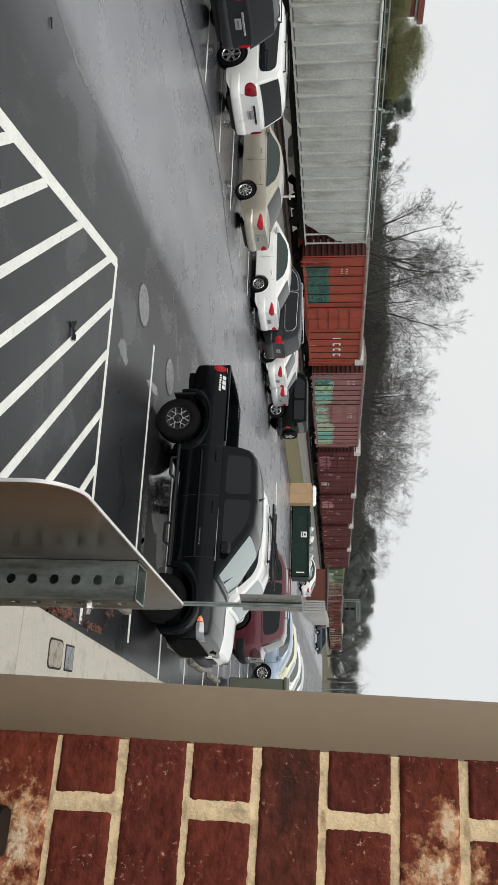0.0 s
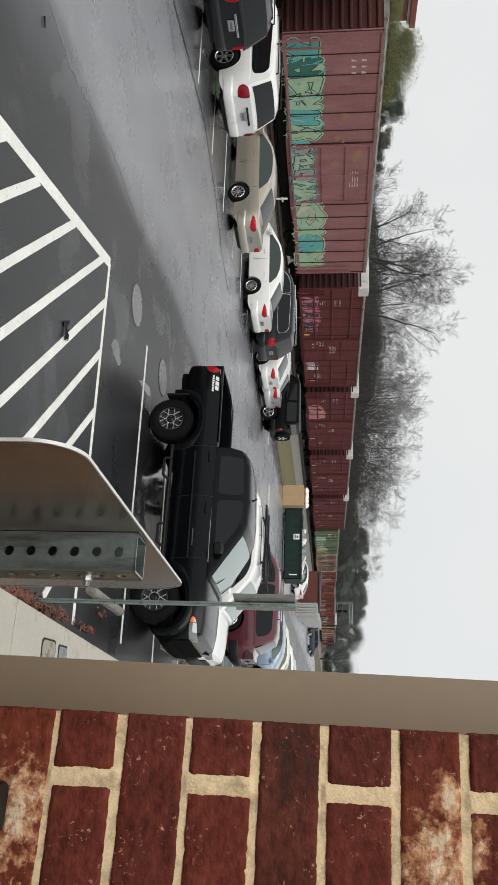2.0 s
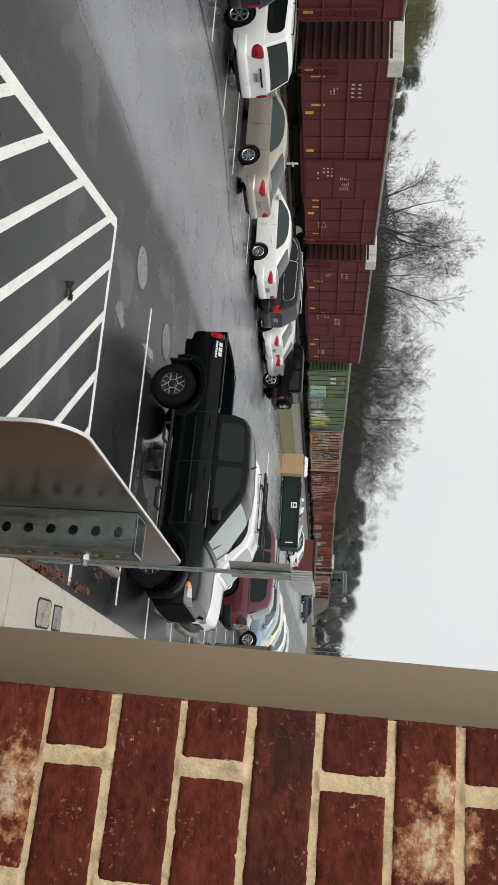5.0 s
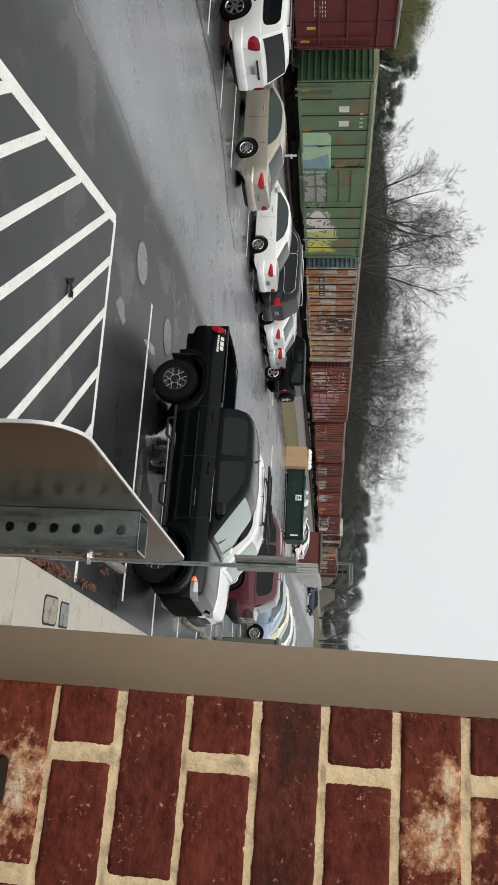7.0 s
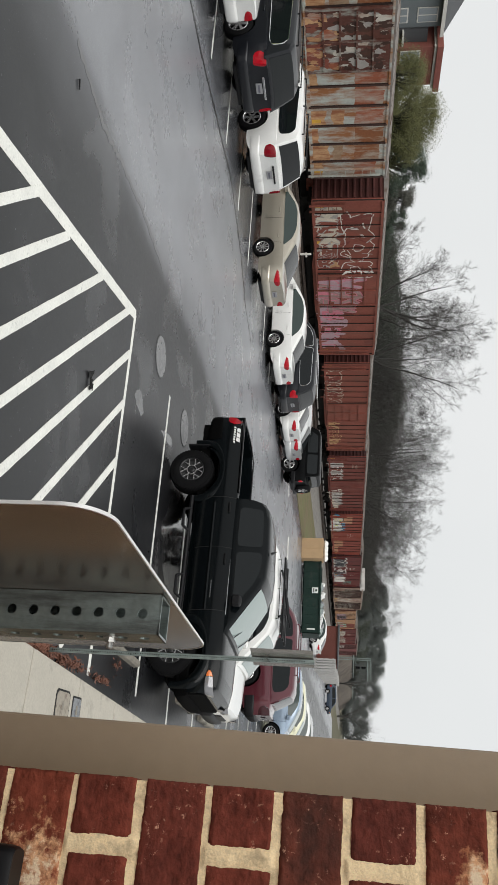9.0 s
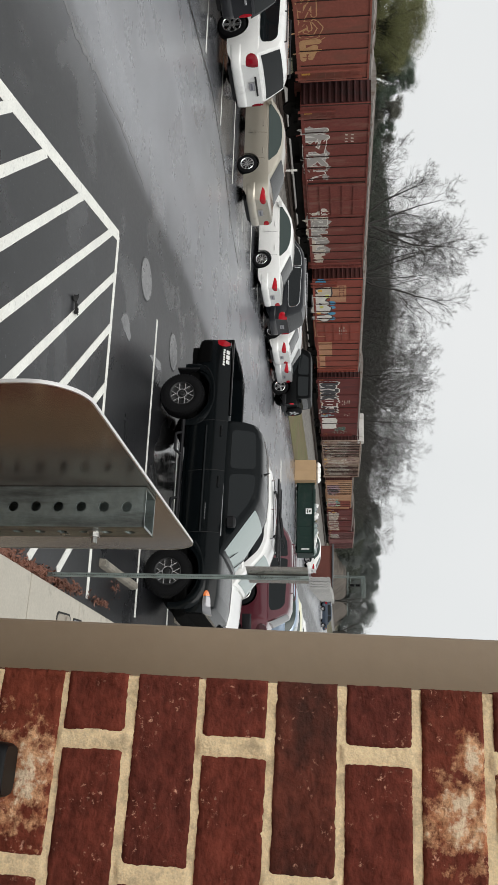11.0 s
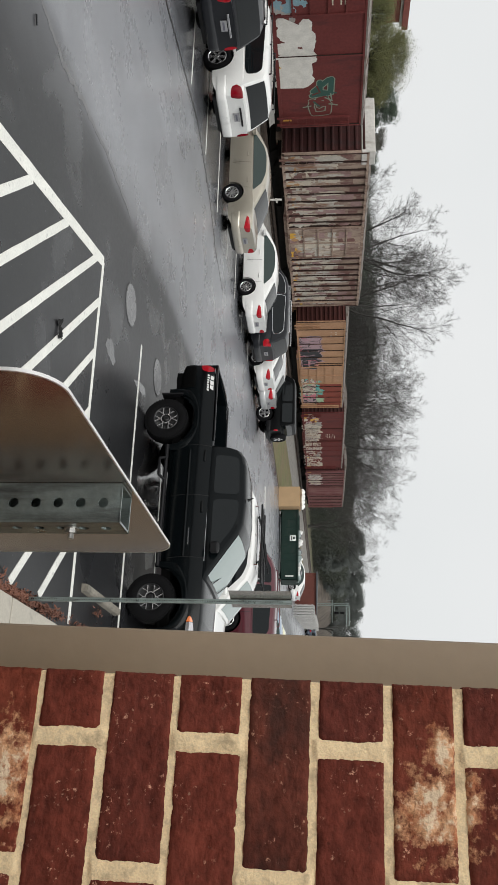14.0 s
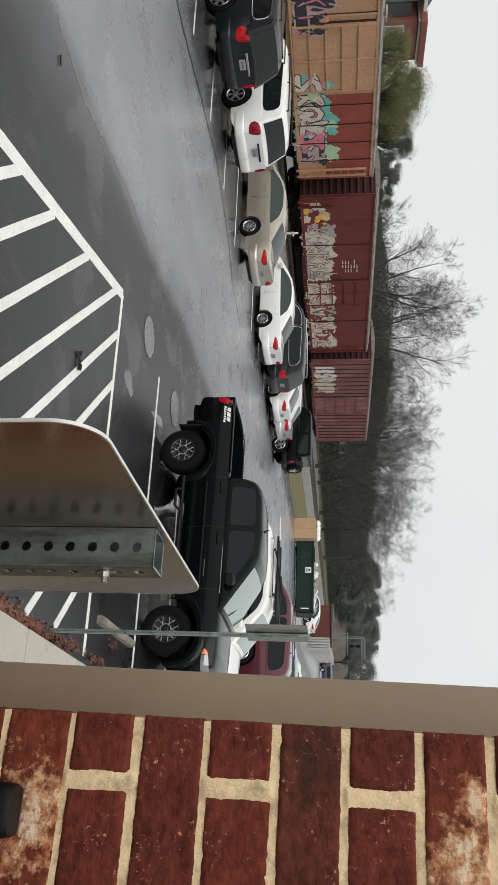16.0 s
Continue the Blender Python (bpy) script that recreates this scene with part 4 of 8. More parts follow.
def vehicle(name, label, category, m, spec, body_mat, group=""):
    """A car in its own space: x forward, y left, z up, wheels on z = 0.
    spec: L, W, base (wheelbase), fo (front overhang), r, tw (tyre width), sill, top (x, z of bonnet, belt and boot line), cabin (x, z of the roof line from
    tail to windscreen foot), belt, tumble, wins (side windows as lists of x, z), rear and front glass (stretches of the cabin line)."""
    s = spec
    t = thing(name, label, category, m, group)
    L, W, r = s["L"], s["W"] / 2, s["r"]
    xf = s["base"] / 2
    xr = -s["base"] / 2
    x1 = xf + s["fo"]
    x0 = x1 - L
    arch = r * s.get("arch", 1.16)
    top = s["top"]

    def zlo(x):
        z = ease(x, [(x0, s["sill"] + s.get("tail", 0.16)), (x0 + s.get("tail_run", 0.35), s["sill"]), (x1 - 0.4, s["sill"]), (x1, s["sill"] + 0.12)])
        for c in (xf, xr):
            if abs(x - c) < arch:
                z = max(z, r + math.sqrt(max(0, arch * arch - (x - c) ** 2)))
        return z

    def half(x, z):
        """Half the width: rounded in plan towards the ends, fullest at mid height."""
        e = max(0.0, (x - (x1 - 0.75)) / 0.75, ((x0 + 0.55) - x) / 0.55)
        w = W * (1 - s.get("taper", 0.2) * e ** 2.4)
        zz = (z - s["sill"]) / (ease(x, top) - s["sill"] + 1e-6)
        return w * (1 - 0.07 * max(0, 0.35 - zz) ** 1.2 * 2 - s.get("tuck", 0.0) * max(0, 0.85 - zz) ** 2 - s.get("lean", 0.1) * max(0, zz - 0.62) ** 1.5 * 2)

    bed = s.get("bed")
    xs = set(np.linspace(x0, x1, 34))
    for c in (xf, xr):
        for k in range(15):
            xs.add(c + arch * math.cos(math.pi * k / 14) * 0.9999)
        xs |= {c - arch - 0.004, c + arch + 0.004}
    if bed:
        xs |= {bed[0] - 0.003, bed[0] + 0.003, bed[1] - 0.003, bed[1] + 0.003}
    for x, _ in top:
        xs.add(min(max(x, x0), x1))
    rings = []
    nz = 8
    for x in sorted(xs):
        lo, hi = zlo(x), ease(x, top)
        lo = min(lo, hi - 0.06)
        ring = []
        for k in range(nz):
            z = lo + (hi - 0.02 - lo) * k / (nz - 1)
            ring.append((x, half(x, z), z))
        we = half(x, hi)
        if bed and bed[0] < x < bed[1]:
            ring += [(x, we - 0.03, hi), (x, we - 0.09, hi), (x, we - 0.11, bed[2]), (x, 0.0, bed[2])]
        else:
            ring += [(x, we - 0.03, hi), (x, we * 0.82, hi + s.get("crown", 0.02) * 0.6), (x, we * 0.45, hi + s.get("crown", 0.02)), (x, 0.0, hi + s.get("crown", 0.02) * 1.1)]
        ring = ring + [(a, -b, c) for a, b, c in reversed(ring[:-1])]
        rings.append(ring)
    body = part("body", Geo().loft(rings), body_mat, t, "", 35)
    # dark floor and wheel housings
    fl = Geo().box(x0 + 0.15, -W * 0.86, s["sill"] + 0.03, x1 - 0.15, W * 0.86, s["sill"] + 0.18)
    for c in (xf, xr):
        fl.box(c - arch, -W * 0.6, s["sill"], c + arch, W * 0.6, r + arch * 0.98)
    part("underbody", fl, DARK, t)
    # cabin
    cab = s["cabin"]
    belt = s["belt"]
    cx0, cx1 = cab[0][0], cab[-1][0]
    wb, wt, zt = W * s.get("wb", 0.93), W * s.get("wt", 0.74), max(z for _, z in cab)

    def wide(z, x=None):
        k = min(1, max(0, (z - belt) / (zt - belt)))
        return wb + (wt - wb) * (0.75 * k + 0.25 * k * k)

    xs = sorted(set(np.linspace(cx0, cx1, 26)) | {x for x, _ in cab})
    rings = []
    for x in xs:
        zc = max(ease(x, cab), belt + 0.004)
        lo = belt - 0.05
        ring = [(x, wide(lo + (zc - 0.05 - lo) * k / 5), lo + (zc - 0.05 - lo) * k / 5) for k in range(6)] if zc - 0.05 > lo + 0.01 else [(x, wb, lo + 0.002 * k) for k in range(6)]
        w = wide(zc)
        ring += [(x, w - 0.035, zc - 0.012), (x, w - 0.12, zc + 0.012), (x, w * 0.45, zc + 0.03), (x, 0, zc + 0.034)]
        rings.append(ring + [(a, -b, c) for a, b, c in reversed(ring[:-1])])
    part("roof", Geo().loft(rings), s.get("roof_mat", body_mat), t, s.get("roof_label", ""), 38)
    # side windows
    wins = [rounded(poly) for poly in s["wins"]]
    for side in (1, -1):
        for poly in wins:
            win = Geo().prism(poly, lambda u, v, d, side=side: (u, side * (wide(v) + d), v), 0.002, 0.009)
            part("window", win, s.get("glass", GLASS_C), t, "dark tinted side window", 30)
        if s.get("trim"):
            for poly in wins:
                g = Geo()
                for a, b in zip(poly, poly[1:] + poly[:1]):
                    g.tube((a[0], side * (wide(a[1]) + 0.008), a[1]), (b[0], side * (wide(b[1]) + 0.008), b[1]), 0.013, None, 5)
                part("window_trim", g, CHROME, t, "bright window trim")
    # glass at both ends follows the roof line
    for nm, key, gm in (("rear_window", "rear", GLASS_C), ("windscreen", "front", s.get("wind_mat", GLASS_L))):
        a, b = s[key]
        n = 5
        rows = []
        for k in range(n + 1):
            x = a + (b - a) * k / n
            z = ease(x, cab)
            dx = 0.02
            sl = (ease(x + dx, cab) - ease(x - dx, cab)) / (2 * dx)
            nrm = Vector((-sl, 0, 1)).normalized()
            w = wide(z) - 0.09
            rows.append([(x + nrm.x * o, y, z + 0.03 * (1 - abs(y / w) ** 3 * 0.9) * 1.1 + nrm.z * o) for o, y in [(0.008, w * j / 4) for j in range(-4, 5)]])
        part(nm, Geo().loft(rows, closed=False, cap=False), gm, t, "sloping glass", 40)
    # wheels
    for nm, x in (("wheel", xf), ("wheel", xr)):
        for side in (1, -1):
            wheel(t, x, side * (W - s["tw"] / 2 + s.get("out", -0.01)), r, s["tw"], s["style"], side)
    # door gaps and handles
    for x in s.get("doors", ()):
        for side in (1, -1):
            g = Geo()
            for k in range(8):
                z0, z1 = s["sill"] + 0.1 + (belt - s["sill"] - 0.12) * k / 8, s["sill"] + 0.1 + (belt - s["sill"] - 0.12) * (k + 1) / 8
                a, b = half(x, z0) + 0.001, half(x, z1) + 0.001
                g.add([(x - 0.005, side * a, z0), (x + 0.005, side * a, z0), (x + 0.005, side * b, z1), (x - 0.005, side * b, z1)], [(0, 1, 2, 3)])
            part("door_gap", g, SEAM, t)
    for x in s.get("handles", ()):
        for side in (1, -1):
            y = half(x, belt - 0.12)
            part("door_handle", Geo().box(x - 0.1, min(side * y, side * (y + 0.035)), belt - 0.135, x + 0.1, max(side * y, side * (y + 0.035)), belt - 0.1, c=0.008), s.get("handle_mat", body_mat), t)
    for side in (1, -1):
        mx, mz = s.get("mirror", (cx1 - 0.25, belt + 0.08))
        y = wide(mz)
        mir = Geo().box(-0.09, 0.06, -0.07, 0.09, 0.25, 0.09, pose(mx, y, mz, 0, 0, -8), 0.03) if side > 0 else Geo().box(-0.09, -0.25, -0.07, 0.09, -0.06, 0.09, pose(mx, -y, mz, 0, 0, 8), 0.03)
        mir.tube((mx, side * (y - 0.03), mz - 0.04), (mx, side * (y + 0.1), mz - 0.02), 0.03, 0.025, 6)
        part("wing_mirror", mir, s.get("mirror_mat", body_mat), t, "", 40)
    # lamps lie on the rounded corners of the body
    zr = ease(x0, top)

    def lamp(end, side, inner, wrap, z0, z1, kind, u0=-1.0, u1=1.0):
        """A lens over one corner of the body, from inner across the end to wrap along the flank. kind: 0 rounded, 1 a wedge that thins along the flank, -1 a drop."""
        xe = x0 if end < 0 else x1
        cols = []
        for j in range(15):
            u = u0 + (u1 - u0) * j / 14
            e = max(0.02, 1 - abs(u) ** 3.2) ** 0.5
            lo, hi = 0.5 * e, 0.5 * e
            if kind == 1:
                lo, hi = 0.5 * e * (1 - 0.9 * max(0, u)) if u > 0 else 0.5 * e * (1 + 0.25 * u), 0.5 * e
            if kind == -1:
                lo, hi = 0.5 * e, 0.5 * e * (1 - 0.35 * abs(u))
            col = []
            for v in (-1, -0.9, -0.5, 0, 0.5, 0.9, 1):
                z = (z0 + z1) / 2 + (z1 - z0) * (hi * v if v > 0 else lo * v)
                b = 0.003 + 0.009 * (1 - v * v) * e
                if u < 0:
                    col.append((xe + end * b, side * (half(xe, z) + inner * u), z))
                else:
                    x = xe - end * wrap * u
                    f = min(1, u * 4)
                    col.append((x + end * b * (1 - f), side * (half(x, z) + b * f + 0.002), z))
            cols.append(col)
        return Geo().loft(cols, closed=False, cap=False)

    lw, lwrap, lz0, lz1, lpt = s["lamp"]
    hw, hwrap, hz0, hz1 = s["head"]
    for side in (1, -1):
        part("tail_light", lamp(-1, side, lw, lwrap, lz0, lz1, lpt), s.get("red", RED_B), t, "red tail light wrapped round the corner", 50)
        part("headlight", lamp(1, side, hw, hwrap, hz0, hz1, 0, -1.0, 0.72), CLEAR_L, t, "clear headlight", 50)
        part("indicator", lamp(1, side, hw, hwrap, hz0, hz1, 0, 0.74, 1.0), AMBER_L, t, "amber corner lamp", 50)
    zb0, zb1 = s.get("bump", (s["sill"] + 0.12, s["sill"] + 0.36))
    bm_ = s.get("bump_mat", body_mat)
    for end, nm in ((-1, "rear_bumper"), (1, "front_bumper")):
        xe = x0 if end < 0 else x1
        rows = []
        up = s.get("rear_lift", 0.0) if end < 0 else 0.0
        for z, d in ((zb0 - 0.02, 0.07), (zb0, 0.02), (zb0 + 0.04, 0.0), (zb1 - 0.04, 0.0), (zb1, 0.02), (zb1 + 0.015, 0.07)):
            row = []
            z += up
            for j in range(-12, 13):
                u, sg = abs(j) / 12, 1 if j >= 0 else -1
                if u < 0.6:
                    v = u / 0.6
                    row.append((xe + end * (0.075 - d - 0.03 * v ** 3), sg * v * half(xe, z) * 0.985, z))
                else:
                    v = (u - 0.6) / 0.4
                    x = xe - end * v * 0.5
                    row.append((x + end * (0.045 - d) * (1 - v) ** 2, sg * (half(x, z) + (0.028 - 0.4 * d) * (1 - 0.7 * v)), z))
            rows.append(row)
        part(nm, Geo().loft(rows, closed=False, cap=False), bm_, t, "", 50)
    part("lower_valance", Geo().box(x0 + 0.08, -W * 0.66, s["sill"] - 0.02, x0 + 0.25, W * 0.66, zb0 + 0.02, c=0.02), BLACK_P, t)
    pz = s.get("plate_z", zr - 0.42)
    pl = part("number_plate", Geo().box(x0 - 0.03, -0.16, pz, x0 - 0.012, 0.16, pz + 0.155, c=0.003), PLATE, t, "pale number plate")
    part("plate_bars", Geo().box(x0 - 0.033, -0.12, pz + 0.05, x0 - 0.029, 0.12, pz + 0.1), mat_once("plate_ink", (0.12, 0.12, 0.15)), pl)
    if s.get("strip"):
        part("tailgate_strip", Geo().box(x0 - 0.04, -0.36, pz + 0.18, x0 - 0.012, 0.36, pz + 0.23, c=0.006), s.get("strip_mat", CHROME), t, "strip over the plate")
    if s.get("rails"):
        for side in (1, -1):
            w = wt - 0.1
            a, b = s["rails"]
            g = Geo().tube((a, side * w, zt + 0.05), (b, side * w, zt + 0.05), 0.016, None, 6)
            for x in (a, (a + b) / 2, b):
                g.tube((x, side * w, zt - 0.01), (x, side * w, zt + 0.05), 0.022, 0.016, 6)
            part("roof_rail", g, s.get("rail_mat", CHROME), t, "roof rail")
    gw, gz0, gz1 = s.get("grille", (0.42, ease(x1, top) - 0.3, ease(x1, top) - 0.06))
    part("grille", Geo().box(x1 - 0.04, -W * gw, gz0, x1 + 0.02, W * gw, gz1, c=0.015), DARK if "grille" in s else BLACK_P, t, "dark grille")
    g = Geo()
    for a in (-0.35, 0.3):
        g.tube((cx1 - 0.06, a, belt + 0.07), (cx1 - 0.32, a + 0.42, belt + 0.2), 0.009, 0.006, 4)
    part("wiper", g, BLACK_P, t)
    s["half"], s["wide"], s["x0"], s["x1"] = half, wide, x0, x1
    return t


_mats = {}


def mat_once(name, color, **k):
    if name not in _mats:
        _mats[name] = mat(name, color, **k)
    return _mats[name]


def sedan(**k):
    s = dict(L=4.85, W=1.82, base=2.78, fo=0.95, r=0.325, glass=GLASS_T, tw=0.21, sill=0.22, belt=0.93, style="ten",
             top=[(-2.6, 0.96), (-2.44, 1.0), (-1.75, 1.03), (-1.0, 0.96), (0.9, 0.93), (1.3, 0.9), (2.0, 0.78), (2.3, 0.66), (2.4, 0.55)],
             cabin=[(-1.98, 1.0), (-1.5, 1.2), (-1.05, 1.38), (-0.5, 1.44), (0.1, 1.44), (0.45, 1.38), (0.85, 1.2), (1.35, 0.93)],
             wins=[[(-1.3, 0.985), (-0.98, 1.25), (-0.62, 1.365), (-0.3, 1.39), (0.12, 1.385), (0.42, 1.31), (0.97, 0.965)]],
             rear=(-1.92, -1.1), front=(0.48, 1.28), doors=(-1.22, -0.27, 0.98), handles=(-0.95, 0.05), lamp=(0.24, 0.34, 0.73, 0.92, 1), head=(0.25, 0.4, 0.56, 0.74), plate_z=0.62, mirror=(0.82, 1.0))
    s.update(k)
    return s


def suv(**k):
    s = dict(L=4.85, W=1.92, base=2.8, fo=0.92, r=0.37, tw=0.24, sill=0.28, belt=1.1, style="suv", wt=0.78,
             top=[(-2.6, 1.08), (-2.45, 1.12), (1.0, 1.08), (1.4, 1.06), (2.1, 0.97), (2.32, 0.8), (2.4, 0.62)],
             cabin=[(-2.46, 1.1), (-2.36, 1.3), (-2.15, 1.66), (-1.9, 1.74), (-0.6, 1.78), (0.3, 1.75), (0.6, 1.66), (1.4, 1.1)],
             wins=[[(-2.08, 1.2), (-2.02, 1.46), (-1.86, 1.6), (-0.3, 1.665), (-0.28, 1.14), (-1.9, 1.145)], [(-0.2, 1.14), (-0.22, 1.66), (0.28, 1.64), (0.55, 1.54), (1.02, 1.14)]],
             rear=(-2.43, -2.16), front=(0.63, 1.34), doors=(-1.24, -0.24, 1.02), handles=(-0.95, 0.05), lamp=(0.09, 0.24, 0.78, 1.1, 0), head=(0.22, 0.4, 0.68, 0.88), plate_z=0.78, mirror=(0.92, 1.2))
    s.update(k)
    return s


def small_suv(**k):
    s = suv(L=4.15, W=1.78, base=2.5, fo=0.85)
    f, short = 0.86, k.pop("short", 1.0)
    if short < 1:
        s.update(L=3.72, base=2.36, fo=0.92)
        for key in ("top", "cabin", "rear", "front", "doors", "handles"):
            s[key] = [(x * short if x < 0 else x, z) for x, z in s[key]] if key in ("top", "cabin") else tuple(x * short if x < 0 else x for x in s[key])
        s["wins"] = [[(x * short if x < 0 else x, z) for x, z in w] for w in s["wins"]]
    for key in ("top", "cabin"):
        s[key] = [(x * f, z) for x, z in s[key]]
    s["wins"] = [[(x * f, z) for x, z in w] for w in s["wins"]]
    s["rear"], s["front"] = tuple(x * f for x in s["rear"]), tuple(x * f for x in s["front"])
    s["doors"], s["handles"], s["mirror"] = tuple(x * f for x in s["doors"]), tuple(x * f for x in s["handles"]), (0.92 * f, 1.2)
    s.update(k)
    f = s.get("lift", 1.0)
    s["cabin"] = [(x, z * f) for x, z in s["cabin"]]
    s["wins"] = [[(x, z * f) for x, z in w] for w in s["wins"]]
    s["top"] = [(x, z * f) for x, z in s["top"]]
    s["belt"] *= f
    return s


def stall(x, y, turn=180, z=0.0):
    return pose(x, y, z, 0, 0, turn)


P_WHITE = paint("white_car_paint", (0.74, 0.74, 0.72))
P_CHAMP = paint("champagne_car_paint", (0.47, 0.43, 0.355), metal=0.7)
P_GREY = paint("dark_grey_car_paint", (0.007, 0.008, 0.011), coat=0.3, spec=0.25)
P_BLACK = paint("black_truck_paint", (0.0021, 0.0034, 0.0041), rough=0.18, coat=0.0, spec=0.18)
P_BLACKJ = paint("black_car_paint", (0.0018, 0.0021, 0.0024), coat=0.0, spec=0.1)
P_RED = paint("dark_red_car_paint", (0.0825, 0.0066, 0.0154), metal=0.35)
P_BLUE = paint("pale_blue_car_paint", (0.3, 0.38, 0.48), metal=0.4)
P_CREAM = paint("cream_car_paint", (0.66, 0.65, 0.47))
P_NAVY = paint("navy_car_paint", (0.02, 0.035, 0.06), metal=0.3)
P_SILVER = paint("silver_car_paint", (0.55, 0.56, 0.56), metal=0.4)
TRIM_G = mat("dark_grey_moulding", (0.006, 0.0065, 0.007), 0.5, spec=0.2, var=0.15, scale=4)


def pickup():
    W = 1.86
    s = dict(L=5.0, W=W, base=3.24, fo=0.64, tail=0.36, tail_run=0.7, tuck=0.16, grille=(0.8, 0.66, 1.0), rear_lift=0.16, r=0.40, tw=0.29, sill=0.50, belt=1.27, style="truck", out=-0.03, wt=0.76, wb=0.9, lean=0.22, taper=0.12, arch=1.3, crown=0.03,
             top=[(-2.74, 1.27), (-1.25, 1.28), (-1.0, 1.27), (1.2, 1.24), (1.4, 1.25), (1.95, 1.23), (2.18, 1.19), (2.26, 1.02)],
             cabin=[(-1.1, 1.28), (-1.085, 1.6), (-1.05, 1.74), (-0.95, 1.82), (-0.78, 1.85), (-0.1, 1.87), (0.28, 1.84), (0.46, 1.77), (1.3, 1.24)],
             wins=[[(-0.93, 1.34), (-0.91, 1.74), (-0.22, 1.765), (-0.2, 1.33)], [(-0.1, 1.33), (-0.12, 1.765), (0.2, 1.75), (0.42, 1.66), (0.9, 1.33)]], glass=GLASS_C,
             rear=(-1.082, -1.02), front=(0.48, 1.26), doors=(-1.08, -0.15, 0.95), handles=(-0.88, 0.06), lamp=(0.1, 0.16, 0.98, 1.245, 0), head=(0.2, 0.34, 1.0, 1.13), plate_z=0.62, mirror=(0.78, 1.4),
             bed=(-2.68, -1.12, 0.86), bump=(0.5, 0.72), bump_mat=DARK, handle_mat=TRIM_G, mirror_mat=BLACK_P)
    m = pose(-3.24, 14.32, 0, 0, 0, -6.5)
    t = vehicle("pickup_truck", "lifted black double-cab pickup truck on chunky off-road tyres", "pickup truck", m, s, P_BLACK)
    half = s["half"]
    # wheel arch flares
    for x in (1.62, -1.62):
        for side in (1, -1):
            rings = []
            for k in range(19):
                a = math.pi * k / 18
                ring, fade = [], min(1.0, 0.25 + 0.75 * min(k, 18 - k) / 3)
                for rr, o in ((0.505, -0.03), (0.508, 0.022), (0.52, 0.036), (0.56, 0.036), (0.6, 0.024), (0.635, 0.006), (0.66, -0.03), (0.58, -0.06)):
                    rr, o = 0.505 + (rr - 0.505) * (0.5 + 0.5 * fade), o * fade - 0.03 * (1 - fade)
                    px = x + rr * math.copysign(abs(math.cos(a)) ** 0.8, math.cos(a))
                    pz = 0.43 + rr * abs(math.sin(a)) ** 0.8 * 1.0
                    ring.append((px, side * (W / 2 * 0.955 + o), pz))
                rings.append(ring)
            part("wheel_arch_flare", Geo().loft(rings), P_BLACK, t, "black flared wheel arch", 50)
    # tubular side steps
    for side in (1, -1):
        y = side * (W / 2 + 0.02)
        g = Geo().tube((-1.1, y * 0.93, 0.47), (1.1, y * 0.93, 0.47), 0.035, None, 8)
        for x in (-0.85, 0.35):
            for a, b in (((x, y * 0.95, 0.47), (x + 0.06, y * 1.06, 0.38)), ((x + 0.06, y * 1.06, 0.38), (x + 0.36, y * 1.06, 0.38)), ((x + 0.36, y * 1.06, 0.38), (x + 0.42, y * 0.95, 0.47))):
                g.tube(a, b, 0.024, None, 7)
        part("side_step", g, BLACK_P, t, "black tubular side step", 40)
        # mouldings and stickers on the flank
        yy = lambda x, z: side * (half(x, z) + 0.004)
        g = Geo()
        g.add([(-0.98, yy(-0.9, 0.86), 0.86), (0.95, yy(0.9, 0.86), 0.86), (0.95, yy(0.9, 0.9) + side * 0.012, 0.885), (-0.98, yy(-0.9, 0.9) + side * 0.012, 0.885),
               (0.95, yy(0.9, 0.91), 0.91), (-0.98, yy(-0.9, 0.91), 0.91)], [(0, 1, 2, 3), (3, 2, 4, 5)])
        part("door_moulding", g, P_BLACK, t)
        bars = Geo()
        for k in range(6):
            x = 0.45 + 0.05 * k
            bars.add([(x, yy(x, 0.95), 0.95), (x + 0.042, yy(x, 0.95), 0.95), (x + 0.042, yy(x, 0.968), 0.968), (x, yy(x, 0.968), 0.968)], [(0, 1, 2, 3)])
        part("door_badge", bars, CHROME, t, "row of small bright badge bars")
        dec = Geo()
        for k, (w, h) in enumerate(((0.085, 0.06), (0.09, 0.06), (0.08, 0.06))):
            x = -2.5 + 0.105 * k
            dec.prism([(x, 1.16), (x + w, 1.16), (x + w + 0.02, 1.16 + h), (x + 0.02, 1.16 + h)], lambda u, v, d, side=side: (u, side * (half(u, v) + d), v), 0.003, 0.005)
        for k in range(7):
            x = -2.52 + 0.052 * k
            dec.prism([(x, 1.105), (x + 0.036, 1.105), (x + 0.046, 1.14), (x + 0.01, 1.14)], lambda u, v, d, side=side: (u, side * (half(u, v) + d), v), 0.003, 0.005)
        part("bed_decal", dec, WHITE_INK, t, "two rows of white decal bars")
        # chromed edge along the rail and sill of the cab windows
        part("bed_rail_cap", Geo().box(-2.7, side * (W / 2 * 0.9) - 0.045, 1.272, -1.2, side * (W / 2 * 0.9) + 0.035, 1.295, c=0.008), BLACK_P, t, "black bed rail cap")
        part("belt_strip", Geo().tube((-2.68, side * (half(-2.6, 1.24) + 0.006), 1.225), (1.0, side * (half(0.9, 1.24) + 0.008), 1.235), 0.008, None, 4), mat_once("grey_trim", (0.38, 0.39, 0.4), rough=0.3), t)
    part("bed_liner", Geo().box(-2.66, -0.78, 0.862, -1.22, 0.78, 0.875), mat_once("liner", (0.01, 0.01, 0.01), rough=0.8), t)
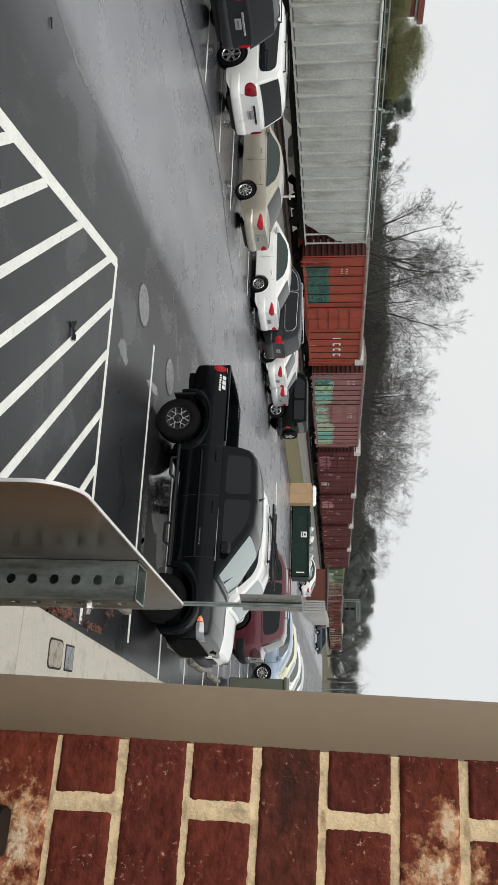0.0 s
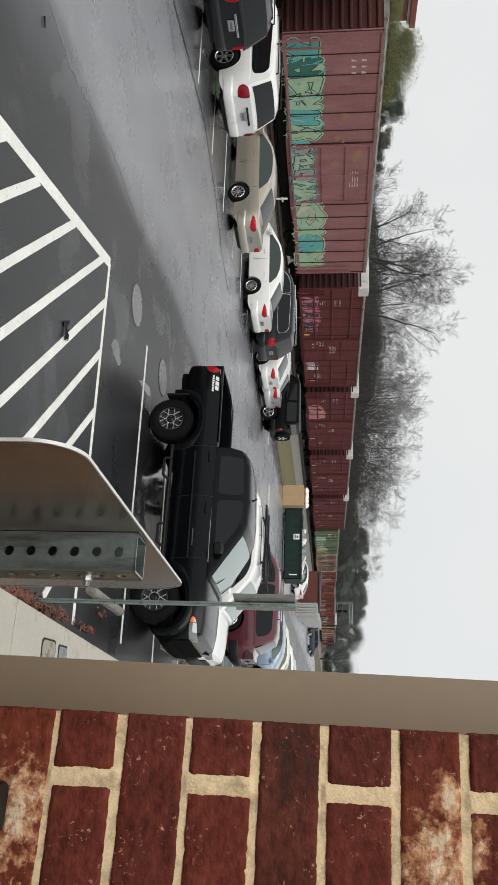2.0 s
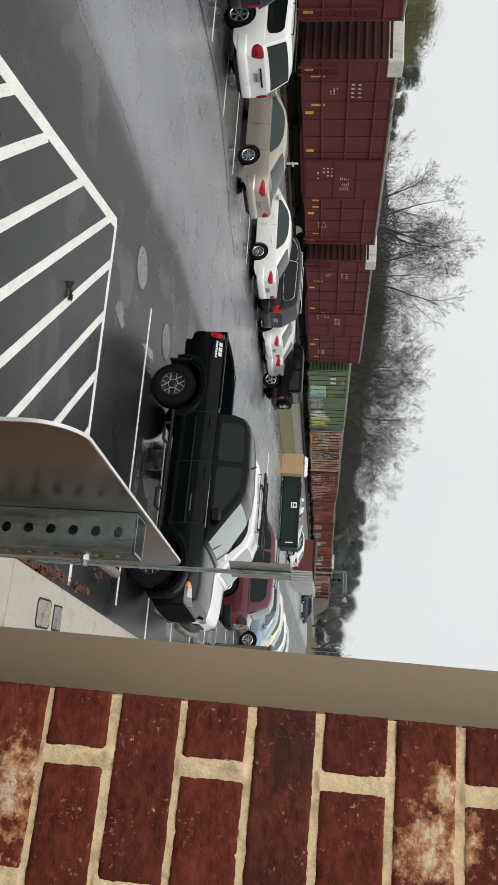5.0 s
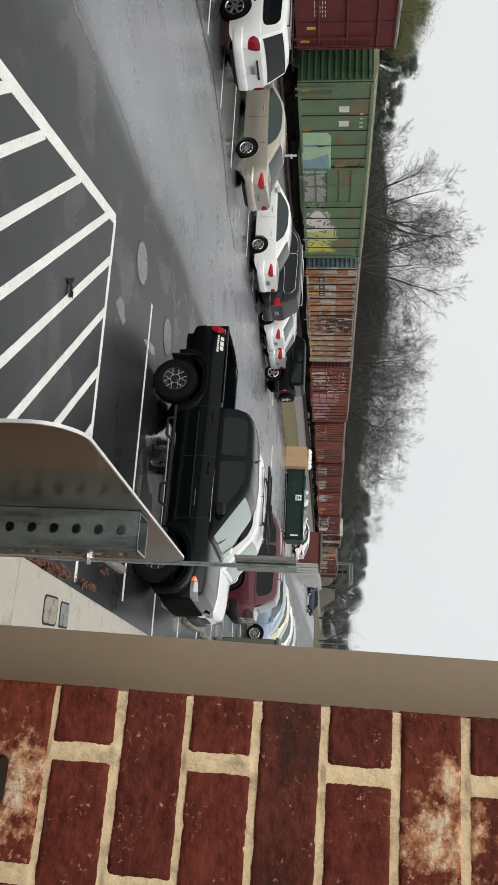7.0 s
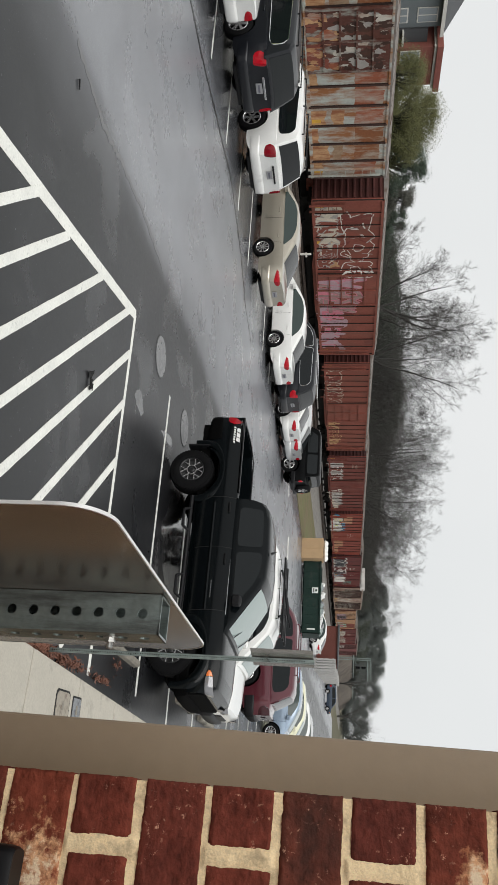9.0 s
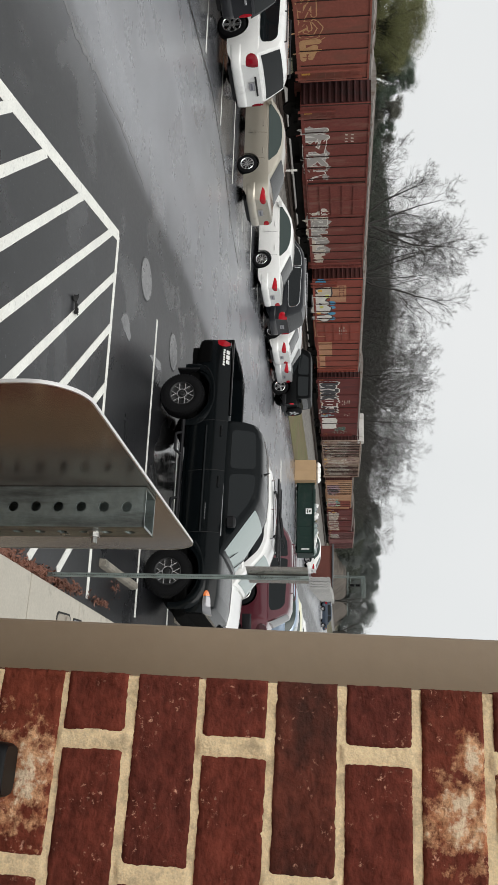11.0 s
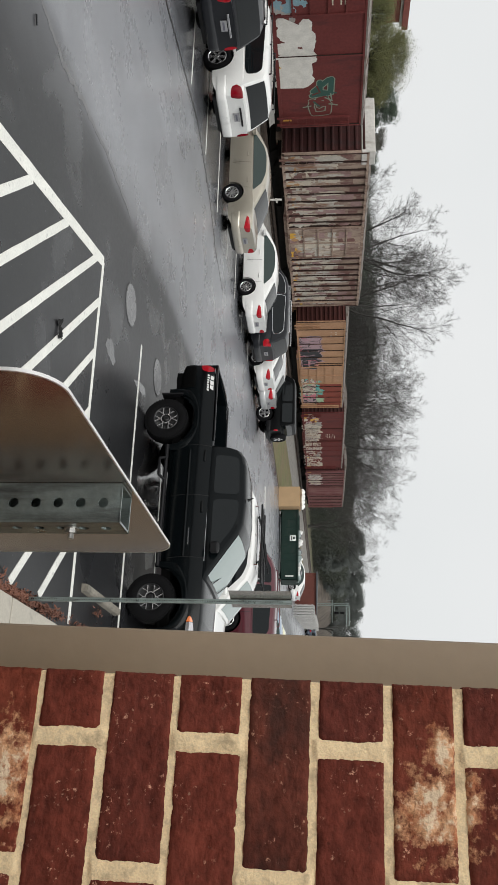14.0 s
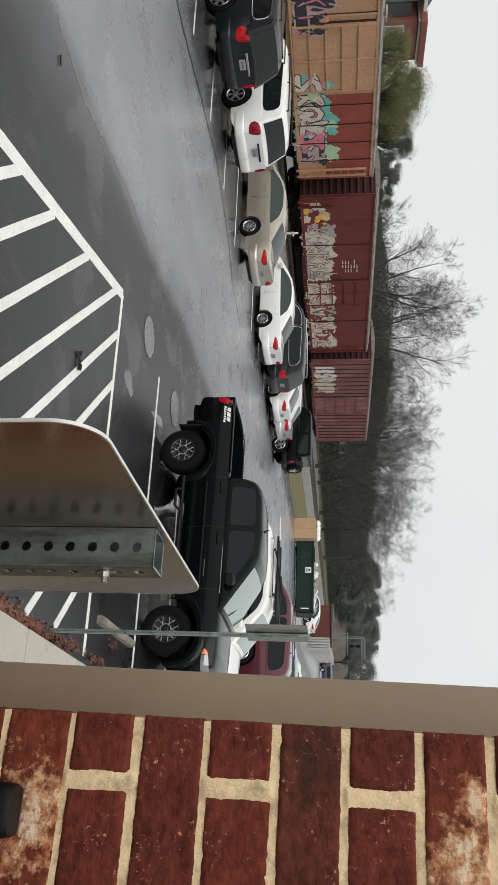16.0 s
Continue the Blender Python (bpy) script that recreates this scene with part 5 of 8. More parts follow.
    tg = Geo().box(-2.76, -W / 2 * 0.86, 0.8, -2.68, W / 2 * 0.86, 1.285, c=0.012)
    gate = part("tailgate", tg, P_BLACK, t)
    part("latch", Geo().box(-2.775, -0.12, 1.12, -2.76, 0.12, 1.2, c=0.006), BLACK_P, gate)
    g = Geo().tube((-2.0, -0.7, 0.3), (-2.0, 0.7, 0.3), 0.07, None, 8)
    g.box(1.5, -0.6, 0.3, 1.8, 0.6, 0.45).box(-2.6, -0.5, 0.54, 2.2, -0.4, 0.66).box(-2.6, 0.4, 0.54, 2.2, 0.5, 0.66)
    part("chassis", g, DARK, t)
    for side in (-1, 1):
        part("mud_flap", Geo().box(-2.12, side * 0.8 - 0.12, 0.3, -2.09, side * 0.8 + 0.12, 0.7), BLACK_P, t)
    g = Geo().tube((-0.15, -0.62, 1.9), (-0.2, -0.62, 2.0), 0.03, 0.005, 6)
    part("roof_fin", g, P_BLACK, t)
    return t


pickup()
vehicle("suv", "white sport utility car with roof rails and a black rack", "car", pose(-3.05, 17.35, 0, 0, 0, -4),
        small_suv(short=0.78, rails=(-1.05, 0.2), rail_mat=CHROME, head=(0.22, 0.3, 0.8, 0.95), bump_mat=BLACK_P,
                  top=[(-1.75, 1.08), (-1.65, 1.12), (0.86, 1.08), (1.2, 1.07), (1.8, 1.02), (2.02, 0.97), (2.1, 0.84)]), P_WHITE, "cars by the pavement")
vehicle("suv", "dark red sport utility car reversed up to the footway", "car", pose(-3.85, 24.9, 0, 0, 0, 177), small_suv(L=4.5, rails=(-1.25, 0.2), rail_mat=P_RED, bump_mat=BLACK_P, red=mat_once("smoked_lamp_lens", (0.035, 0.004, 0.007), rough=0.12)), P_RED, "cars by the pavement")
vehicle("car", "pale blue small car parked beside the footway", "car", pose(-2.85, 34.7, 0, 0, 0, -3), sedan(), P_BLUE, "cars by the pavement")
vehicle("car", "cream saloon car parked beside the footway", "car", pose(-2.66, 38.6, 0, 0, 0, -3), sedan(), P_CREAM, "cars by the pavement")
vehicle("car", "silver saloon car parked beside the footway", "car", pose(-1.9, 47.5, 0, 0, 0, -3), sedan(), P_SILVER, "cars by the pavement")
vehicle("car", "white saloon car parked beside the footway", "car", pose(-2.2, 43.2, 0, 0, 0, -3), sedan(), P_WHITE, "cars by the pavement")


def rack():
    t = thing("roof_rack", "black bicycle rack clamped on a white car's roof", "roof rack", pose(-3.25, 17.4, 1.8, 0, 0, -4))
    for x in (-0.6, 0.35):
        part("cross_bar", Geo().tube((x, -0.7, 0.06), (x, 0.7, 0.06), 0.02, None, 6), BLACK_P, t)
    for y in (-0.45, -0.15, 0.3):
        part("tray", Geo().box(-0.95, y - 0.05, 0.08, 0.75, y + 0.05, 0.12, c=0.01).tube((-0.3, y, 0.12), (0.35, y + 0.05, 0.2), 0.018, None, 6), BLACK_P, t)


rack()


def row_car(kind, label, wx, wy, spec, material, turn=180.0):
    """A car of the far row, placed by the foot of its nearer rear wheel."""
    c = wx - spec["base"] / 2
    return vehicle(kind, label, "car", stall(c, wy + spec["W"] / 2 - 0.04, turn), spec, material, "cars of the far row")


row_car("car", "white saloon car on wet asphalt", -16.6, 11.7, sedan(), P_WHITE)
row_car("suv", "dark grey sport utility car with bright window trim and roof rails", -16.75, 14.45, suv(trim=True, rails=(-1.9, 0.2), rail_mat=BLACK_P, strip=True), P_GREY)
row_car("suv", "large white sport utility car with dark glass", -16.7, 17.45, suv(L=5.1, W=2.0, base=3.0, r=0.39, rails=(-1.9, 0.1), rail_mat=BLACK_P, red=RED_L, strip=True, strip_mat=BLACK_P), P_WHITE)
row_car("car", "champagne coloured saloon car on wet asphalt", -15.7, 22.05, sedan(L=4.95), P_CHAMP)
row_car("car", "white saloon car with dark wheels", -15.15, 27.05, sedan(), P_WHITE)
row_car("suv", "dark grey estate car with bright window trim", -15.2, 29.75, suv(trim=True, W=1.86, rails=(-1.9, 0.2)), P_GREY)
row_car("car", "white saloon car between other parked cars", -14.6, 32.2, sedan(L=4.6, W=1.76), P_WHITE)
row_car("car", "silver saloon car beside a black off-roader", -14.4, 34.0, sedan(L=4.6, W=1.76), P_SILVER)


def jeep():
    s = suv(L=4.0, W=1.82, base=2.5, fo=0.62, r=0.39, tw=0.25, sill=0.42, belt=1.18, style="jeep", taper=0.05, wt=0.86, wb=0.93, arch=1.25, out=0.03,
            top=[(-2.0, 1.17), (0.9, 1.17), (1.0, 1.17), (1.75, 1.1), (1.87, 0.95)],
            cabin=[(-1.86, 1.18), (-1.84, 1.5), (-1.8, 1.78), (-1.7, 1.83), (0.35, 1.83), (0.5, 1.78), (0.85, 1.17)],
            wins=[[(-1.72, 1.24), (-1.72, 1.7), (-0.75, 1.72), (-0.75, 1.24)], [(-0.65, 1.24), (-0.65, 1.72), (0.22, 1.72), (0.55, 1.24)]],
            rear=(-1.855, -1.82), front=(0.52, 0.83), doors=(-0.7, 0.62), handles=(-0.5,), lamp=(0.1, 0.05, 0.85, 1.05, 0), head=(0.2, 0.06, 0.78, 0.98), plate_z=0.7, bump=(0.52, 0.68), bump_mat=BLACK_P, mirror=(0.5, 1.25))
    t = row_car("off_road_car", "black boxy off-road car with a spare wheel on its tail", -13.6, 36.25, s, P_BLACKJ)
    m = pose(-2.15, -0.1, 1.0, 0, 0, 90)
    sp = part("spare_wheel", Geo().lathe([(0.001, 0), (0.2, 0), (0.22, 0.1), (0.001, 0.1)], 16, m), DARK, t)
    part("tyre", Geo().lathe([(0.24, -0.1), (0.36, -0.11), (0.39, -0.07), (0.39, 0.07), (0.36, 0.11), (0.24, 0.1), (0.24, -0.1)], 28, m), RUBBER, sp, "black spare tyre", 40)
    g = Geo()
    for k in range(5):
        q = m @ pose(0, 0, 0, 0, 72 * k, 0)
        g.prism([(-0.045, 0.03), (0.045, 0.03), (0.06, 0.23), (-0.06, 0.23)], lambda u, v, d, q=q: q @ Vector((u, d, v)), 0.06, 0.11)
    part("rim", g, ALLOY, sp, "five-spoke alloy rim")


jeep()
# cars farther along the lot
vehicle("car", "white car parked behind a green skip", "car", pose(-12.15, 73.0, 0, 0, 0, 170), sedan(L=4.5), P_WHITE, "distant cars")
vehicle("suv", "dark blue sport utility car on the far road", "car", pose(-11.6, 134.0, 0, 0, 0, 28), suv(L=4.7), P_NAVY, "distant cars")


# ---- the goods train ----
XT, ZR = -24.5, 0.655      # near flank of the cars, top of the rails
SPEED = 16.5
TRAIN = []
POSTS = {}


def bogie(t, y):
    g = Geo()
    for dy in (-0.85, 0.85):
        for x in (-0.78, -2.22):
            g.lathe([(0.001, -0.07), (0.42, -0.07), (0.46, -0.05), (0.46, 0.06), (0.001, 0.06)], 20, pose(x, y + dy, 0.46), "x")
        g.tube((-0.55, y + dy, 0.46), (-2.45, y + dy, 0.46), 0.08, None, 8)
    for x in (-0.62, -2.38):
        g.prism([(y - 1.15, 0.4), (y - 0.55, 0.36), (y - 0.3, 0.22), (y + 0.3, 0.22), (y + 0.55, 0.36), (y + 1.15, 0.4), (y + 1.15, 0.58), (y + 0.45, 0.74), (y - 0.45, 0.74), (y - 1.15, 0.58)],
                lambda u, v, d, x=x: (x + d, u, v), -0.07, 0.07)
    g.box(-2.5, y - 0.2, 0.45, -0.5, y + 0.2, 0.75)
    part("bogie", g, BOGIE, t, "black steel bogie with four wheels", 40)


BOGIE = mat("bogie_steel", (0.009, 0.008, 0.007), 0.85, spec=0.15, var=0.4, scale=4)


def on_flank(t, off):
    """Puts a point of the flank on the sheet between the posts, or on the door where the door is."""
    d0, d1, proud = t["door"]

    def put(u, v, d):
        return (off + d + (proud if d0 < u < d1 else 0.0), u, v)

    return put


# letter-like skeletons in a unit square, for sprayed block shapes that spell nothing
FORMS = (
    (((0.1, 0), (0.1, 1), (0.85, 1)), ((0.1, 0.5), (0.7, 0.5))),
    (((0.1, 0), (0.1, 1)), ((0.9, 1), (0.2, 0.5), (0.9, 0))),
    (((0.9, 0.8), (0.6, 1), (0.2, 0.85), (0.1, 0.5), (0.2, 0.15), (0.6, 0), (0.9, 0.2), (0.9, 0.5), (0.55, 0.5)),),
    (((0.1, 0), (0.1, 1), (0.7, 0.95), (0.85, 0.75), (0.7, 0.5), (0.1, 0.5)), ((0.4, 0.5), (0.9, 0))),
    (((0.05, 0), (0.5, 1), (0.95, 0)), ((0.25, 0.4), (0.75, 0.4))),
    (((0.1, 1), (0.1, 0.2), (0.4, 0), (0.8, 0.1), (0.9, 1)),),
    (((0.05, 0), (0.15, 1), (0.85, 0), (0.95, 1)),),
    (((0.5, 0.35), (0.5, 1)), ((0.5, 0.0), (0.5, 0.08))),
)


def cut(poly, a, b):
    """The part of a convex polygon of (u, v) with u between a and b."""
    for edge, sg in ((a, 1), (b, -1)):
        out = []
        for p, q in zip(poly, poly[1:] + poly[:1]):
            dp, dq = (p[0] - edge) * sg, (q[0] - edge) * sg
            if dp >= 0:
                out.append(p)
            if dp * dq < 0:
                k = dp / (dp - dq)
                out.append((edge, p[1] + (q[1] - p[1]) * k))
        poly = out
        if len(poly) < 3:
            return []
    return poly


class Spray:
    """Coats of spray paint on a car's flank, over the sheet, the door and the fronts of the posts."""

    def __init__(self, t, off=0.004):
        self.t, self.off, self.coats, self.n = t, off, {}, 0
        self.put = on_flank(t, 0.0)
        self.posts, self.corr = POSTS.get(t.name, ((), 0))

    def poly(self, material, pts):
        self.n += 1
        d = self.off + 0.00003 * self.n
        g = self.coats.setdefault(material.name, (material, Geo()))[1]
        g.add([self.put(u, v, d) for u, v in pts], [tuple(range(len(pts)))])
        lo, hi = min(p[0] for p in pts), max(p[0] for p in pts)
        for y in self.posts:
            if lo < y + 0.05 and hi > y - 0.05:
                c = cut(list(pts), y - 0.044, y + 0.044)
                if c:
                    g.add([(self.corr + d, u, v) for u, v in c], [tuple(range(len(c)))])

    def disc(self, material, u, v, ru, rv=None, n=9, turn=0.0):
        rv = ru if rv is None else rv
        self.poly(material, [(u + ru * math.cos(turn + 6.2832 * k / n), v + rv * math.sin(turn + 6.2832 * k / n)) for k in range(n)])

    def dab(self, material, u, v, ru, rv, rnd):
        n = 16
        self.poly(material, [(u + ru * k[0] * math.cos(k[1]), v + rv * k[0] * math.sin(k[1])) for k in [(rnd.uniform(0.55, 1.15), 6.2832 * i / n) for i in range(n)]])

    def stroke(self, material, pts, w):
        for (a, b), (c, d) in zip(pts, pts[1:]):
            ln = math.hypot(c - a, d - b) or 1e-6
            nx, ny = -(d - b) / ln * w, (c - a) / ln * w
            self.poly(material, [(a + nx, b + ny), (a - nx, b - ny), (c - nx, d - ny), (c + nx, d + ny)])
        for a, b in pts:
            self.disc(material, a, b, w, n=7)

    def done(self, name="graffiti", label="spray-painted graffiti"):
        for m, g in self.coats.values():
            tagged(part(name, g, m, self.t, label, raw=True), kind="stuff")


def wash(t, y0, y1, z0, z1, colours, seed, n=40, size=0.35, off=0.0025, wide=1.0, tall=1.0):
    """Overlapping cloudy dabs of paint that fill a stretch of the flank unevenly."""
    rnd = random.Random(seed)
    s = Spray(t, off)
    for k in range(n):
        r = size * rnd.uniform(0.45, 1.1)
        s.dab(rnd.choice(colours), rnd.uniform(y0 + r * 0.6, y1 - r * 0.6), rnd.uniform(z0 + r * 0.5, z1 - r * 0.5), r * rnd.uniform(0.7, 1.4) * wide, r * rnd.uniform(0.6, 1.2) * tall, rnd)
    s.done()


def piece(t, y0, y1, z0, z1, fill, edge, halo, seed, n, weight=0.13, forms=None, inner=True, off=0.006):
    """A row of crowded block shapes: a halo, an outline and coloured bodies, with glints, splinters and drips."""
    rnd = random.Random(seed)
    s = Spray(t, off)
    w, h = (y1 - y0) / n, z1 - z0
    rows = []
    for i in range(n):
        form = FORMS[forms[i % len(forms)] if forms else rnd.randrange(7)]
        fu, fv, swap = rnd.random() < 0.5, rnd.random() < 0.5, rnd.random() < 0.4
        form = [[((1 - a if fu else a), (1 - b if fv else b)) for a, b in ln] for ln in form]
        if swap:
            form = [[(b, a) for a, b in ln] for ln in form]
        form = form + [[(rnd.random(), rnd.random()), (rnd.random(), rnd.random()), (rnd.random(), rnd.random())]]
        tilt, grow, drop = rnd.uniform(-0.18, 0.18), rnd.uniform(0.85, 1.05), rnd.uniform(-0.05, 0.05)
        ls = []
        for ln in form:
            ls.append([(y0 + w * (i + 0.06 + 0.88 * (a + tilt * (b - 0.5)) + rnd.uniform(-0.08, 0.08)), z0 + h * (0.12 + drop + 0.76 * b * grow + rnd.uniform(-0.06, 0.06))) for a, b in ln])
        rows.append((ls, rnd.choice(fill)))
    b = weight * min(h, w * 1.3)
    if halo:
        for ls, _ in rows:
            for ln in ls:
                s.stroke(halo, ln, b + 0.13 * min(1.0, h * 0.55))
    for ls, _ in rows:
        for ln in ls:
            s.stroke(edge, ln, b + 0.045)
    for ls, c in rows:
        for ln in ls:
            s.stroke(c, ln, b)
    if inner:
        for ls, c in rows:
            for _ in range(5):
                ln = rnd.choice(ls)
                a = rnd.choice(ln)
                q = rnd.uniform(0, 6.28)
                e = (a[0] + 0.3 * w * math.cos(q), a[1] + 0.3 * h * math.sin(q))
                s.stroke(rnd.choice((edge, *fill)), [a, e], rnd.uniform(0.015, 0.04))
            a = rnd.choice(rnd.choice(ls))
            s.stroke(c, [a, (a[0], a[1] - rnd.uniform(0.15, 0.35))], 0.012)
    s.done()


def bays(t, y0, y1, z0, z1, n, palette, seed, chance=0.8, cuts=4, off=0.002, name="repainted_panel", label="faded patches of old paint between the posts"):
    """Blocks of old paint, bay by bay between the posts, ragged at their ends."""
    rnd = random.Random(seed)
    lay = [Geo() for _ in palette]
    put = on_flank(t, off)
    w = (y1 - y0) / n
    for i in range(n):
        z = z0
        for k in range(cuts):
            hh = (z1 - z0) / cuts * rnd.uniform(0.55, 1.45)
            top = min(z1, z + hh)
            if rnd.random() < chance and top - z > 0.05:
                a, b = y0 + i * w + 0.03, y0 + (i + 1) * w - 0.03
                pts = [(a, z + rnd.uniform(0, 0.08))] + [(a + (b - a) * q / 4, z + rnd.uniform(0, 0.12)) for q in (1, 2, 3)] + [(b, z + rnd.uniform(0, 0.08))]
                pts += [(b - (b - a) * q / 4, top - rnd.uniform(0, 0.14)) for q in range(5)]
                lay[rnd.randrange(len(palette))].prism(pts, put, 0, 0.001 + 0.0002 * (k % 3))
            z = top
    for g, m in zip(lay, palette):
        if g.v:
            tagged(part(name, g, m, t, label), kind="stuff")


def marks(t, y, z, rows, cols, w, h, gap=1.5, off=0.004, name="stencilled_marks"):
    """Rows of small stencilled signs, too small to read: short bars of uneven width."""
    rnd = random.Random(int(y * 37 + z * 101) + rows)
    g = Geo()
    put = on_flank(t, off)
    for j in range(rows):
        for i in range(cols):
            if rnd.random() < 0.15:
                continue
            a, b = y - (i * w * gap), z - j * h * 1.7
            ww, hh = (w * rnd.uniform(1.0, 1.45), h * 0.6) if h < 0.1 else (w * rnd.uniform(0.4, 0.7), h * rnd.uniform(0.7, 0.85))
            g.prism([(a - ww, b - hh), (a, b - hh), (a, b), (a - ww * rnd.uniform(0.4, 1), b)], put, 0.0, 0.004)
    tagged(part(name, g, I_CREAM, t, "rows of small white stencilled marks"), kind="stuff")


def boxcar(y0, y1, zs, ze, color, label, seed, ribs=14, roof=None, door=(0.40, 0.60), end_mat=None, wear=None, cap=None, door_mat=None, hi=False, plug=True, roof_h=0.22, corr=0.06, post_mat=None, belts=(), door_belts=None):
    """A box car whose near flank spans y0 to y1 at 0 s, from the sill zs to the eave ze."""
    L = y1 - y0
    t = thing("box_car", label, "rail car", pose(XT, y0, ZR), group="cars of the goods train")
    zs, ze = zs - ZR, ze - ZR
    W = 2.95
    g = Geo().box(-W, 0.0, zs, 0.0, L, ze)
    d0, d1 = door[0] * L, door[1] * L
    t["door"] = (d0, d1, corr + 0.03)
    body = part("body", g, color, t)
    rnd = random.Random(seed)
    rb, posts = Geo(), []
    for k in range(ribs + 1):
        y = 0.04 + (L - 0.08) * k / ribs
        if d0 - 0.05 < y < d1 + 0.05:
            continue
        posts.append(y)
    pw = 0.045 if ribs < 22 else 0.028
    rb.box(0.0, -pw, zs + 0.05, corr, pw, ze - 0.06)
    POSTS[t.name] = (posts, corr)
    # the posts' side faces take a dark brown that paints in their shade
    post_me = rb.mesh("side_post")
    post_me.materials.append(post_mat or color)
    post_me.materials.append(EDGE_SHADE)
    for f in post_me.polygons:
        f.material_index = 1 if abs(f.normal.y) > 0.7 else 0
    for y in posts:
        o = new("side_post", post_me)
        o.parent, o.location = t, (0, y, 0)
    for z in belts:
        for ya, yb in ((0.05, d0 - 0.06), (d1 + 0.06, L - 0.05)):
            part("side_belt", Geo().prism([(-0.05, 0.0), (-0.025, 0.055), (0.025, 0.055), (0.05, 0.0)], lambda u, v, d, z=z: (v + corr * 0.5, d, z + u), ya, yb), color, t, "long pressed stiffener")
    fr = Geo()
    for x0, x1 in ((0.0, corr * 0.8), (-W - corr * 0.8, -W)):
        fr.box(x0, 0, ze - 0.1, x1, L, ze + 0.02)
        fr.box(x0, 0, zs - 0.02, x1, L, zs + 0.12)
        fr.box(x0, 0, zs, x1, 0.07, ze)
        fr.box(x0, L - 0.07, zs, x1, L, ze)
    fr.box(-W + 1.1, 0.3, zs - 0.3, -1.1, L - 0.3, zs)
    fr.prism([(0.25 * L, zs - 0.02), (0.35 * L, zs - 0.16), (0.65 * L, zs - 0.16), (0.75 * L, zs - 0.02)], lambda u, v, d: (d, u, v), -0.12, -0.02)
    part("frame", fr, color, t)
    # door with its own ribs and lock rods
    dg = Geo().box(corr * 0.2, d0, zs + 0.1, corr + 0.03, d1, ze - 0.12)
    door_ob = part("door", dg, door_mat or color, t, "wide sliding door")
    dr = Geo()
    for z in door_belts or [zs + 0.1 + (ze - zs - 0.22) * k / 5 for k in range(1, 5)]:
        dr.box(corr + 0.02, d0 + 0.05, z - 0.03, corr + 0.085, d1 - 0.05, z + 0.03)
    for f in (0.02, 0.5, 0.98):
        y = d0 + (d1 - d0) * f
        dr.box(corr + 0.02, y - 0.035, zs + 0.1, corr + 0.09, y + 0.035, ze - 0.12)
    part("door_ribs", dr, door_mat or color, door_ob)
    # dark strips in the same colour line both door edges
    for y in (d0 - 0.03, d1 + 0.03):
        part("door_seal", Geo().box(corr * 0.2, y - 0.025, zs + 0.1, corr + 0.012, y + 0.025, ze - 0.13), EDGE_SHADE, door_ob, "dark strip along the door edge")
    for k in range(6):
        y = 0.35 + (L - 0.9) * k / 5
        if not d0 - 0.3 < y < d1 + 0.1:
            part("reflector", Geo().box(0.0, y, zs + 0.14, 0.006, y + 0.2, zs + 0.5), I_YEL, t, "small yellow reflective strip")
    part("door_track", Geo().box(corr, d0 - (d1 - d0), zs + 0.02, corr + 0.07, d1 + 0.1, zs + 0.07), color, t)
    # pressed steel ends
    for ye, sg in ((0.0, -1), (L, 1)):
        e = Geo()
        n = 11
        wave = []
        for k in range(n * 6 + 1):
            z = zs + 0.02 + (ze - zs - 0.04) * k / (n * 6)
            wave.append((ye + sg * (0.01 + 0.085 * max(0.0, math.sin(2 * math.pi * k / 6 - 1.0))), z))
        wave += [(ye - sg * 0.02, ze - 0.02), (ye - sg * 0.02, zs + 0.02)]
        e.loft([[(x, a, b) for a, b in wave] for x in (-W + 0.08, -0.08)])
        part("end_wall", e, end_mat or color, t, "ribbed steel end wall", 40)
    # roof
    rf = Geo()
    prof = [(0.05, ze - 0.02), (0.05, ze + 0.05), (-W * 0.25, ze + roof_h * 0.8), (-W / 2, ze + roof_h), (-W * 0.75, ze + roof_h * 0.8), (-W - 0.05, ze + 0.05), (-W - 0.05, ze - 0.02)]
    rf.loft([[(x, y, z) for x, z in prof] for y in (-0.04, L + 0.04)])
    for k in range(int(L / 1.1)):
        y = 0.5 + k * 1.1
        rf.loft([[(x * 0.98 - 0.02, yy, z + 0.03) for x, z in prof[1:6]] + [(x * 0.98 - 0.02, yy, z) for x, z in reversed(prof[1:6])] for yy in (y - 0.04, y + 0.04)])
    part("roof", rf, roof or ROOF_RUST, t, "weathered ridged metal roof")
    # ladders and steps at both ends
    for y in (0.28, L - 0.65):
        ld = Geo()
        for k in range(5 if y < 1 else 9):
            z = zs + 0.05 + 0.36 * k
            if z < ze - 0.2:
                ld.tube((corr + 0.09, y, z), (corr + 0.09, y + 0.4, z), 0.014, None, 5)
        for yy in (y, y + 0.4):
            ld.box(corr, yy - 0.02, zs - 0.12, corr + 0.1, yy + 0.02, zs + 0.1 + 0.36 * (4 if y < 1 else 8) if zs + 3 < ze else ze - 0.3)
        part("ladder", ld, color, t)
    if cap:
        part("end_panel", Geo().box(-W, -0.05 if cap < 0 else L - 0.9, ze - 0.35, 0.065, 0.9 if cap < 0 else L + 0.05, ze + 0.28, c=0.03), CAP_WHITE, t, "pale raised roof panel at the end")
    for ya, yb in ((-0.95, 0.1), (L - 0.1, L + 0.75)):
        part("coupler", Geo().box(-1.65, ya, zs - 0.3, -1.3, yb, zs - 0.02, c=0.05), BOGIE, t)
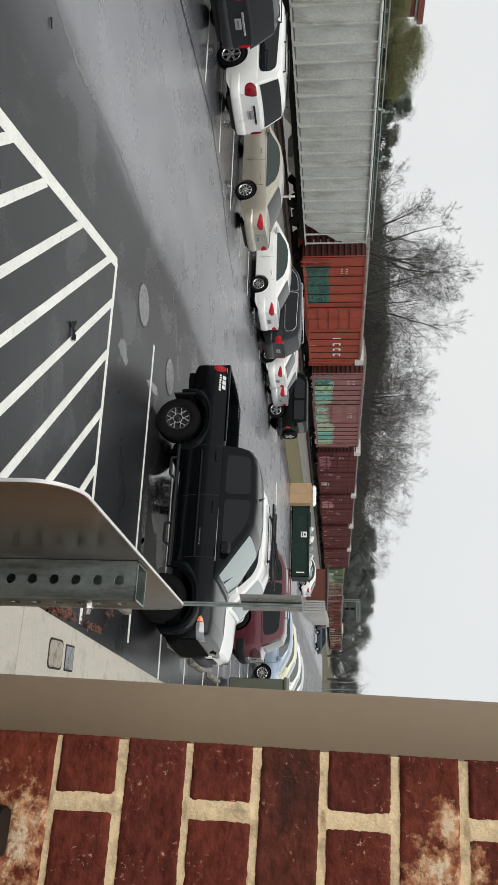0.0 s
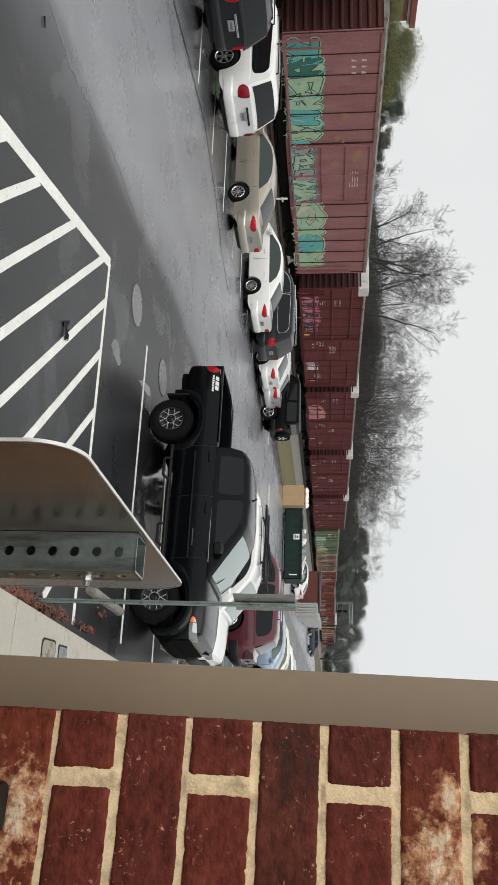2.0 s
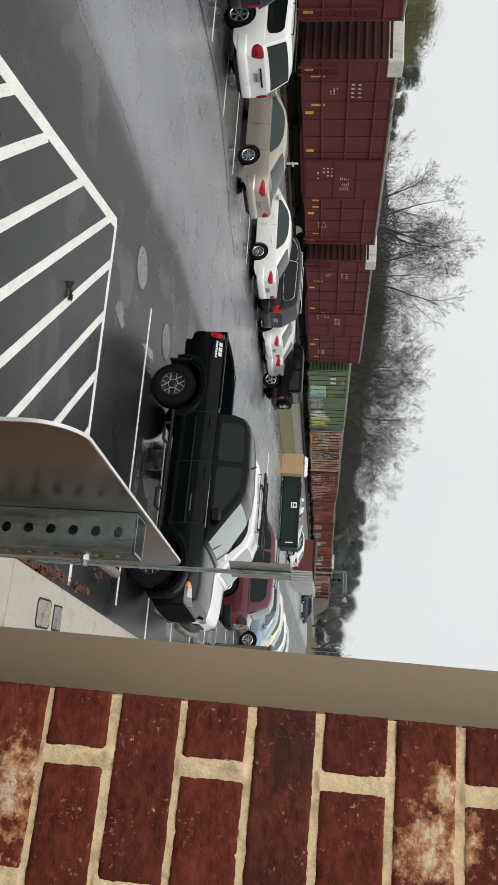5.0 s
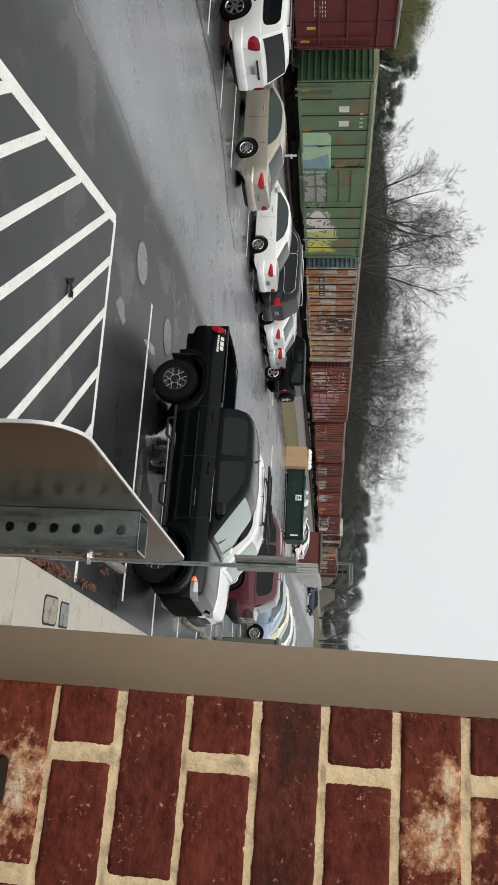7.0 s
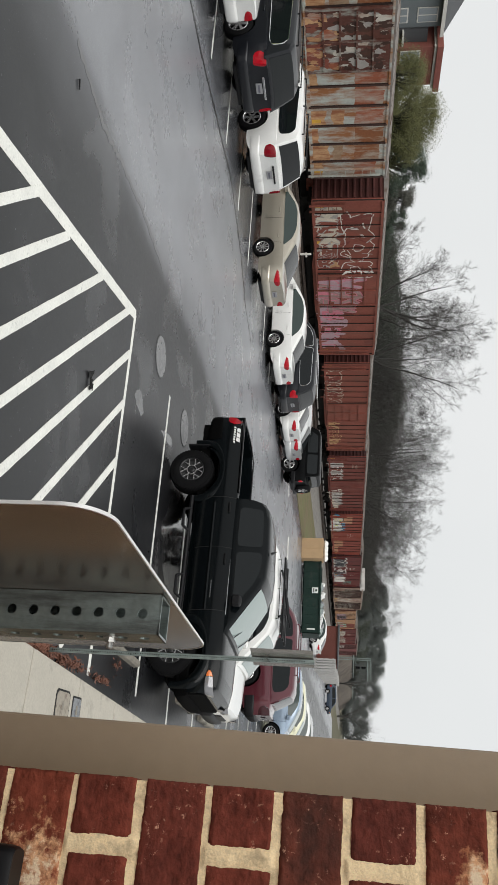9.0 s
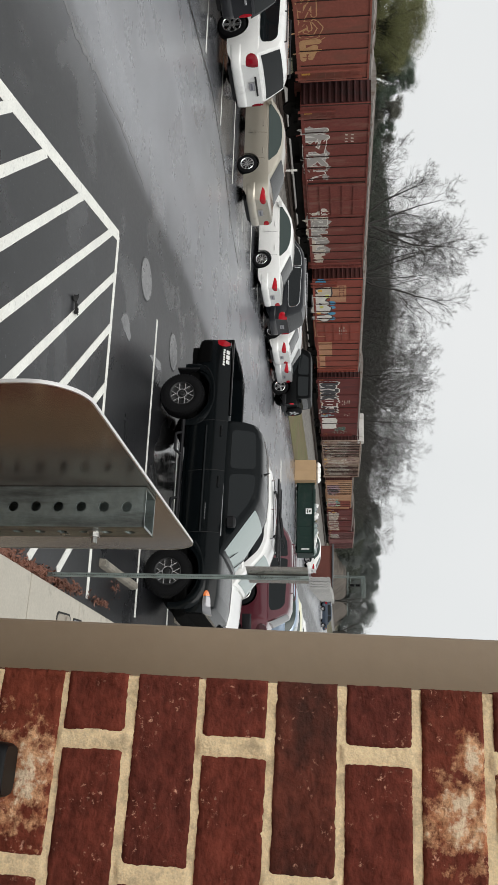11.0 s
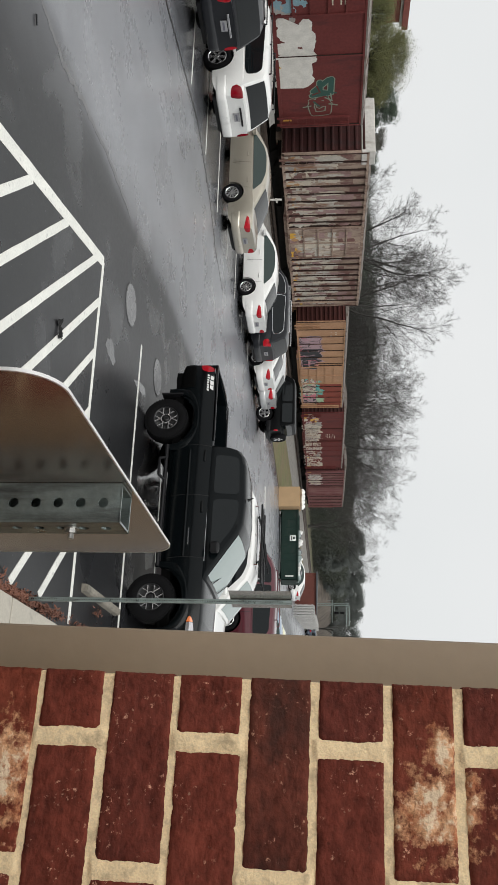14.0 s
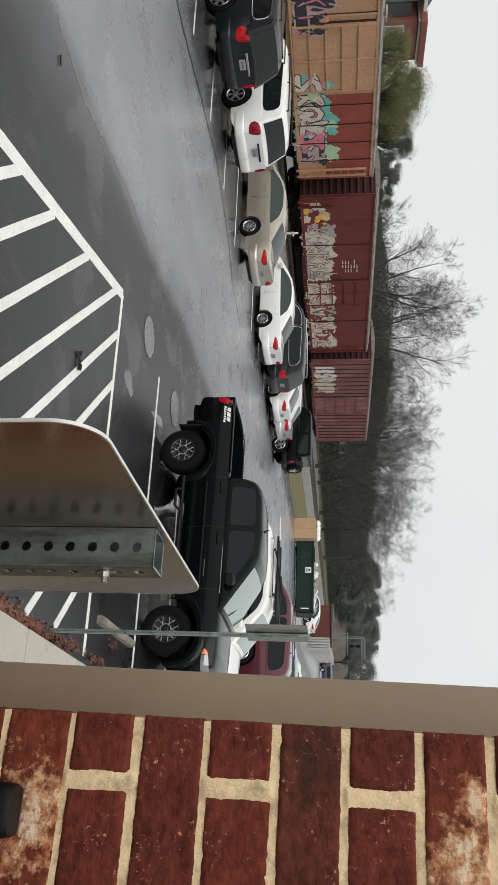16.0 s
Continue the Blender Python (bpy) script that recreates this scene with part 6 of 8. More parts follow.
    part("underframe", Geo().box(-W + 0.8, 0.7, zs - 0.62, -0.8, L - 0.7, zs - 0.03).box(-W + 0.5, 4.6, zs - 0.5, -0.4, L * 0.55, zs - 0.03).box(-W + 0.2, 0.4, zs - 0.2, -0.2, L - 0.4, zs - 0.03), BOGIE, t, "black steel underframe")
    bogie(t, 1.9)
    bogie(t, L - 1.9)
    TRAIN.append((t, y0))
    return t


def rust(name, color, dirt, amt, **k):
    o = dict(rough=0.75, spec=0.18, var=0.22, scale=0.9, fine=9, stain=dirt, stain_amt=amt, stain_scale=1.6, bump=0.15, bump_scale=6, stretch=(1.0, 1.0, 0.28))
    o.update(k)
    return mat(name, color, **o)


ROOF_RUST = rust("weathered_roof_steel", (0.2, 0.18, 0.165), (0.11, 0.07, 0.05), 0.4)
CAP_WHITE = rust("chalky_white_panel", (0.55, 0.53, 0.5), (0.3, 0.26, 0.22), 0.2)
# dark brown painted as shade on post sides, also on door edge strips
EDGE_SHADE = rust("edge_shade_brown", (0.032, 0.02, 0.017), (0.06, 0.028, 0.018), 0.4)
C_RED = rust("orange_red_wagon_paint", (0.31, 0.0633, 0.0403), (0.184, 0.0517, 0.0345), 0.3)
C_PINK = rust("faded_pink_red_paint", (0.26, 0.115, 0.118), (0.29, 0.15, 0.14), 0.5)
C_MAROON = rust("dark_maroon_paint", (0.111, 0.0273, 0.0286), (0.078, 0.0234, 0.0234), 0.3)
C_GREEN = rust("faded_green_paint", (0.12, 0.175, 0.105), (0.196, 0.161, 0.103), 0.22)
C_RUSTY = rust("rusting_cream_paint", (0.30, 0.21, 0.14), (0.2, 0.075, 0.03), 0.55, stain_scale=1.8)
C_BROWN = rust("red_brown_paint", (0.206, 0.0649, 0.0472), (0.153, 0.0649, 0.0472), 0.4)
C_BROWN2 = rust("dull_red_brown_paint", (0.152, 0.0427, 0.0342), (0.183, 0.0854, 0.0671), 0.35)
C_OX = rust("oxide_red_paint", (0.23, 0.0575, 0.0414), (0.172, 0.0575, 0.0403), 0.35)
C_DEEP = rust("deep_maroon_paint", (0.125, 0.03, 0.0275), (0.075, 0.025, 0.025), 0.3)
C_SIDING = rust("bleached_peeling_paint", (0.33, 0.25, 0.2), (0.13, 0.065, 0.055), 0.5, stain_scale=2.4)
C_TAN = rust("peach_tan_paint", (0.403, 0.235, 0.14), (0.314, 0.179, 0.106), 0.3)
C_PLUM = rust("faded_plum_paint", (0.172, 0.069, 0.069), (0.23, 0.127, 0.115), 0.4)
C_HOPPER = rust("pale_grey_hopper_paint", (0.44, 0.45, 0.425), (0.31, 0.31, 0.28), 0.35)
END_DARK = rust("dark_end_steel", (0.045, 0.016, 0.015), (0.03, 0.02, 0.02), 0.4)
END_GREEN = rust("dark_green_end_steel", (0.04, 0.08, 0.04), (0.03, 0.03, 0.02), 0.4)
END_BLUE = rust("blue_grey_end_steel", (0.09, 0.13, 0.15), (0.05, 0.04, 0.03), 0.4)
END_BROWN = rust("brown_end_steel", (0.06, 0.02, 0.017), (0.05, 0.02, 0.02), 0.3)


def ink(name, c):
    return mat("spray_" + name, c, 0.6, var=0.2, scale=3, fine=20)


C_SALMON = rust("salmon_touch_up_paint", (0.4, 0.21, 0.125), (0.33, 0.15, 0.085), 0.3)
RIB_RUST = rust("rusted_post_steel", (0.055, 0.03, 0.024), (0.09, 0.04, 0.026), 0.4)
STREAK_RUST = rust("orange_rust", (0.22, 0.085, 0.038), (0.36, 0.31, 0.25), 0.45, stain_scale=2.6)
STREAK_PALE = rust("bare_pale_undercoat", (0.46, 0.43, 0.38), (0.25, 0.13, 0.08), 0.4)
STREAK_MAUVE = rust("chalky_mauve_paint", (0.3, 0.2, 0.19), (0.18, 0.1, 0.09), 0.4)
I_TEAL, I_TURQ, I_MINT, I_WHITE, I_BLACK = ink("teal", (0.02, 0.12, 0.09)), ink("turquoise", (0.10, 0.36, 0.34)), ink("mint", (0.32, 0.46, 0.30)), ink("white", (0.6, 0.58, 0.54)), ink("black", (0.015, 0.015, 0.02))
I_PINK, I_YEL, I_LIME, I_LILAC, I_CREAM = ink("pink", (0.5, 0.14, 0.19)), ink("yellow", (0.6, 0.34, 0.04)), ink("lime", (0.42, 0.46, 0.16)), ink("lilac", (0.36, 0.24, 0.27)), ink("cream", (0.5, 0.44, 0.36))
I_TEALD, I_LEMON, I_BLUE, I_SAGE, I_RUSTY = ink("deep_teal", (0.01, 0.06, 0.045)), ink("lemon", (0.5, 0.5, 0.1)), ink("blue", (0.05, 0.25, 0.42)), ink("sage", (0.16, 0.2, 0.15)), ink("ochre_rust", (0.26, 0.13, 0.075))
I_SALMON, I_SKY, I_GREY, I_OCHRE = ink("salmon", (0.48, 0.2, 0.16)), ink("sky", (0.17, 0.28, 0.33)), ink("grey", (0.3, 0.28, 0.26)), ink("ochre", (0.4, 0.22, 0.1))


def hopper(y0, y1, zs, ze):
    """A covered hopper with ribbed curved sides, roof walk and sloping ends."""
    L = y1 - y0
    t = thing("hopper_car", "pale grey covered hopper car with vertical ribs", "rail car", pose(XT, y0, ZR), group="cars of the goods train")
    zs, ze = zs - ZR, ze - ZR
    W = 3.0
    t["door"] = (-9.0, -8.0, 0.0)
    prof = [(-0.5, zs - 0.35), (-0.08, zs), (0.02, zs + 0.6), (0.05, (zs + ze) / 2), (0.04, ze - 0.3), (0.0, ze - 0.04), (-0.55, ze + 0.06), (-W / 2, ze + 0.12)]
    prof += [(-W - x, z) for x, z in reversed(prof[:-1])]

    def at(y):
        f = max(0.0, (1.9 - y) / 1.9, (y - L + 1.9) / 1.9)
        return [(x, y, max(z, zs - 0.35 + f * (ze - zs) * 0.72) if z < ze - 0.2 else z) for x, z in prof]

    def bay(y):
        """The sheet bellies inwards between the ribs."""
        f = ((y - 0.3) / ((L - 0.6) / 20)) % 1.0
        k = 0.06 * math.sin(math.pi * f) ** 0.7
        return [(x - k if x > -0.6 else x + k if x < -W + 0.6 else x, b, z) for x, b, z in at(y)]

    part("body", Geo().loft([bay(y) for y in np.linspace(0.3, L - 0.3, 161)]), C_HOPPER, t, "", 40)
    rb = Geo()
    for k in range(21):
        y = 0.3 + (L - 0.6) * k / 20
        z0 = zs - 0.1 + max(0.0, (1.9 - y) / 1.9, (y - L + 1.9) / 1.9) * (ze - zs) * 0.72
        if z0 < ze - 0.5:
            rb.prism([(y - 0.035, z0), (y + 0.035, z0), (y + 0.035, ze - 0.06), (y - 0.035, ze - 0.06)], lambda u, v, d: (d, u, v), -0.1, 0.1)
    part("side_ribs", rb, C_HOPPER, t)
    fr = Geo().box(-0.1, 0, ze - 0.09, 0.1, L, ze - 0.03).box(-0.1, 0, zs - 0.12, 0.1, L, zs - 0.06).box(-W - 0.1, 0, ze - 0.22, -W + 0.02, L, ze - 0.06)
    part("underframe", Geo().box(-W + 0.3, 0, zs - 0.4, -0.3, L, zs - 0.13), BOGIE, t, "black steel underframe")
    for y in (0.05, 1.0, L - 1.0, L - 0.12):
        fr.tube((0.04, y, zs - 0.1), (0.04, y, ze - 0.1), 0.05, None, 6)
    part("frame", fr, C_HOPPER, t)
    rw = Geo()
    for x in (-0.05, -2.95):
        rw.tube((x, 0.1, ze + 0.26), (x, L - 0.1, ze + 0.26), 0.025, None, 5)
    for k in range(12):
        y = 0.3 + (L - 0.6) * k / 11
        for x in (-0.05, -2.95):
            rw.tube((x, y, ze - 0.02), (x, y, ze + 0.26), 0.02, None, 5)
    rw.box(-1.9, 0.1, ze + 0.15, -1.1, L - 0.1, ze + 0.19)
    part("roof_walk", rw, GALV, t, "galvanized roof walk and hand rails")
    ld = Geo()
    for k in range(9):
        z = zs + 0.38 * k
        ld.tube((0.12, L - 0.6, z), (0.12, L - 0.15, z), 0.016, None, 5).tube((0.12, 0.15, z), (0.12, 0.6, z), 0.016, None, 5)
    part("ladder", ld, C_HOPPER, t)
    for k in range(3):
        y = L * (0.3 + 0.2 * k)
        part("discharge_hopper", Geo().loft([[(-2.4, y - 1.2, zs - 0.1), (-0.5, y - 1.2, zs - 0.1), (-0.5, y + 1.2, zs - 0.1), (-2.4, y + 1.2, zs - 0.1)],
                                             [(-2.0, y - 0.5, zs - 0.75), (-0.9, y - 0.5, zs - 0.75), (-0.9, y + 0.5, zs - 0.75), (-2.0, y + 0.5, zs - 0.75)]]), C_HOPPER, t)
    bogie(t, 1.9)
    bogie(t, L - 1.9)
    marks(t, L - 2.6, zs + 0.5, 2, 3, 0.1, 0.14, off=0.11)
    TRAIN.append((t, y0))


hopper(20.3, 39.44, 1.6, 4.85)
c = boxcar(40.85, 55.87, 1.3, 4.88, C_RED, "orange-red box car with teal graffiti", 1, roof=ROOF_RUST, end_mat=END_BROWN, cap=1)
wash(c, 0.5, 5.4, 0.7, 2.15, [I_TEAL, I_TEAL, I_TEALD], 3, 70, 0.5)
piece(c, 0.7, 5.2, 0.8, 2.05, [I_TEALD, I_TEAL], I_BLACK, None, 4, 5, 0.07)
marks(c, 1.9, 3.2, 2, 4, 0.16, 0.16)
for i_, w_ in enumerate((0.36, 0.4, 0.36, 0.4)):
    part("bold_mark", Geo().box(0.0, 10.5 + 0.85 * i_, 2.3, 0.005, 10.5 + 0.85 * i_ + w_, 2.42).box(0.0, 10.5 + 0.85 * i_, 2.72, 0.005, 10.5 + 0.85 * i_ + w_, 2.84).box(0.0, 10.5 + 0.85 * i_, 2.42, 0.005, 10.61 + 0.85 * i_, 2.72), WHITE_INK, c, "bold white painted mark")
c = boxcar(57.59, 75.29, 1.4, 5.25, C_PINK, "faded pinkish red box car with turquoise and mint graffiti", 2, ribs=16, end_mat=END_BROWN, door=(0.36, 0.605), door_belts=(2.2, 3.3, 4.4))
wash(c, 0.5, 6.0, 0.72, 2.2, [I_TURQ, I_TEAL, I_MINT], 7, 60, 0.4)
piece(c, 0.4, 6.1, 0.75, 2.3, [I_TURQ, I_MINT, I_TEAL], I_TEALD, I_MINT, 8, 6)
wash(c, 6.3, 10.7, 0.72, 1.95, [I_MINT, I_SKY, I_LILAC, I_TURQ], 9, 50, 0.35)
piece(c, 6.3, 10.7, 0.8, 2.0, [I_MINT, I_SKY, I_GREY], I_BLACK, I_TURQ, 9, 5, 0.1)
wash(c, 10.9, 16.7, 0.7, 2.05, [I_MINT, I_MINT, I_LIME], 12, 80, 0.4)
piece(c, 10.8, 16.8, 0.75, 2.3, [I_MINT, I_MINT, I_TURQ], I_TEAL, I_CREAM, 10, 4, 0.17)
wash(c, 0.6, 16.0, 2.6, 4.0, [C_PINK, I_RUSTY], 13, 12, 0.5)
marks(c, 9.5, 3.9, 4, 3, 0.28, 0.07)
marks(c, 2.2, 4.0, 2, 3, 0.22, 0.24)
for (a_, b_, sd_, gr_) in ((77.22, 92.57, 3, 1), (94.0, 108.43, 4, 2), (110.57, 125.15, 5, 0), (127.16, 143.42, 6, 0)):
    c = boxcar(a_, b_, 1.4, 5.3, C_MAROON, "dark maroon box car with white stencilled marks", sd_, ribs=12, end_mat=END_DARK, door=(0.45, 0.68), cap=-1, corr=0.035, belts=(1.62, 2.73, 3.92), door_belts=(2.27, 3.39))
    L_ = b_ - a_
    if gr_ == 1:
        c["label"] = "dark maroon box car with pink graffiti"
        piece(c, 1.0, 5.7, 0.75, 2.0, [I_PINK, I_BLACK, I_PINK], I_BLACK, I_PINK, 21, 7, 0.09)
        piece(c, 10.8, 12.2, 0.9, 1.8, [I_WHITE, I_LILAC], I_BLACK, None, 22, 2)
    if gr_ == 2:
        c["label"] = "dark maroon box car with salmon pink graffiti"
        wash(c, 3.0, 6.0, 0.8, 2.3, [I_SALMON, I_PINK], 23, 24, 0.4)
        piece(c, 3.0, 6.0, 0.75, 2.4, [I_SALMON, I_PINK], I_TEAL, None, 23, 3, 0.1)
    marks(c, 2.2, 3.3, 2, 4, 0.17, 0.17)
    marks(c, 2.0, 2.3, 3, 3, 0.1, 0.08)
    marks(c, 9.1, 3.0, 5, 3, 0.26, 0.06)
    marks(c, L_ - 1.7, 1.9, 5, 4, 0.14, 0.06)
    marks(c, 7.9, 2.2, 3, 3, 0.2, 0.12)
    marks(c, 8.6, 1.5, 1, 3, 0.3, 0.1)
    for y_ in (0.8, 2.6, 7.5, 10.7, L_ - 4.5, L_ - 1.2):
        part("yellow_panel", Geo().box(0.0, y_, 1.15, 0.006, y_ + 0.14, 1.75 if y_ < 3 else 1.5), I_YEL, c, "small yellow reflective strip")
c = boxcar(145.35, 160.7, 1.35, 4.6, C_GREEN, "faded green box car with graffiti", 7, ribs=14, end_mat=END_GREEN, roof=rust("green_roof", (0.2, 0.22, 0.15), (0.2, 0.13, 0.08), 0.4))
sp_ = Spray(c)
sp_.poly(I_MINT, [(3.4, 0.7), (6.5, 0.7), (6.5, 1.95), (6.2, 2.15), (3.7, 2.15), (3.4, 1.95)])
sp_.poly(I_SKY, [(3.5, 0.72), (6.45, 0.72), (6.45, 1.9), (6.15, 2.08), (3.75, 2.08), (3.5, 1.9)])
sp_.poly(I_BLACK, [(4.9, 1.4), (5.6, 1.4), (5.6, 2.0), (4.9, 2.0)])
sp_.poly(I_BLACK, [(4.2, 1.5), (4.5, 1.5), (4.5, 1.85), (4.2, 1.85)])
sp_.done()
wash(c, 3.7, 6.3, 0.75, 1.4, [I_GREY, I_SKY], 36, 14, 0.3, 0.0045)
wash(c, 6.6, 10.0, 0.75, 1.9, [I_GREY, I_SKY, C_GREEN], 33, 34, 0.35)
piece(c, 6.6, 10.0, 0.8, 1.9, [I_SKY, I_GREY, C_GREEN], I_GREY, None, 33, 4, 0.08)
wash(c, 10.4, 12.3, 0.75, 2.2, [I_GREY, I_WHITE], 35, 30, 0.35)
piece(c, 10.4, 12.4, 0.75, 2.3, [I_WHITE, I_GREY], I_BLACK, I_GREY, 34, 2, 0.16)
wash(c, 12.3, 14.6, 0.75, 2.2, [I_LIME, I_LEMON], 38, 36, 0.35)
piece(c, 12.3, 14.7, 0.75, 2.4, [I_LEMON, I_LIME], I_BLACK, I_LIME, 39, 2, 0.15)
GREEN_RUST = rust("rust_stained_green", (0.19, 0.13, 0.075), (0.12, 0.17, 0.1), 0.5, stain_scale=2.6)
bays(c, 0.1, 15.2, 2.3, 3.8, 14, [GREEN_RUST, C_GREEN], 37, 0.45, 3)
for y_ in (1.6, 2.6):
    part("white_panel", Geo().box(0.0, y_, 2.5, 0.005, y_ + 0.4, 2.95), I_WHITE, c, "pale painted square")
marks(c, 3.1, 3.6, 1, 4, 0.2, 0.2)
C_CHALK = rust("chalky_blue_grey_paint", (0.4, 0.42, 0.39), (0.27, 0.115, 0.05), 0.7, stain_scale=2.2)
PEACH = rust("peach_rust_bloom", (0.47, 0.28, 0.15), (0.26, 0.1, 0.05), 0.6, stain_scale=3.0)
RED_RUST = rust("red_rust_bloom", (0.28, 0.09, 0.05), (0.36, 0.3, 0.25), 0.6, stain_scale=2.4)
c = boxcar(162.22, 177.83, 1.35, 4.55, C_CHALK, "rust-streaked blue-grey box car with a dark painted door", 8, ribs=15, post_mat=RIB_RUST, end_mat=END_BLUE, door=(0.44, 0.62), door_mat=rust("dark_rust_door", (0.10, 0.04, 0.03), (0.3, 0.3, 0.27), 0.4, stain_scale=3))
for a_, b_, n_, sd_ in ((0.1, 6.85, 7, 42), (9.7, 15.5, 6, 43)):
    bays(c, a_, b_, 0.62, 1.55, n_, [PEACH, STREAK_RUST, PEACH], sd_, 0.95, 1)
    bays(c, a_, b_, 1.6, 2.5, n_, [C_CHALK, C_RUSTY, PEACH], sd_ + 20, 0.45, 1)
    bays(c, a_, b_, 2.5, 3.75, n_, [RED_RUST, RED_RUST, STREAK_RUST], sd_ + 40, 0.9, 1)
for i_ in range(3):
    y_ = 1.2 + 0.96 * i_
    pl_ = part("data_plate", Geo().box(0.0, y_, 1.45, 0.012, y_ + 0.66, 1.85), I_BLACK, c, "black plate with white figures")
    part("figures", Geo().box(0.012, y_ + 0.14, 1.54, 0.016, y_ + 0.22, 1.76).box(0.012, y_ + 0.4, 1.54, 0.016, y_ + 0.48, 1.76), I_WHITE, pl_, "white painted bars")
wash(c, 6.95, 9.6, 1.7, 3.7, [STREAK_PALE, I_GREY, RIB_RUST, RIB_RUST], 41, 70, 0.2, 0.0025, 0.8, 1.6)
wash(c, 6.95, 9.6, 0.7, 1.9, [RED_RUST, PEACH, C_BROWN], 44, 40, 0.25, 0.0025, 0.7, 1.6)
marks(c, 3.6, 2.6, 2, 4, 0.2, 0.2)
c = boxcar(179.34, 194.14, 1.3, 4.6, C_BROWN, "red-brown box car with white and pink graffiti", 9, ribs=16, end_mat=END_BROWN, corr=0.075)
wash(c, 0.5, 5.5, 0.7, 1.9, [I_CREAM, I_GREY, I_OCHRE, C_BROWN2], 52, 50, 0.4)
piece(c, 0.6, 5.4, 0.8, 1.9, [I_CREAM, C_BROWN], I_GREY, None, 59, 5, 0.1)
piece(c, 1.0, 6.2, 1.9, 3.6, [C_BROWN2, C_BROWN, I_GREY], I_WHITE, None, 51, 4, 0.12)
wash(c, 6.4, 13.8, 0.7, 2.0, [I_LILAC, C_BROWN2, I_PINK, STREAK_MAUVE], 57, 60, 0.4)
piece(c, 6.3, 9.9, 0.75, 3.3, [STREAK_MAUVE, C_BROWN, I_LILAC], I_PINK, None, 53, 4, 0.1)
piece(c, 9.8, 13.8, 0.75, 2.4, [C_BROWN2, I_LILAC, I_PINK], I_LILAC, None, 50, 5, 0.1)
bays(c, 0.2, 14.6, 0.7, 3.8, 16, [C_BROWN2, STREAK_MAUVE], 58, 0.25, 4)
c = boxcar(195.41, 210.36, 1.5, 4.45, C_BROWN, "red-brown box car with faint yellow graffiti", 10, ribs=18, end_mat=END_BROWN)
piece(c, 0.8, 5.8, 0.85, 2.1, [C_BROWN, C_BROWN2], I_CREAM, None, 54, 5, 0.1)
wash(c, 1.0, 5.6, 0.9, 1.8, [I_OCHRE], 55, 8, 0.25)
piece(c, 9.4, 13.8, 0.85, 1.9, [I_OCHRE, C_BROWN], I_OCHRE, None, 55, 4, 0.08)
c = boxcar(211.89, 226.36, 1.5, 4.6, C_BROWN2, "dull red box car with pale graffiti", 11, ribs=16, end_mat=END_DARK)
wash(c, 1.4, 5.4, 0.75, 2.0, [I_GREY, C_BROWN2], 56, 30, 0.4)
piece(c, 1.5, 5.4, 0.8, 2.1, [I_GREY, C_BROWN2], I_WHITE, None, 56, 4, 0.1)
wash(c, 8.0, 14.0, 0.75, 2.0, [I_GREY, I_CREAM, C_BROWN2], 58, 40, 0.45)
piece(c, 8.0, 12.5, 0.8, 2.0, [I_GREY, I_CREAM], I_WHITE, None, 57, 4, 0.1)
marks(c, 2.6, 3.2, 2, 4, 0.16, 0.16)
c = boxcar(227.93, 243.38, 1.5, 4.65, C_OX, "oxide red box car with bold white and black graffiti", 12, ribs=14, end_mat=END_BROWN)
sp_ = Spray(c, 0.003)
sp_.poly(C_SALMON, [(0.8, 1.9), (3.1, 1.9), (3.1, 2.95), (0.8, 2.95)])
for y_ in (0.95, 1.75):
    sp_.stroke(C_BROWN2, [(y_, 2.5), (y_ + 0.55, 2.5), (y_ + 0.55, 2.8), (y_, 2.8), (y_, 2.5)], 0.025)
for y_ in (3.2, 3.9, 4.8, 5.6):
    sp_.disc(I_BLUE, y_, 2.0, 0.25, 0.28, 7, y_)
sp_.disc(I_BLUE, 0.25, 1.35, 0.4, 0.35, 9)
sp_.poly(C_SALMON, [(9.3, 0.9), (12.2, 0.9), (12.2, 1.95), (9.3, 1.95)])
sp_.poly(C_SALMON, [(12.2, 0.75), (14.6, 0.75), (14.6, 1.4), (12.2, 1.4)])
sp_.poly(C_SALMON, [(6.0, 0.75), (8.4, 0.75), (8.4, 1.5), (6.0, 1.5)])
sp_.done("paint_patch", "salmon and blue paint patches")
piece(c, 0.9, 6.0, 0.75, 2.05, [I_WHITE, I_WHITE, I_CREAM], I_BLACK, I_BLACK, 61, 4, 0.17, (0, 1, 2, 7), False)
sp_ = Spray(c, 0.016)
for y_, z_ in ((1.25, 1.15), (2.0, 1.6), (3.6, 1.2), (4.5, 1.0)):
    sp_.poly(I_YEL if z_ < 1.18 else I_LEMON, [(y_, z_), (y_ + 0.35, z_), (y_ + 0.35, z_ + 0.25), (y_, z_ + 0.25)])
sp_.done()
marks(c, 8.0, 3.0, 4, 3, 0.28, 0.09)
c = boxcar(244.87, 260.72, 1.35, 4.85, C_DEEP, "dark maroon box car with a long band of white graffiti", 13, ribs=4, end_mat=END_DARK, door=(0.46, 0.62))
wash(c, 0.5, 9.0, 0.7, 1.3, [I_SKY, I_YEL, I_BLACK, C_DEEP], 63, 24, 0.25)
piece(c, 0.7, 8.7, 0.75, 2.35, [I_BLACK, C_DEEP, I_BLACK], I_WHITE, I_WHITE, 64, 9, 0.15, None, False)
wash(c, 8.9, 10.2, 0.75, 2.0, [I_GREY, C_BROWN2, I_SKY], 67, 10, 0.3)
piece(c, 10.2, 13.4, 0.75, 2.3, [I_WHITE], I_WHITE, I_WHITE, 65, 5, 0.16, None, False)
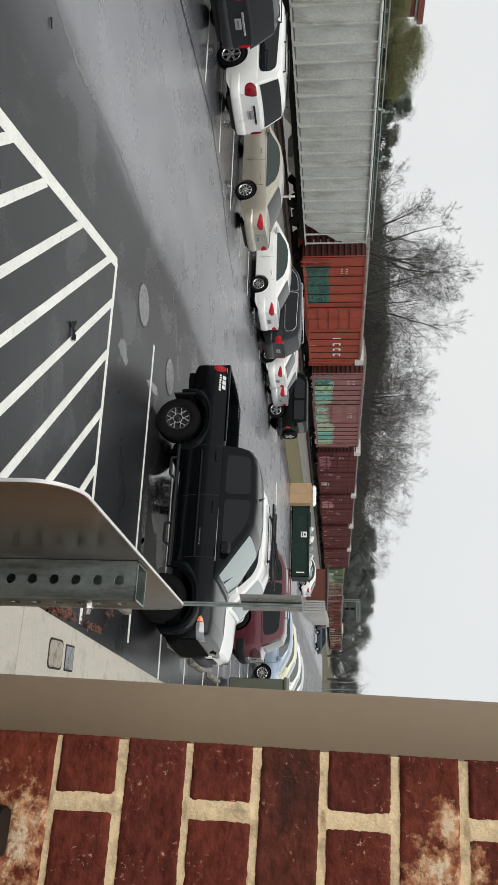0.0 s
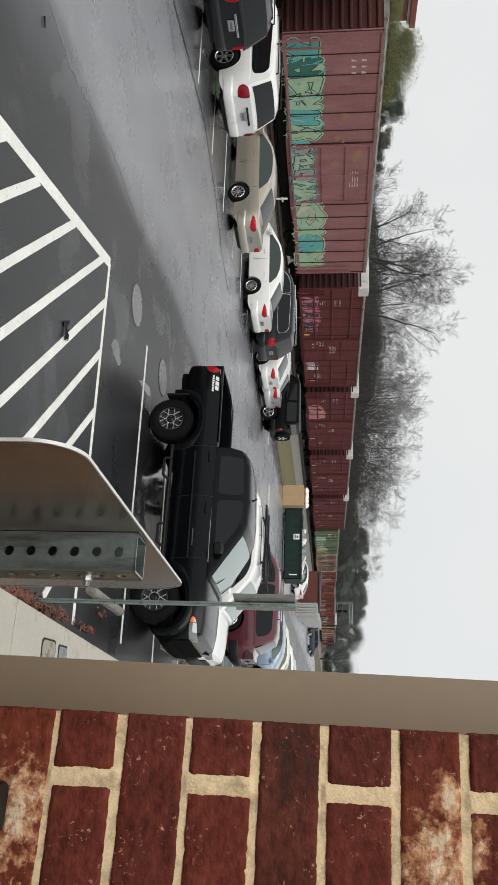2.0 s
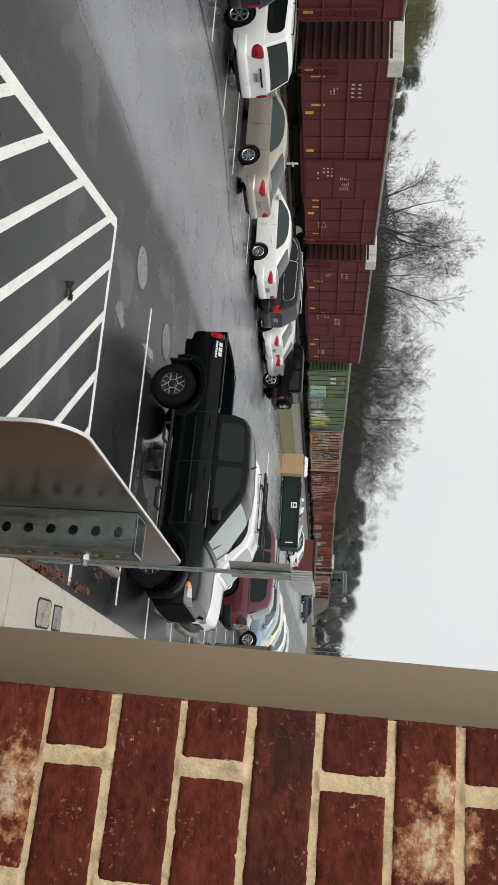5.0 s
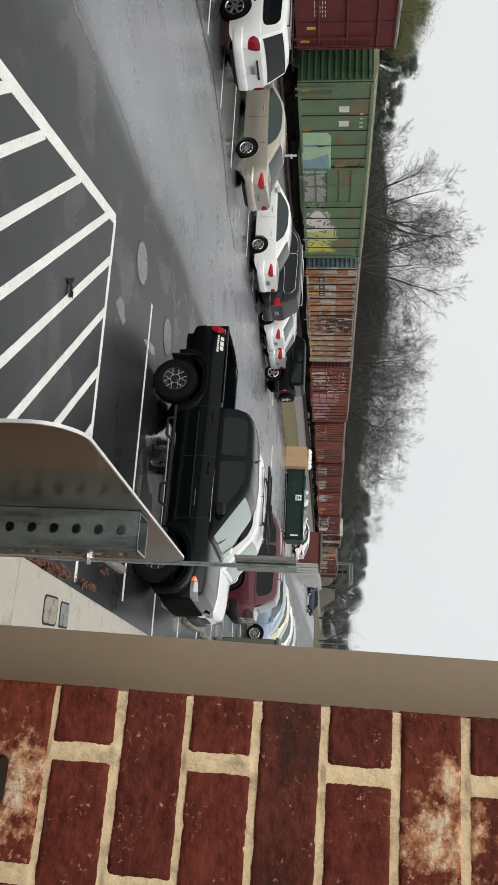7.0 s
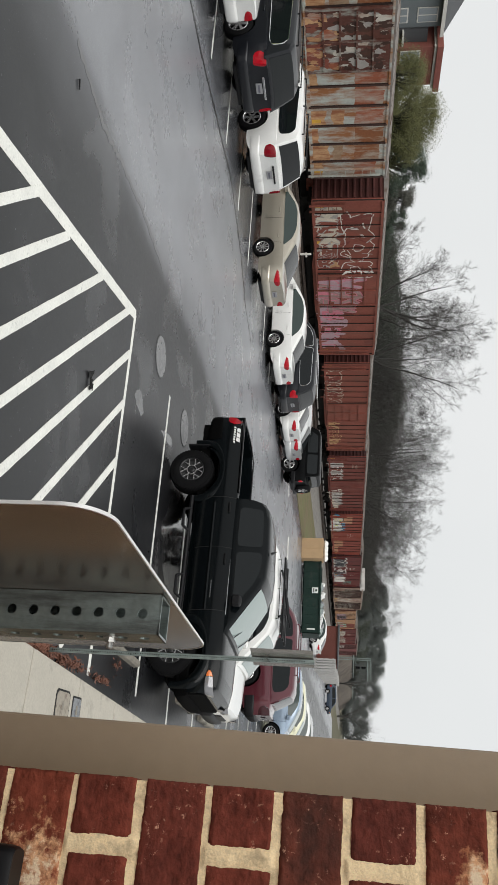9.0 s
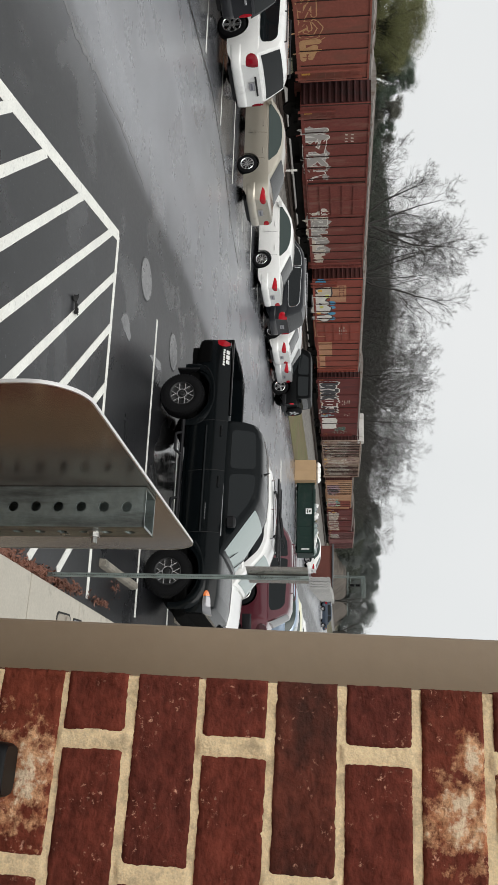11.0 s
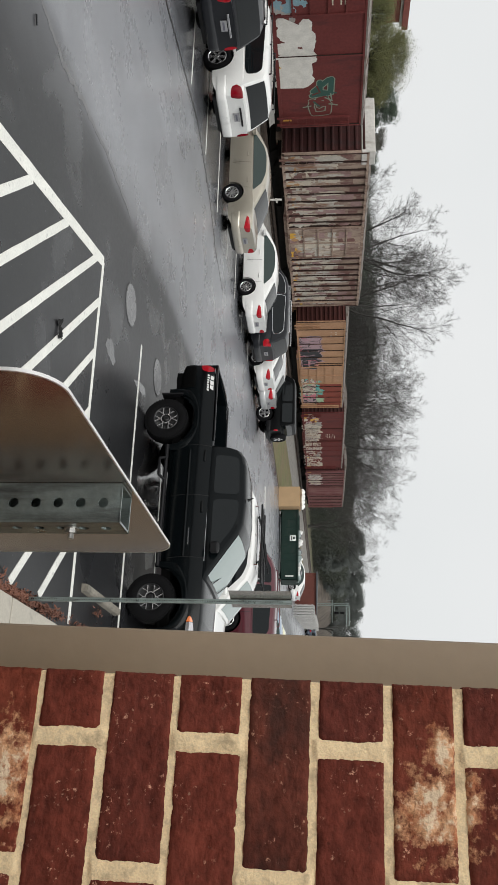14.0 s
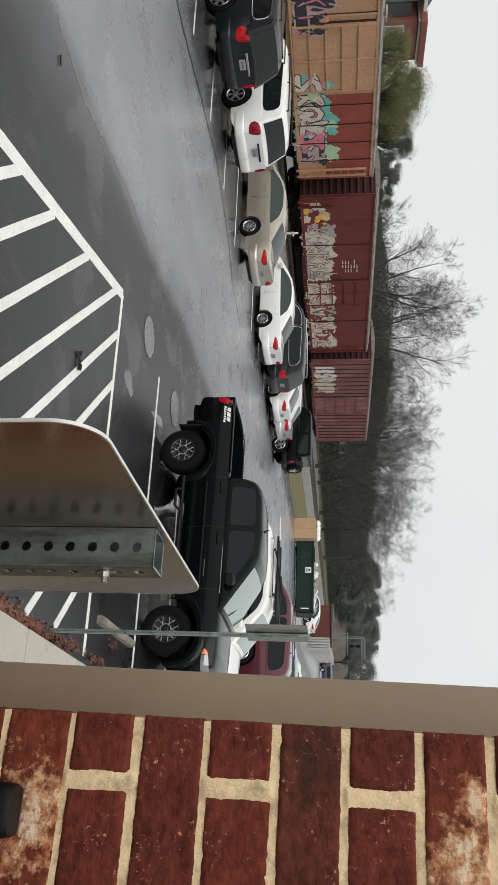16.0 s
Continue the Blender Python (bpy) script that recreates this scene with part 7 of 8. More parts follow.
piece(c, 12.9, 15.3, 1.9, 3.0, [C_DEEP, I_TEALD], I_SAGE, None, 66, 2, 0.1)
marks(c, 6.6, 3.4, 5, 3, 0.28, 0.09)
marks(c, 9.4, 3.4, 5, 2, 0.28, 0.09)
c = boxcar(262.55, 277.14, 1.3, 5.3, C_SIDING, "tall box car with bleached and peeling ribbed sides", 14, ribs=24, end_mat=END_DARK, cap=-1, corr=0.09, post_mat=RIB_RUST)
MAUVE_D = rust("dark_mauve_brown_paint", (0.16, 0.085, 0.075), (0.3, 0.22, 0.18), 0.4, stain_scale=3)
for a_, b_, n_, sd_ in ((0.1, 6.1, 10, 66), (6.3, 8.7, 4, 70), (8.8, 14.5, 10, 69)):
    bays(c, a_, b_, 0.72, 3.3, n_, [STREAK_PALE, I_CREAM, STREAK_MAUVE, STREAK_PALE, MAUVE_D], sd_, 0.75, 6)
    bays(c, a_, b_, 3.3, 4.5, n_, [MAUVE_D, STREAK_MAUVE, MAUVE_D, C_SIDING], sd_ + 20, 0.8, 2)
    bays(c, a_, b_, 0.72, 1.3, n_, [I_YEL, C_SIDING, I_OCHRE, C_SIDING], sd_ + 40, 0.4, 2, off=0.0034)
wash(c, 0.2, 14.4, 0.75, 1.4, [I_CREAM, I_OCHRE, MAUVE_D, I_GREY], 67, 60, 0.22, 0.006)
for a_, b_, sd_ in ((0.2, 6.2, 68), (6.4, 8.6, 65), (8.8, 14.4, 64)):
    wash(c, a_, b_, 1.0, 3.4, [STREAK_PALE, I_CREAM, STREAK_PALE, STREAK_MAUVE], sd_, int(14 * (b_ - a_)), 0.3, 0.0062, 0.5, 2.2)
c = boxcar(279.41, 294.82, 1.4, 4.65, C_TAN, "peach tan box car with a red-brown end and pink graffiti", 15, ribs=14, end_mat=END_BROWN, door=(0.45, 0.66))
part("repainted_panel", Geo().box(0.0, 10.4, 1.95, 0.0015, 15.3, 3.87), C_OX, c, "red-brown repainted flank")
for o_ in c.children:
    if o_.name.startswith("side_post") and o_.location.y > 10.4:
        o_.material_slots[0].link = "OBJECT"
        o_.material_slots[0].material = C_OX
wash(c, 2.2, 7.2, 0.72, 2.2, [I_PINK, I_LILAC, I_BLACK, I_SALMON], 71, 50, 0.35)
piece(c, 2.2, 7.2, 0.8, 2.4, [I_LILAC, I_PINK, I_BLACK], I_BLACK, I_LILAC, 71, 5, 0.13)
wash(c, 9.2, 14.2, 0.7, 2.4, [I_TURQ, I_MINT], 73, 50, 0.4)
wash(c, 9.2, 14.4, 0.7, 2.0, [I_PINK, I_LILAC, I_BLACK, I_MINT], 72, 60, 0.35, 0.0045)
piece(c, 9.3, 14.3, 0.75, 2.1, [I_LILAC, I_PINK, I_CREAM], I_BLACK, None, 74, 6, 0.1)
marks(c, 2.4, 3.4, 2, 4, 0.17, 0.17)
c = boxcar(296.14, 312.11, 1.35, 4.9, C_DEEP, "maroon box car with a cream band of old graffiti", 16, ribs=4, end_mat=END_DARK, door=(0.46, 0.62))
wash(c, 0.2, 2.6, 0.7, 2.0, [I_CREAM, I_LILAC, I_YEL, C_DEEP], 73, 20, 0.3)
wash(c, 2.4, 9.5, 0.66, 2.2, [I_CREAM, I_CREAM, I_CREAM, I_GREY], 74, 170, 0.42)
piece(c, 2.5, 9.4, 0.75, 2.1, [I_CREAM, I_GREY, I_CREAM], C_BROWN2, None, 75, 9, 0.05)
wash(c, 9.4, 15.3, 0.66, 2.25, [I_CREAM, I_CREAM, I_CREAM, I_GREY], 76, 150, 0.42)
piece(c, 9.6, 15.2, 0.8, 2.2, [I_CREAM, C_BROWN2], C_BROWN2, None, 77, 7, 0.05)
marks(c, 6.6, 3.5, 6, 3, 0.28, 0.09)
c = boxcar(313.36, 328.27, 1.3, 5.3, C_PLUM, "faded plum-coloured box car at the train's tail", 17, ribs=22, end_mat=END_DARK, corr=0.06)
wash(c, 0.8, 5.2, 0.75, 2.0, [I_CREAM, I_LILAC, C_PLUM], 78, 30, 0.4)
piece(c, 1.0, 5.0, 0.8, 2.3, [I_CREAM, I_WHITE], I_LILAC, None, 75, 4, 0.12)
marks(c, 9.0, 3.6, 1, 1, 0.6, 0.5)


# ---- things along the lot's far side ----
BARK = mat("winter_bark", (0.042, 0.04, 0.036), 0.9, var=0.3, scale=3, fine=20, bump=0.3)
TWIG = mat("winter_twigs", (0.05, 0.046, 0.042), 0.9, var=0.3, scale=0.5, fine=4)
LEAF_OLIVE = mat("olive_leaves", (0.105, 0.107, 0.038), 0.8, var=0.2, scale=0.5, fine=3)
LEAF_DARK = mat("dark_evergreen_leaves", (0.032, 0.05, 0.03), 0.65, var=0.45, scale=0.4, fine=5)
# paled and greyed so the leaf colour itself carries the distance haze
LEAF_MIST = mat("hazed_evergreen_leaves", (0.078, 0.087, 0.08), 0.95, var=0.12, scale=0.1, fine=1)
LEAF_GREY = mat("grey_winter_foliage", (0.085, 0.085, 0.07), 0.9, var=0.35, scale=0.3, fine=3)
LEAF_THICK = mat("thicket_leaves", (0.044, 0.058, 0.044), 0.9, var=0.25, scale=0.35, fine=4)
WOOD_MIX = mat("mixed_woodland", (0.05, 0.056, 0.044), 0.95, var=0.25, scale=0.12, fine=2, stain=(0.05, 0.06, 0.04), stain_amt=0.45, stain_scale=0.15)


def limb(g, tw, p, d, length, r, level, rnd):
    """One branch in bent steps that turns up towards the light, with side branches along it, down to fine twigs."""
    n = (6, 8, 6, 4, 1)[level]
    sides = (8, 6, 5, 3, 3)[level]
    kids = (0, 10, 10, 10, 0)[level]
    wob = (0.05, 0.12, 0.15, 0.18, 0.2)[level]
    q, d = Vector(p), Vector(d).normalized()
    target = g if level < 3 else tw
    nodes = []
    for k in range(n):
        d = (d + Vector((rnd.gauss(0, wob), rnd.gauss(0, wob), rnd.gauss(0.04 if level < 3 else 0.0, wob * 0.7)))).normalized()
        e = q + d * (length / n)
        ra, rb = max(r * (1 - 0.85 * k / n), 0.0055), max(r * (1 - 0.85 * (k + 1) / n), 0.0045)
        target.tube(q, e, ra, rb, sides, cap=False)
        nodes.append((q.copy(), e.copy(), d.copy(), rb))
        q = e
    if level > 3:
        return
    for i in range(kids):
        f = 0.2 + 0.8 * (i + rnd.random()) / kids
        a, e, bd, br = nodes[min(n - 1, int(f * n))]
        base = a.lerp(e, rnd.random())
        side = bd.orthogonal().normalized()
        side.rotate(Matrix.Rotation(2.4 * i + rnd.uniform(-0.6, 0.6), 3, bd))
        ang = rnd.uniform(0.45, 1.0)
        nd = bd * math.cos(ang) + side * math.sin(ang) + Vector((0, 0, 0.05))
        ln = length * rnd.uniform(0.4, 0.62) * (1.25 - 0.75 * f)
        limb(g, tw, base, nd, ln, max(br * 0.5, 0.006), level + 1, rnd)


def bare_tree(x, y, height, seed, detail=1, lean=(0, 0), wide=1.0, label="bare winter tree with fine spreading twigs", spread=0.5, fork=0.2, stems=6):
    rnd = random.Random(seed)
    t = thing("tree", label, "tree", pose(x, y, -0.05), group="winter trees")
    g, tw = Geo(), Geo()
    up = Vector((lean[0], lean[1], 1)).normalized()
    top = up * height * fork
    g.tube((0, 0, 0), top, height * 0.017, height * 0.014, 8, cap=False)
    for k in range(stems):
        a = 6.283 * k / stems + rnd.uniform(-0.4, 0.4)
        tl = rnd.uniform(0.1, spread * 0.7) if k % 2 else rnd.uniform(spread * 0.7, spread * 1.4)
        d = up + Vector((math.cos(a) * tl, math.sin(a) * tl, 0))
        limb(g, tw, top - up * height * 0.025 * k, d, height * (1 - fork) * rnd.uniform(0.72, 0.9), height * rnd.uniform(0.0055, 0.008), 1 if detail else 2, rnd)
    k = height * 0.97 / max(p[2] for p in tw.v)
    for u in (g, tw):
        u.v = [(a * k * wide, b * k * wide, c * k) for a, b, c in u.v]
    part("trunk", g, BARK, t, "dark trunk with forking limbs", raw=True)
    tagged(part("crown", tw, TWIG, t, "haze of fine bare twigs", raw=True), kind="stuff")
    return t


def leafy(x, y, height, width, seed, material, label, n=5200, low=0.1, leaf=0.16, clumpy=150, slim=0.4, even=1.0):
    """An evergreen: trunk, limbs and a crown of many small leaf sprays in uneven clumps."""
    rnd = random.Random(seed)
    t = thing("tree", label, "tree", pose(x, y, -0.05), group="evergreen trees")
    g = Geo().tube((0, 0, 0), (0.1, 0, height * 0.75), height * 0.02, height * 0.008, 7)
    clumps = []
    for k in range(clumpy):
        z = height * rnd.uniform(low, 0.95)
        f = math.sin(math.pi * (0.12 + 0.86 * (z / height - low) / (1 - low))) ** 0.6
        a, r = rnd.uniform(0, 6.283), width / 2 * f * rnd.uniform(0.35, 0.95)
        c = Vector((math.cos(a) * r, math.sin(a) * r, z))
        clumps.append((c, width * rnd.uniform(0.06, 0.15)))
        g.tube((0, 0, z * 0.7), tuple(c), height * 0.006, height * 0.002, 4, cap=False)
    part("trunk", g, BARK, t, raw=True)
    lv = Geo()
    for _ in range(n):
        c, s = rnd.choice(clumps)
        d = Vector((rnd.gauss(0, 1), rnd.gauss(0, 1), rnd.gauss(0, 0.8)))
        d = d * s * 0.5
        if d.length > s:
            d *= s / d.length * rnd.random() ** 0.3
        p = c + d
        face = (d / max(s, 0.01) * even + Vector((0.35, -0.35, 0.7)) + Vector((rnd.gauss(0, 0.4), rnd.gauss(0, 0.4), rnd.gauss(0, 0.4))) * even).normalized()
        spin = Matrix.Rotation(rnd.uniform(0, 6.283), 4, "Z")
        m = Matrix.Translation(p) @ face.to_track_quat("Z", "Y").to_matrix().to_4x4() @ spin
        q = leaf * rnd.uniform(0.6, 1.5)
        lv.add([m @ Vector(v) for v in ((-q, 0, 0), (0, -q * slim, 0.1 * q), (q, 0, 0), (0, q * slim, 0.1 * q))], [(0, 1, 2), (0, 2, 3)])
    tagged(part("crown", lv, material, t, "uneven crown of small leaves", raw=True), kind="stuff")
    return t


bare_tree(-36.0, 59.4, 14.9, 3, 1, (0.0, -0.02), label="broad bare winter tree forking low into spreading limbs", spread=0.95, fork=0.38, stems=7, wide=1.0)
bare_tree(-36.0, 68.0, 16.2, 14, 1, (0.0, 0.03), label="tall thin bare winter tree with few limbs", spread=0.6, fork=0.34, stems=4, wide=1.1)
for x, y, h, sd, sp, wd in ((-36.5, 78.0, 13.6, 26, 0.55, 1.0), (-35.0, 85.5, 14.6, 7, 0.5, 1.0), (-36.5, 92.5, 15.4, 8, 0.5, 1.0), (-35.0, 101.0, 16.2, 9, 0.55, 1.0), (-36.0, 111.0, 16.0, 10, 0.5, 1.0),
                            (-35.0, 123.0, 14.8, 11, 0.5, 1.0), (-36.0, 137.0, 15.2, 12, 0.5, 1.0), (-35.0, 154.0, 14.2, 13, 0.5, 1.1), (-37.5, 73.5, 11.5, 22, 0.5, 0.9)):
    bare_tree(x, y, h * 1.04, sd, 1, wide=wd * 1.1, spread=sp, fork=0.14)
for x, y, h, sd in ((-22.0, 330.0, 19.0, 31), (-14.0, 345.0, 18.0, 32), (-5.0, 350.0, 17.0, 33), (-31.0, 300.0, 17.0, 34)):
    bare_tree(x, y, h, sd, 0, wide=1.2, label="distant bare winter tree beside the road")
bare_tree(-31.5, 67.5, 4.2, 41, 0, wide=0.6, label="small pale bare sapling beside the track")

leafy(-45.5, 48.2, 9.6, 8.2, 51, LEAF_OLIVE, "broad olive-green evergreen tree", 130000, low=0.02, leaf=0.075, clumpy=260, slim=0.16, even=0.6)
leafy(-45.0, 43.6, 8.2, 6.6, 52, LEAF_OLIVE, "smaller olive-green evergreen tree", 60000, low=0.02, leaf=0.075, slim=0.16, even=0.6)
leafy(-46.5, 50.0, 8.6, 6.0, 56, LEAF_OLIVE, "olive-green evergreen shrub joined to a taller tree", 34000, low=0.02, leaf=0.075, slim=0.16, even=0.6)
leafy(-45.0, 52.4, 9.2, 5.6, 53, LEAF_DARK, "dark green evergreen tree", 60000, low=0.02, leaf=0.075, slim=0.25, even=0.6)
leafy(-45.0, 56.4, 8.5, 4.4, 54, LEAF_GREY, "grey-green shrubby winter tree", 44000, low=0.02, leaf=0.06, slim=0.3)
leafy(-45.0, 59.6, 8.0, 4.0, 55, LEAF_DARK, "low dark evergreen shrub", 26000, low=0.02, leaf=0.08)
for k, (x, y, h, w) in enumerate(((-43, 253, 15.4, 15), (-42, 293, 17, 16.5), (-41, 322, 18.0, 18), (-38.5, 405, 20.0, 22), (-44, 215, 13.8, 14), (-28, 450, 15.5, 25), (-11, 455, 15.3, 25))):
    leafy(x, y, h, w, 60 + k, LEAF_MIST, "distant evergreen tree with haze painted into its grey-green leaves", 30000, leaf=0.22, slim=0.5, even=0.3)


def woods():
    """The dense winter wood behind the line: countless twigs and evergreen sprays."""
    rnd = random.Random(77)
    g = Geo()
    for _ in range(230000):
        y = 63 + 270 * rnd.random() ** 1.7
        x = -44 - rnd.random() * 16 + 0.03 * (y - 50)
        top = 9.2 + 2.2 * noise.noise((y * 0.06, x * 0.05, 1.7)) + 1.5 * noise.noise((y * 0.3, x * 0.3, 4.2))
        top *= min(1.0, 0.6 + (y - 63) / 40)
        z = top * rnd.random() ** 0.85
        far = 1 + (y - 63) / 150
        if z < top * 0.86 and rnd.random() < 0.55:
            q = rnd.uniform(0.06, 0.2) * far
            m = Matrix.Translation((x, y, z)) @ Euler((rnd.gauss(0.5, 0.35), rnd.gauss(0.4, 0.35), rnd.uniform(0, 6))).to_matrix().to_4x4()
            vs = ((-q, 0, 0), (0, -q * 0.4, 0.05), (q, 0, 0), (0, q * 0.4, 0.05))
        else:
            q, w = rnd.uniform(0.5, 1.6), rnd.uniform(0.008, 0.02) * far
            m = Matrix.Translation((x, y, z)) @ Euler((rnd.gauss(0, 0.55), rnd.gauss(0, 0.55), rnd.uniform(0, 6))).to_matrix().to_4x4()
            vs = ((-w, 0, -q * 0.5), (w, 0, -q * 0.5), (w * 0.4, 0, q * 0.5), (-w * 0.4, 0, q * 0.5))
        g.add([m @ Vector(v) for v in vs], [(0, 1, 2), (0, 2, 3)])
    tagged(part("woodland", g, WOOD_MIX, raw=True), "dense grey-brown winter woodland with evergreens", "woods", kind="stuff")
    e = Geo()
    for _ in range(70000):
        y = 60 + 60 * rnd.random()
        x = -46 - rnd.random() * 4
        top = (9.4 + 1.2 * noise.noise((y * 0.16, x * 0.1, 7.7)) + 0.5 * noise.noise((y * 0.7, x * 0.5, 2.2))) * min(1.0, 0.55 + (y - 60) / 45)
        z = top * rnd.random() ** 0.8
        q = rnd.uniform(0.07, 0.16)
        m = Matrix.Translation((x, y, z)) @ Euler((rnd.gauss(0.5, 0.35), rnd.gauss(0.4, 0.35), rnd.uniform(0, 6))).to_matrix().to_4x4()
        e.add([m @ Vector(v) for v in ((-q, 0, 0), (0, -q * 0.5, 0.05), (q, 0, 0), (0, q * 0.5, 0.05))], [(0, 1, 2), (0, 2, 3)])
    tagged(part("evergreen_thicket", e, LEAF_THICK, raw=True), "dark grey-green thicket behind the railway", "thicket", kind="stuff")
    u = Geo()
    for _ in range(16000):
        y = 40 + 200 * rnd.random() ** 1.4
        x = -38.6 - rnd.random() * 8
        q = rnd.uniform(0.1, 0.3)
        z = rnd.random() ** 1.4 * 3.4 * (0.6 + 0.5 * noise.noise((y * 0.1, x * 0.1, 0)))
        m = Matrix.Translation((x, y, max(0.05, z))) @ Euler((rnd.uniform(0, 6), rnd.uniform(0, 6), rnd.uniform(0, 6))).to_matrix().to_4x4()
        u.add([m @ Vector(v) for v in ((-q * 2, 0.015, 0), (-q * 2, -0.015, 0), (q * 2, 0, 0))] if rnd.random() < 0.6 else [m @ Vector(v) for v in ((-q, 0, 0), (0, -q * 0.4, 0), (q, 0, 0))], [(0, 1, 2)])
    tagged(part("undergrowth", u, WOOD_MIX, raw=True), "tangled brown undergrowth behind the railway", "undergrowth", kind="stuff")


woods()


# ---- buildings behind the trees ----
B_GREY = mat("grey_blue_cladding", (0.15, 0.17, 0.18), 0.8, var=0.12, scale=1, fine=12)
B_BRICK = mat("distant_red_brick", (0.22, 0.07, 0.055), 0.85, var=0.2, scale=2, fine=14)
B_TRIM = mat("white_fascia", (0.62, 0.6, 0.56), 0.6, var=0.06)
B_ROOF = mat("dark_roof_felt", (0.06, 0.062, 0.066), 0.8, var=0.2)
B_PANE = mat("window_pane", (0.25, 0.28, 0.3), 0.08, var=0.1)


def building(name, label, x, y0, y1, h, material, floors, bays, roof):
    t = thing(name, label, "building", pose(x, y0, -0.03))
    L = y1 - y0
    wall = part("wall", Geo().box(-9, 0, 0, 0, L, h), material, t)
    fh = h / (floors + 0.2)
    for f in range(floors):
        for b in range(bays):
            yc, z = L * (b + 0.5) / bays, 0.9 + fh * f
            w = part("window", Geo().box(0.0, yc - 0.75, z - 0.08, 0.06, yc + 0.75, z + 1.68, c=0.01), B_TRIM, t, "white window frame")
            for s in (-1, 1):
                part("pane", Geo().box(0.055, yc + s * 0.36 - 0.3, z + 0.02, 0.075, yc + s * 0.36 + 0.3, z + 1.58), B_PANE, w)
    if roof == "gable":
        part("roof", Geo().prism([(-9.8, h), (-4.5, h + 2.6), (0.8, h)], lambda u, v, d: (u, d, v), -0.5, L + 0.4), B_ROOF, t)
        part("gutter_board", Geo().box(0.55, -0.5, h - 0.18, 0.85, L + 0.4, h + 0.12), B_TRIM, t)
    else:
        part("cornice", Geo().box(-9.2, -0.2, h, 0.2, L + 0.25, h + 0.22), B_TRIM, t, "white cornice strip")
        part("parapet", Geo().box(-9.2, -0.35, h + 0.22, 0.5, L + 0.4, h + 0.75), B_BRICK, t, "red-brown parapet band")
    return t


building("apartment_building", "grey clad apartment building with white windows", -60.8, 36.0, 53.6, 10.6, B_GREY, 4, 7, "gable")
building("brick_building", "red brick building with a white cornice strip", -60.0, 55.0, 59.3, 10.1, B_BRICK, 3, 2, "flat")
t_ = thing("balcony_block", "dark recessed balconies between two buildings", "building", pose(-60.6, 53.6, 0))
part("wall", Geo().box(-6, 0.02, 0, 0.0, 1.38, 9.4), B_ROOF, t_)
for k_ in range(3):
    part("balcony_rail", Geo().box(0.0, 0.02, 1.2 + 3.0 * k_, 0.5, 1.38, 1.35 + 3.0 * k_), B_TRIM, t_)


# ---- skip, crate, shed and clutter at the far end of the lot ----
GREEN_D = mat("dark_green_skip_paint", (0.004, 0.02, 0.0145), 0.6, spec=0.3, var=0.2, scale=1.2, fine=12, stain=(0.02, 0.03, 0.025), stain_amt=0.3)
CARD = mat("tan_plywood", (0.40, 0.27, 0.15), 0.8, var=0.12, scale=2, fine=20)
SHED = mat("red_brown_shed", (0.12, 0.035, 0.025), 0.8, var=0.2, scale=1, fine=9)
BAG = mat("white_plastic_bag", (0.7, 0.7, 0.68), 0.4, var=0.1)


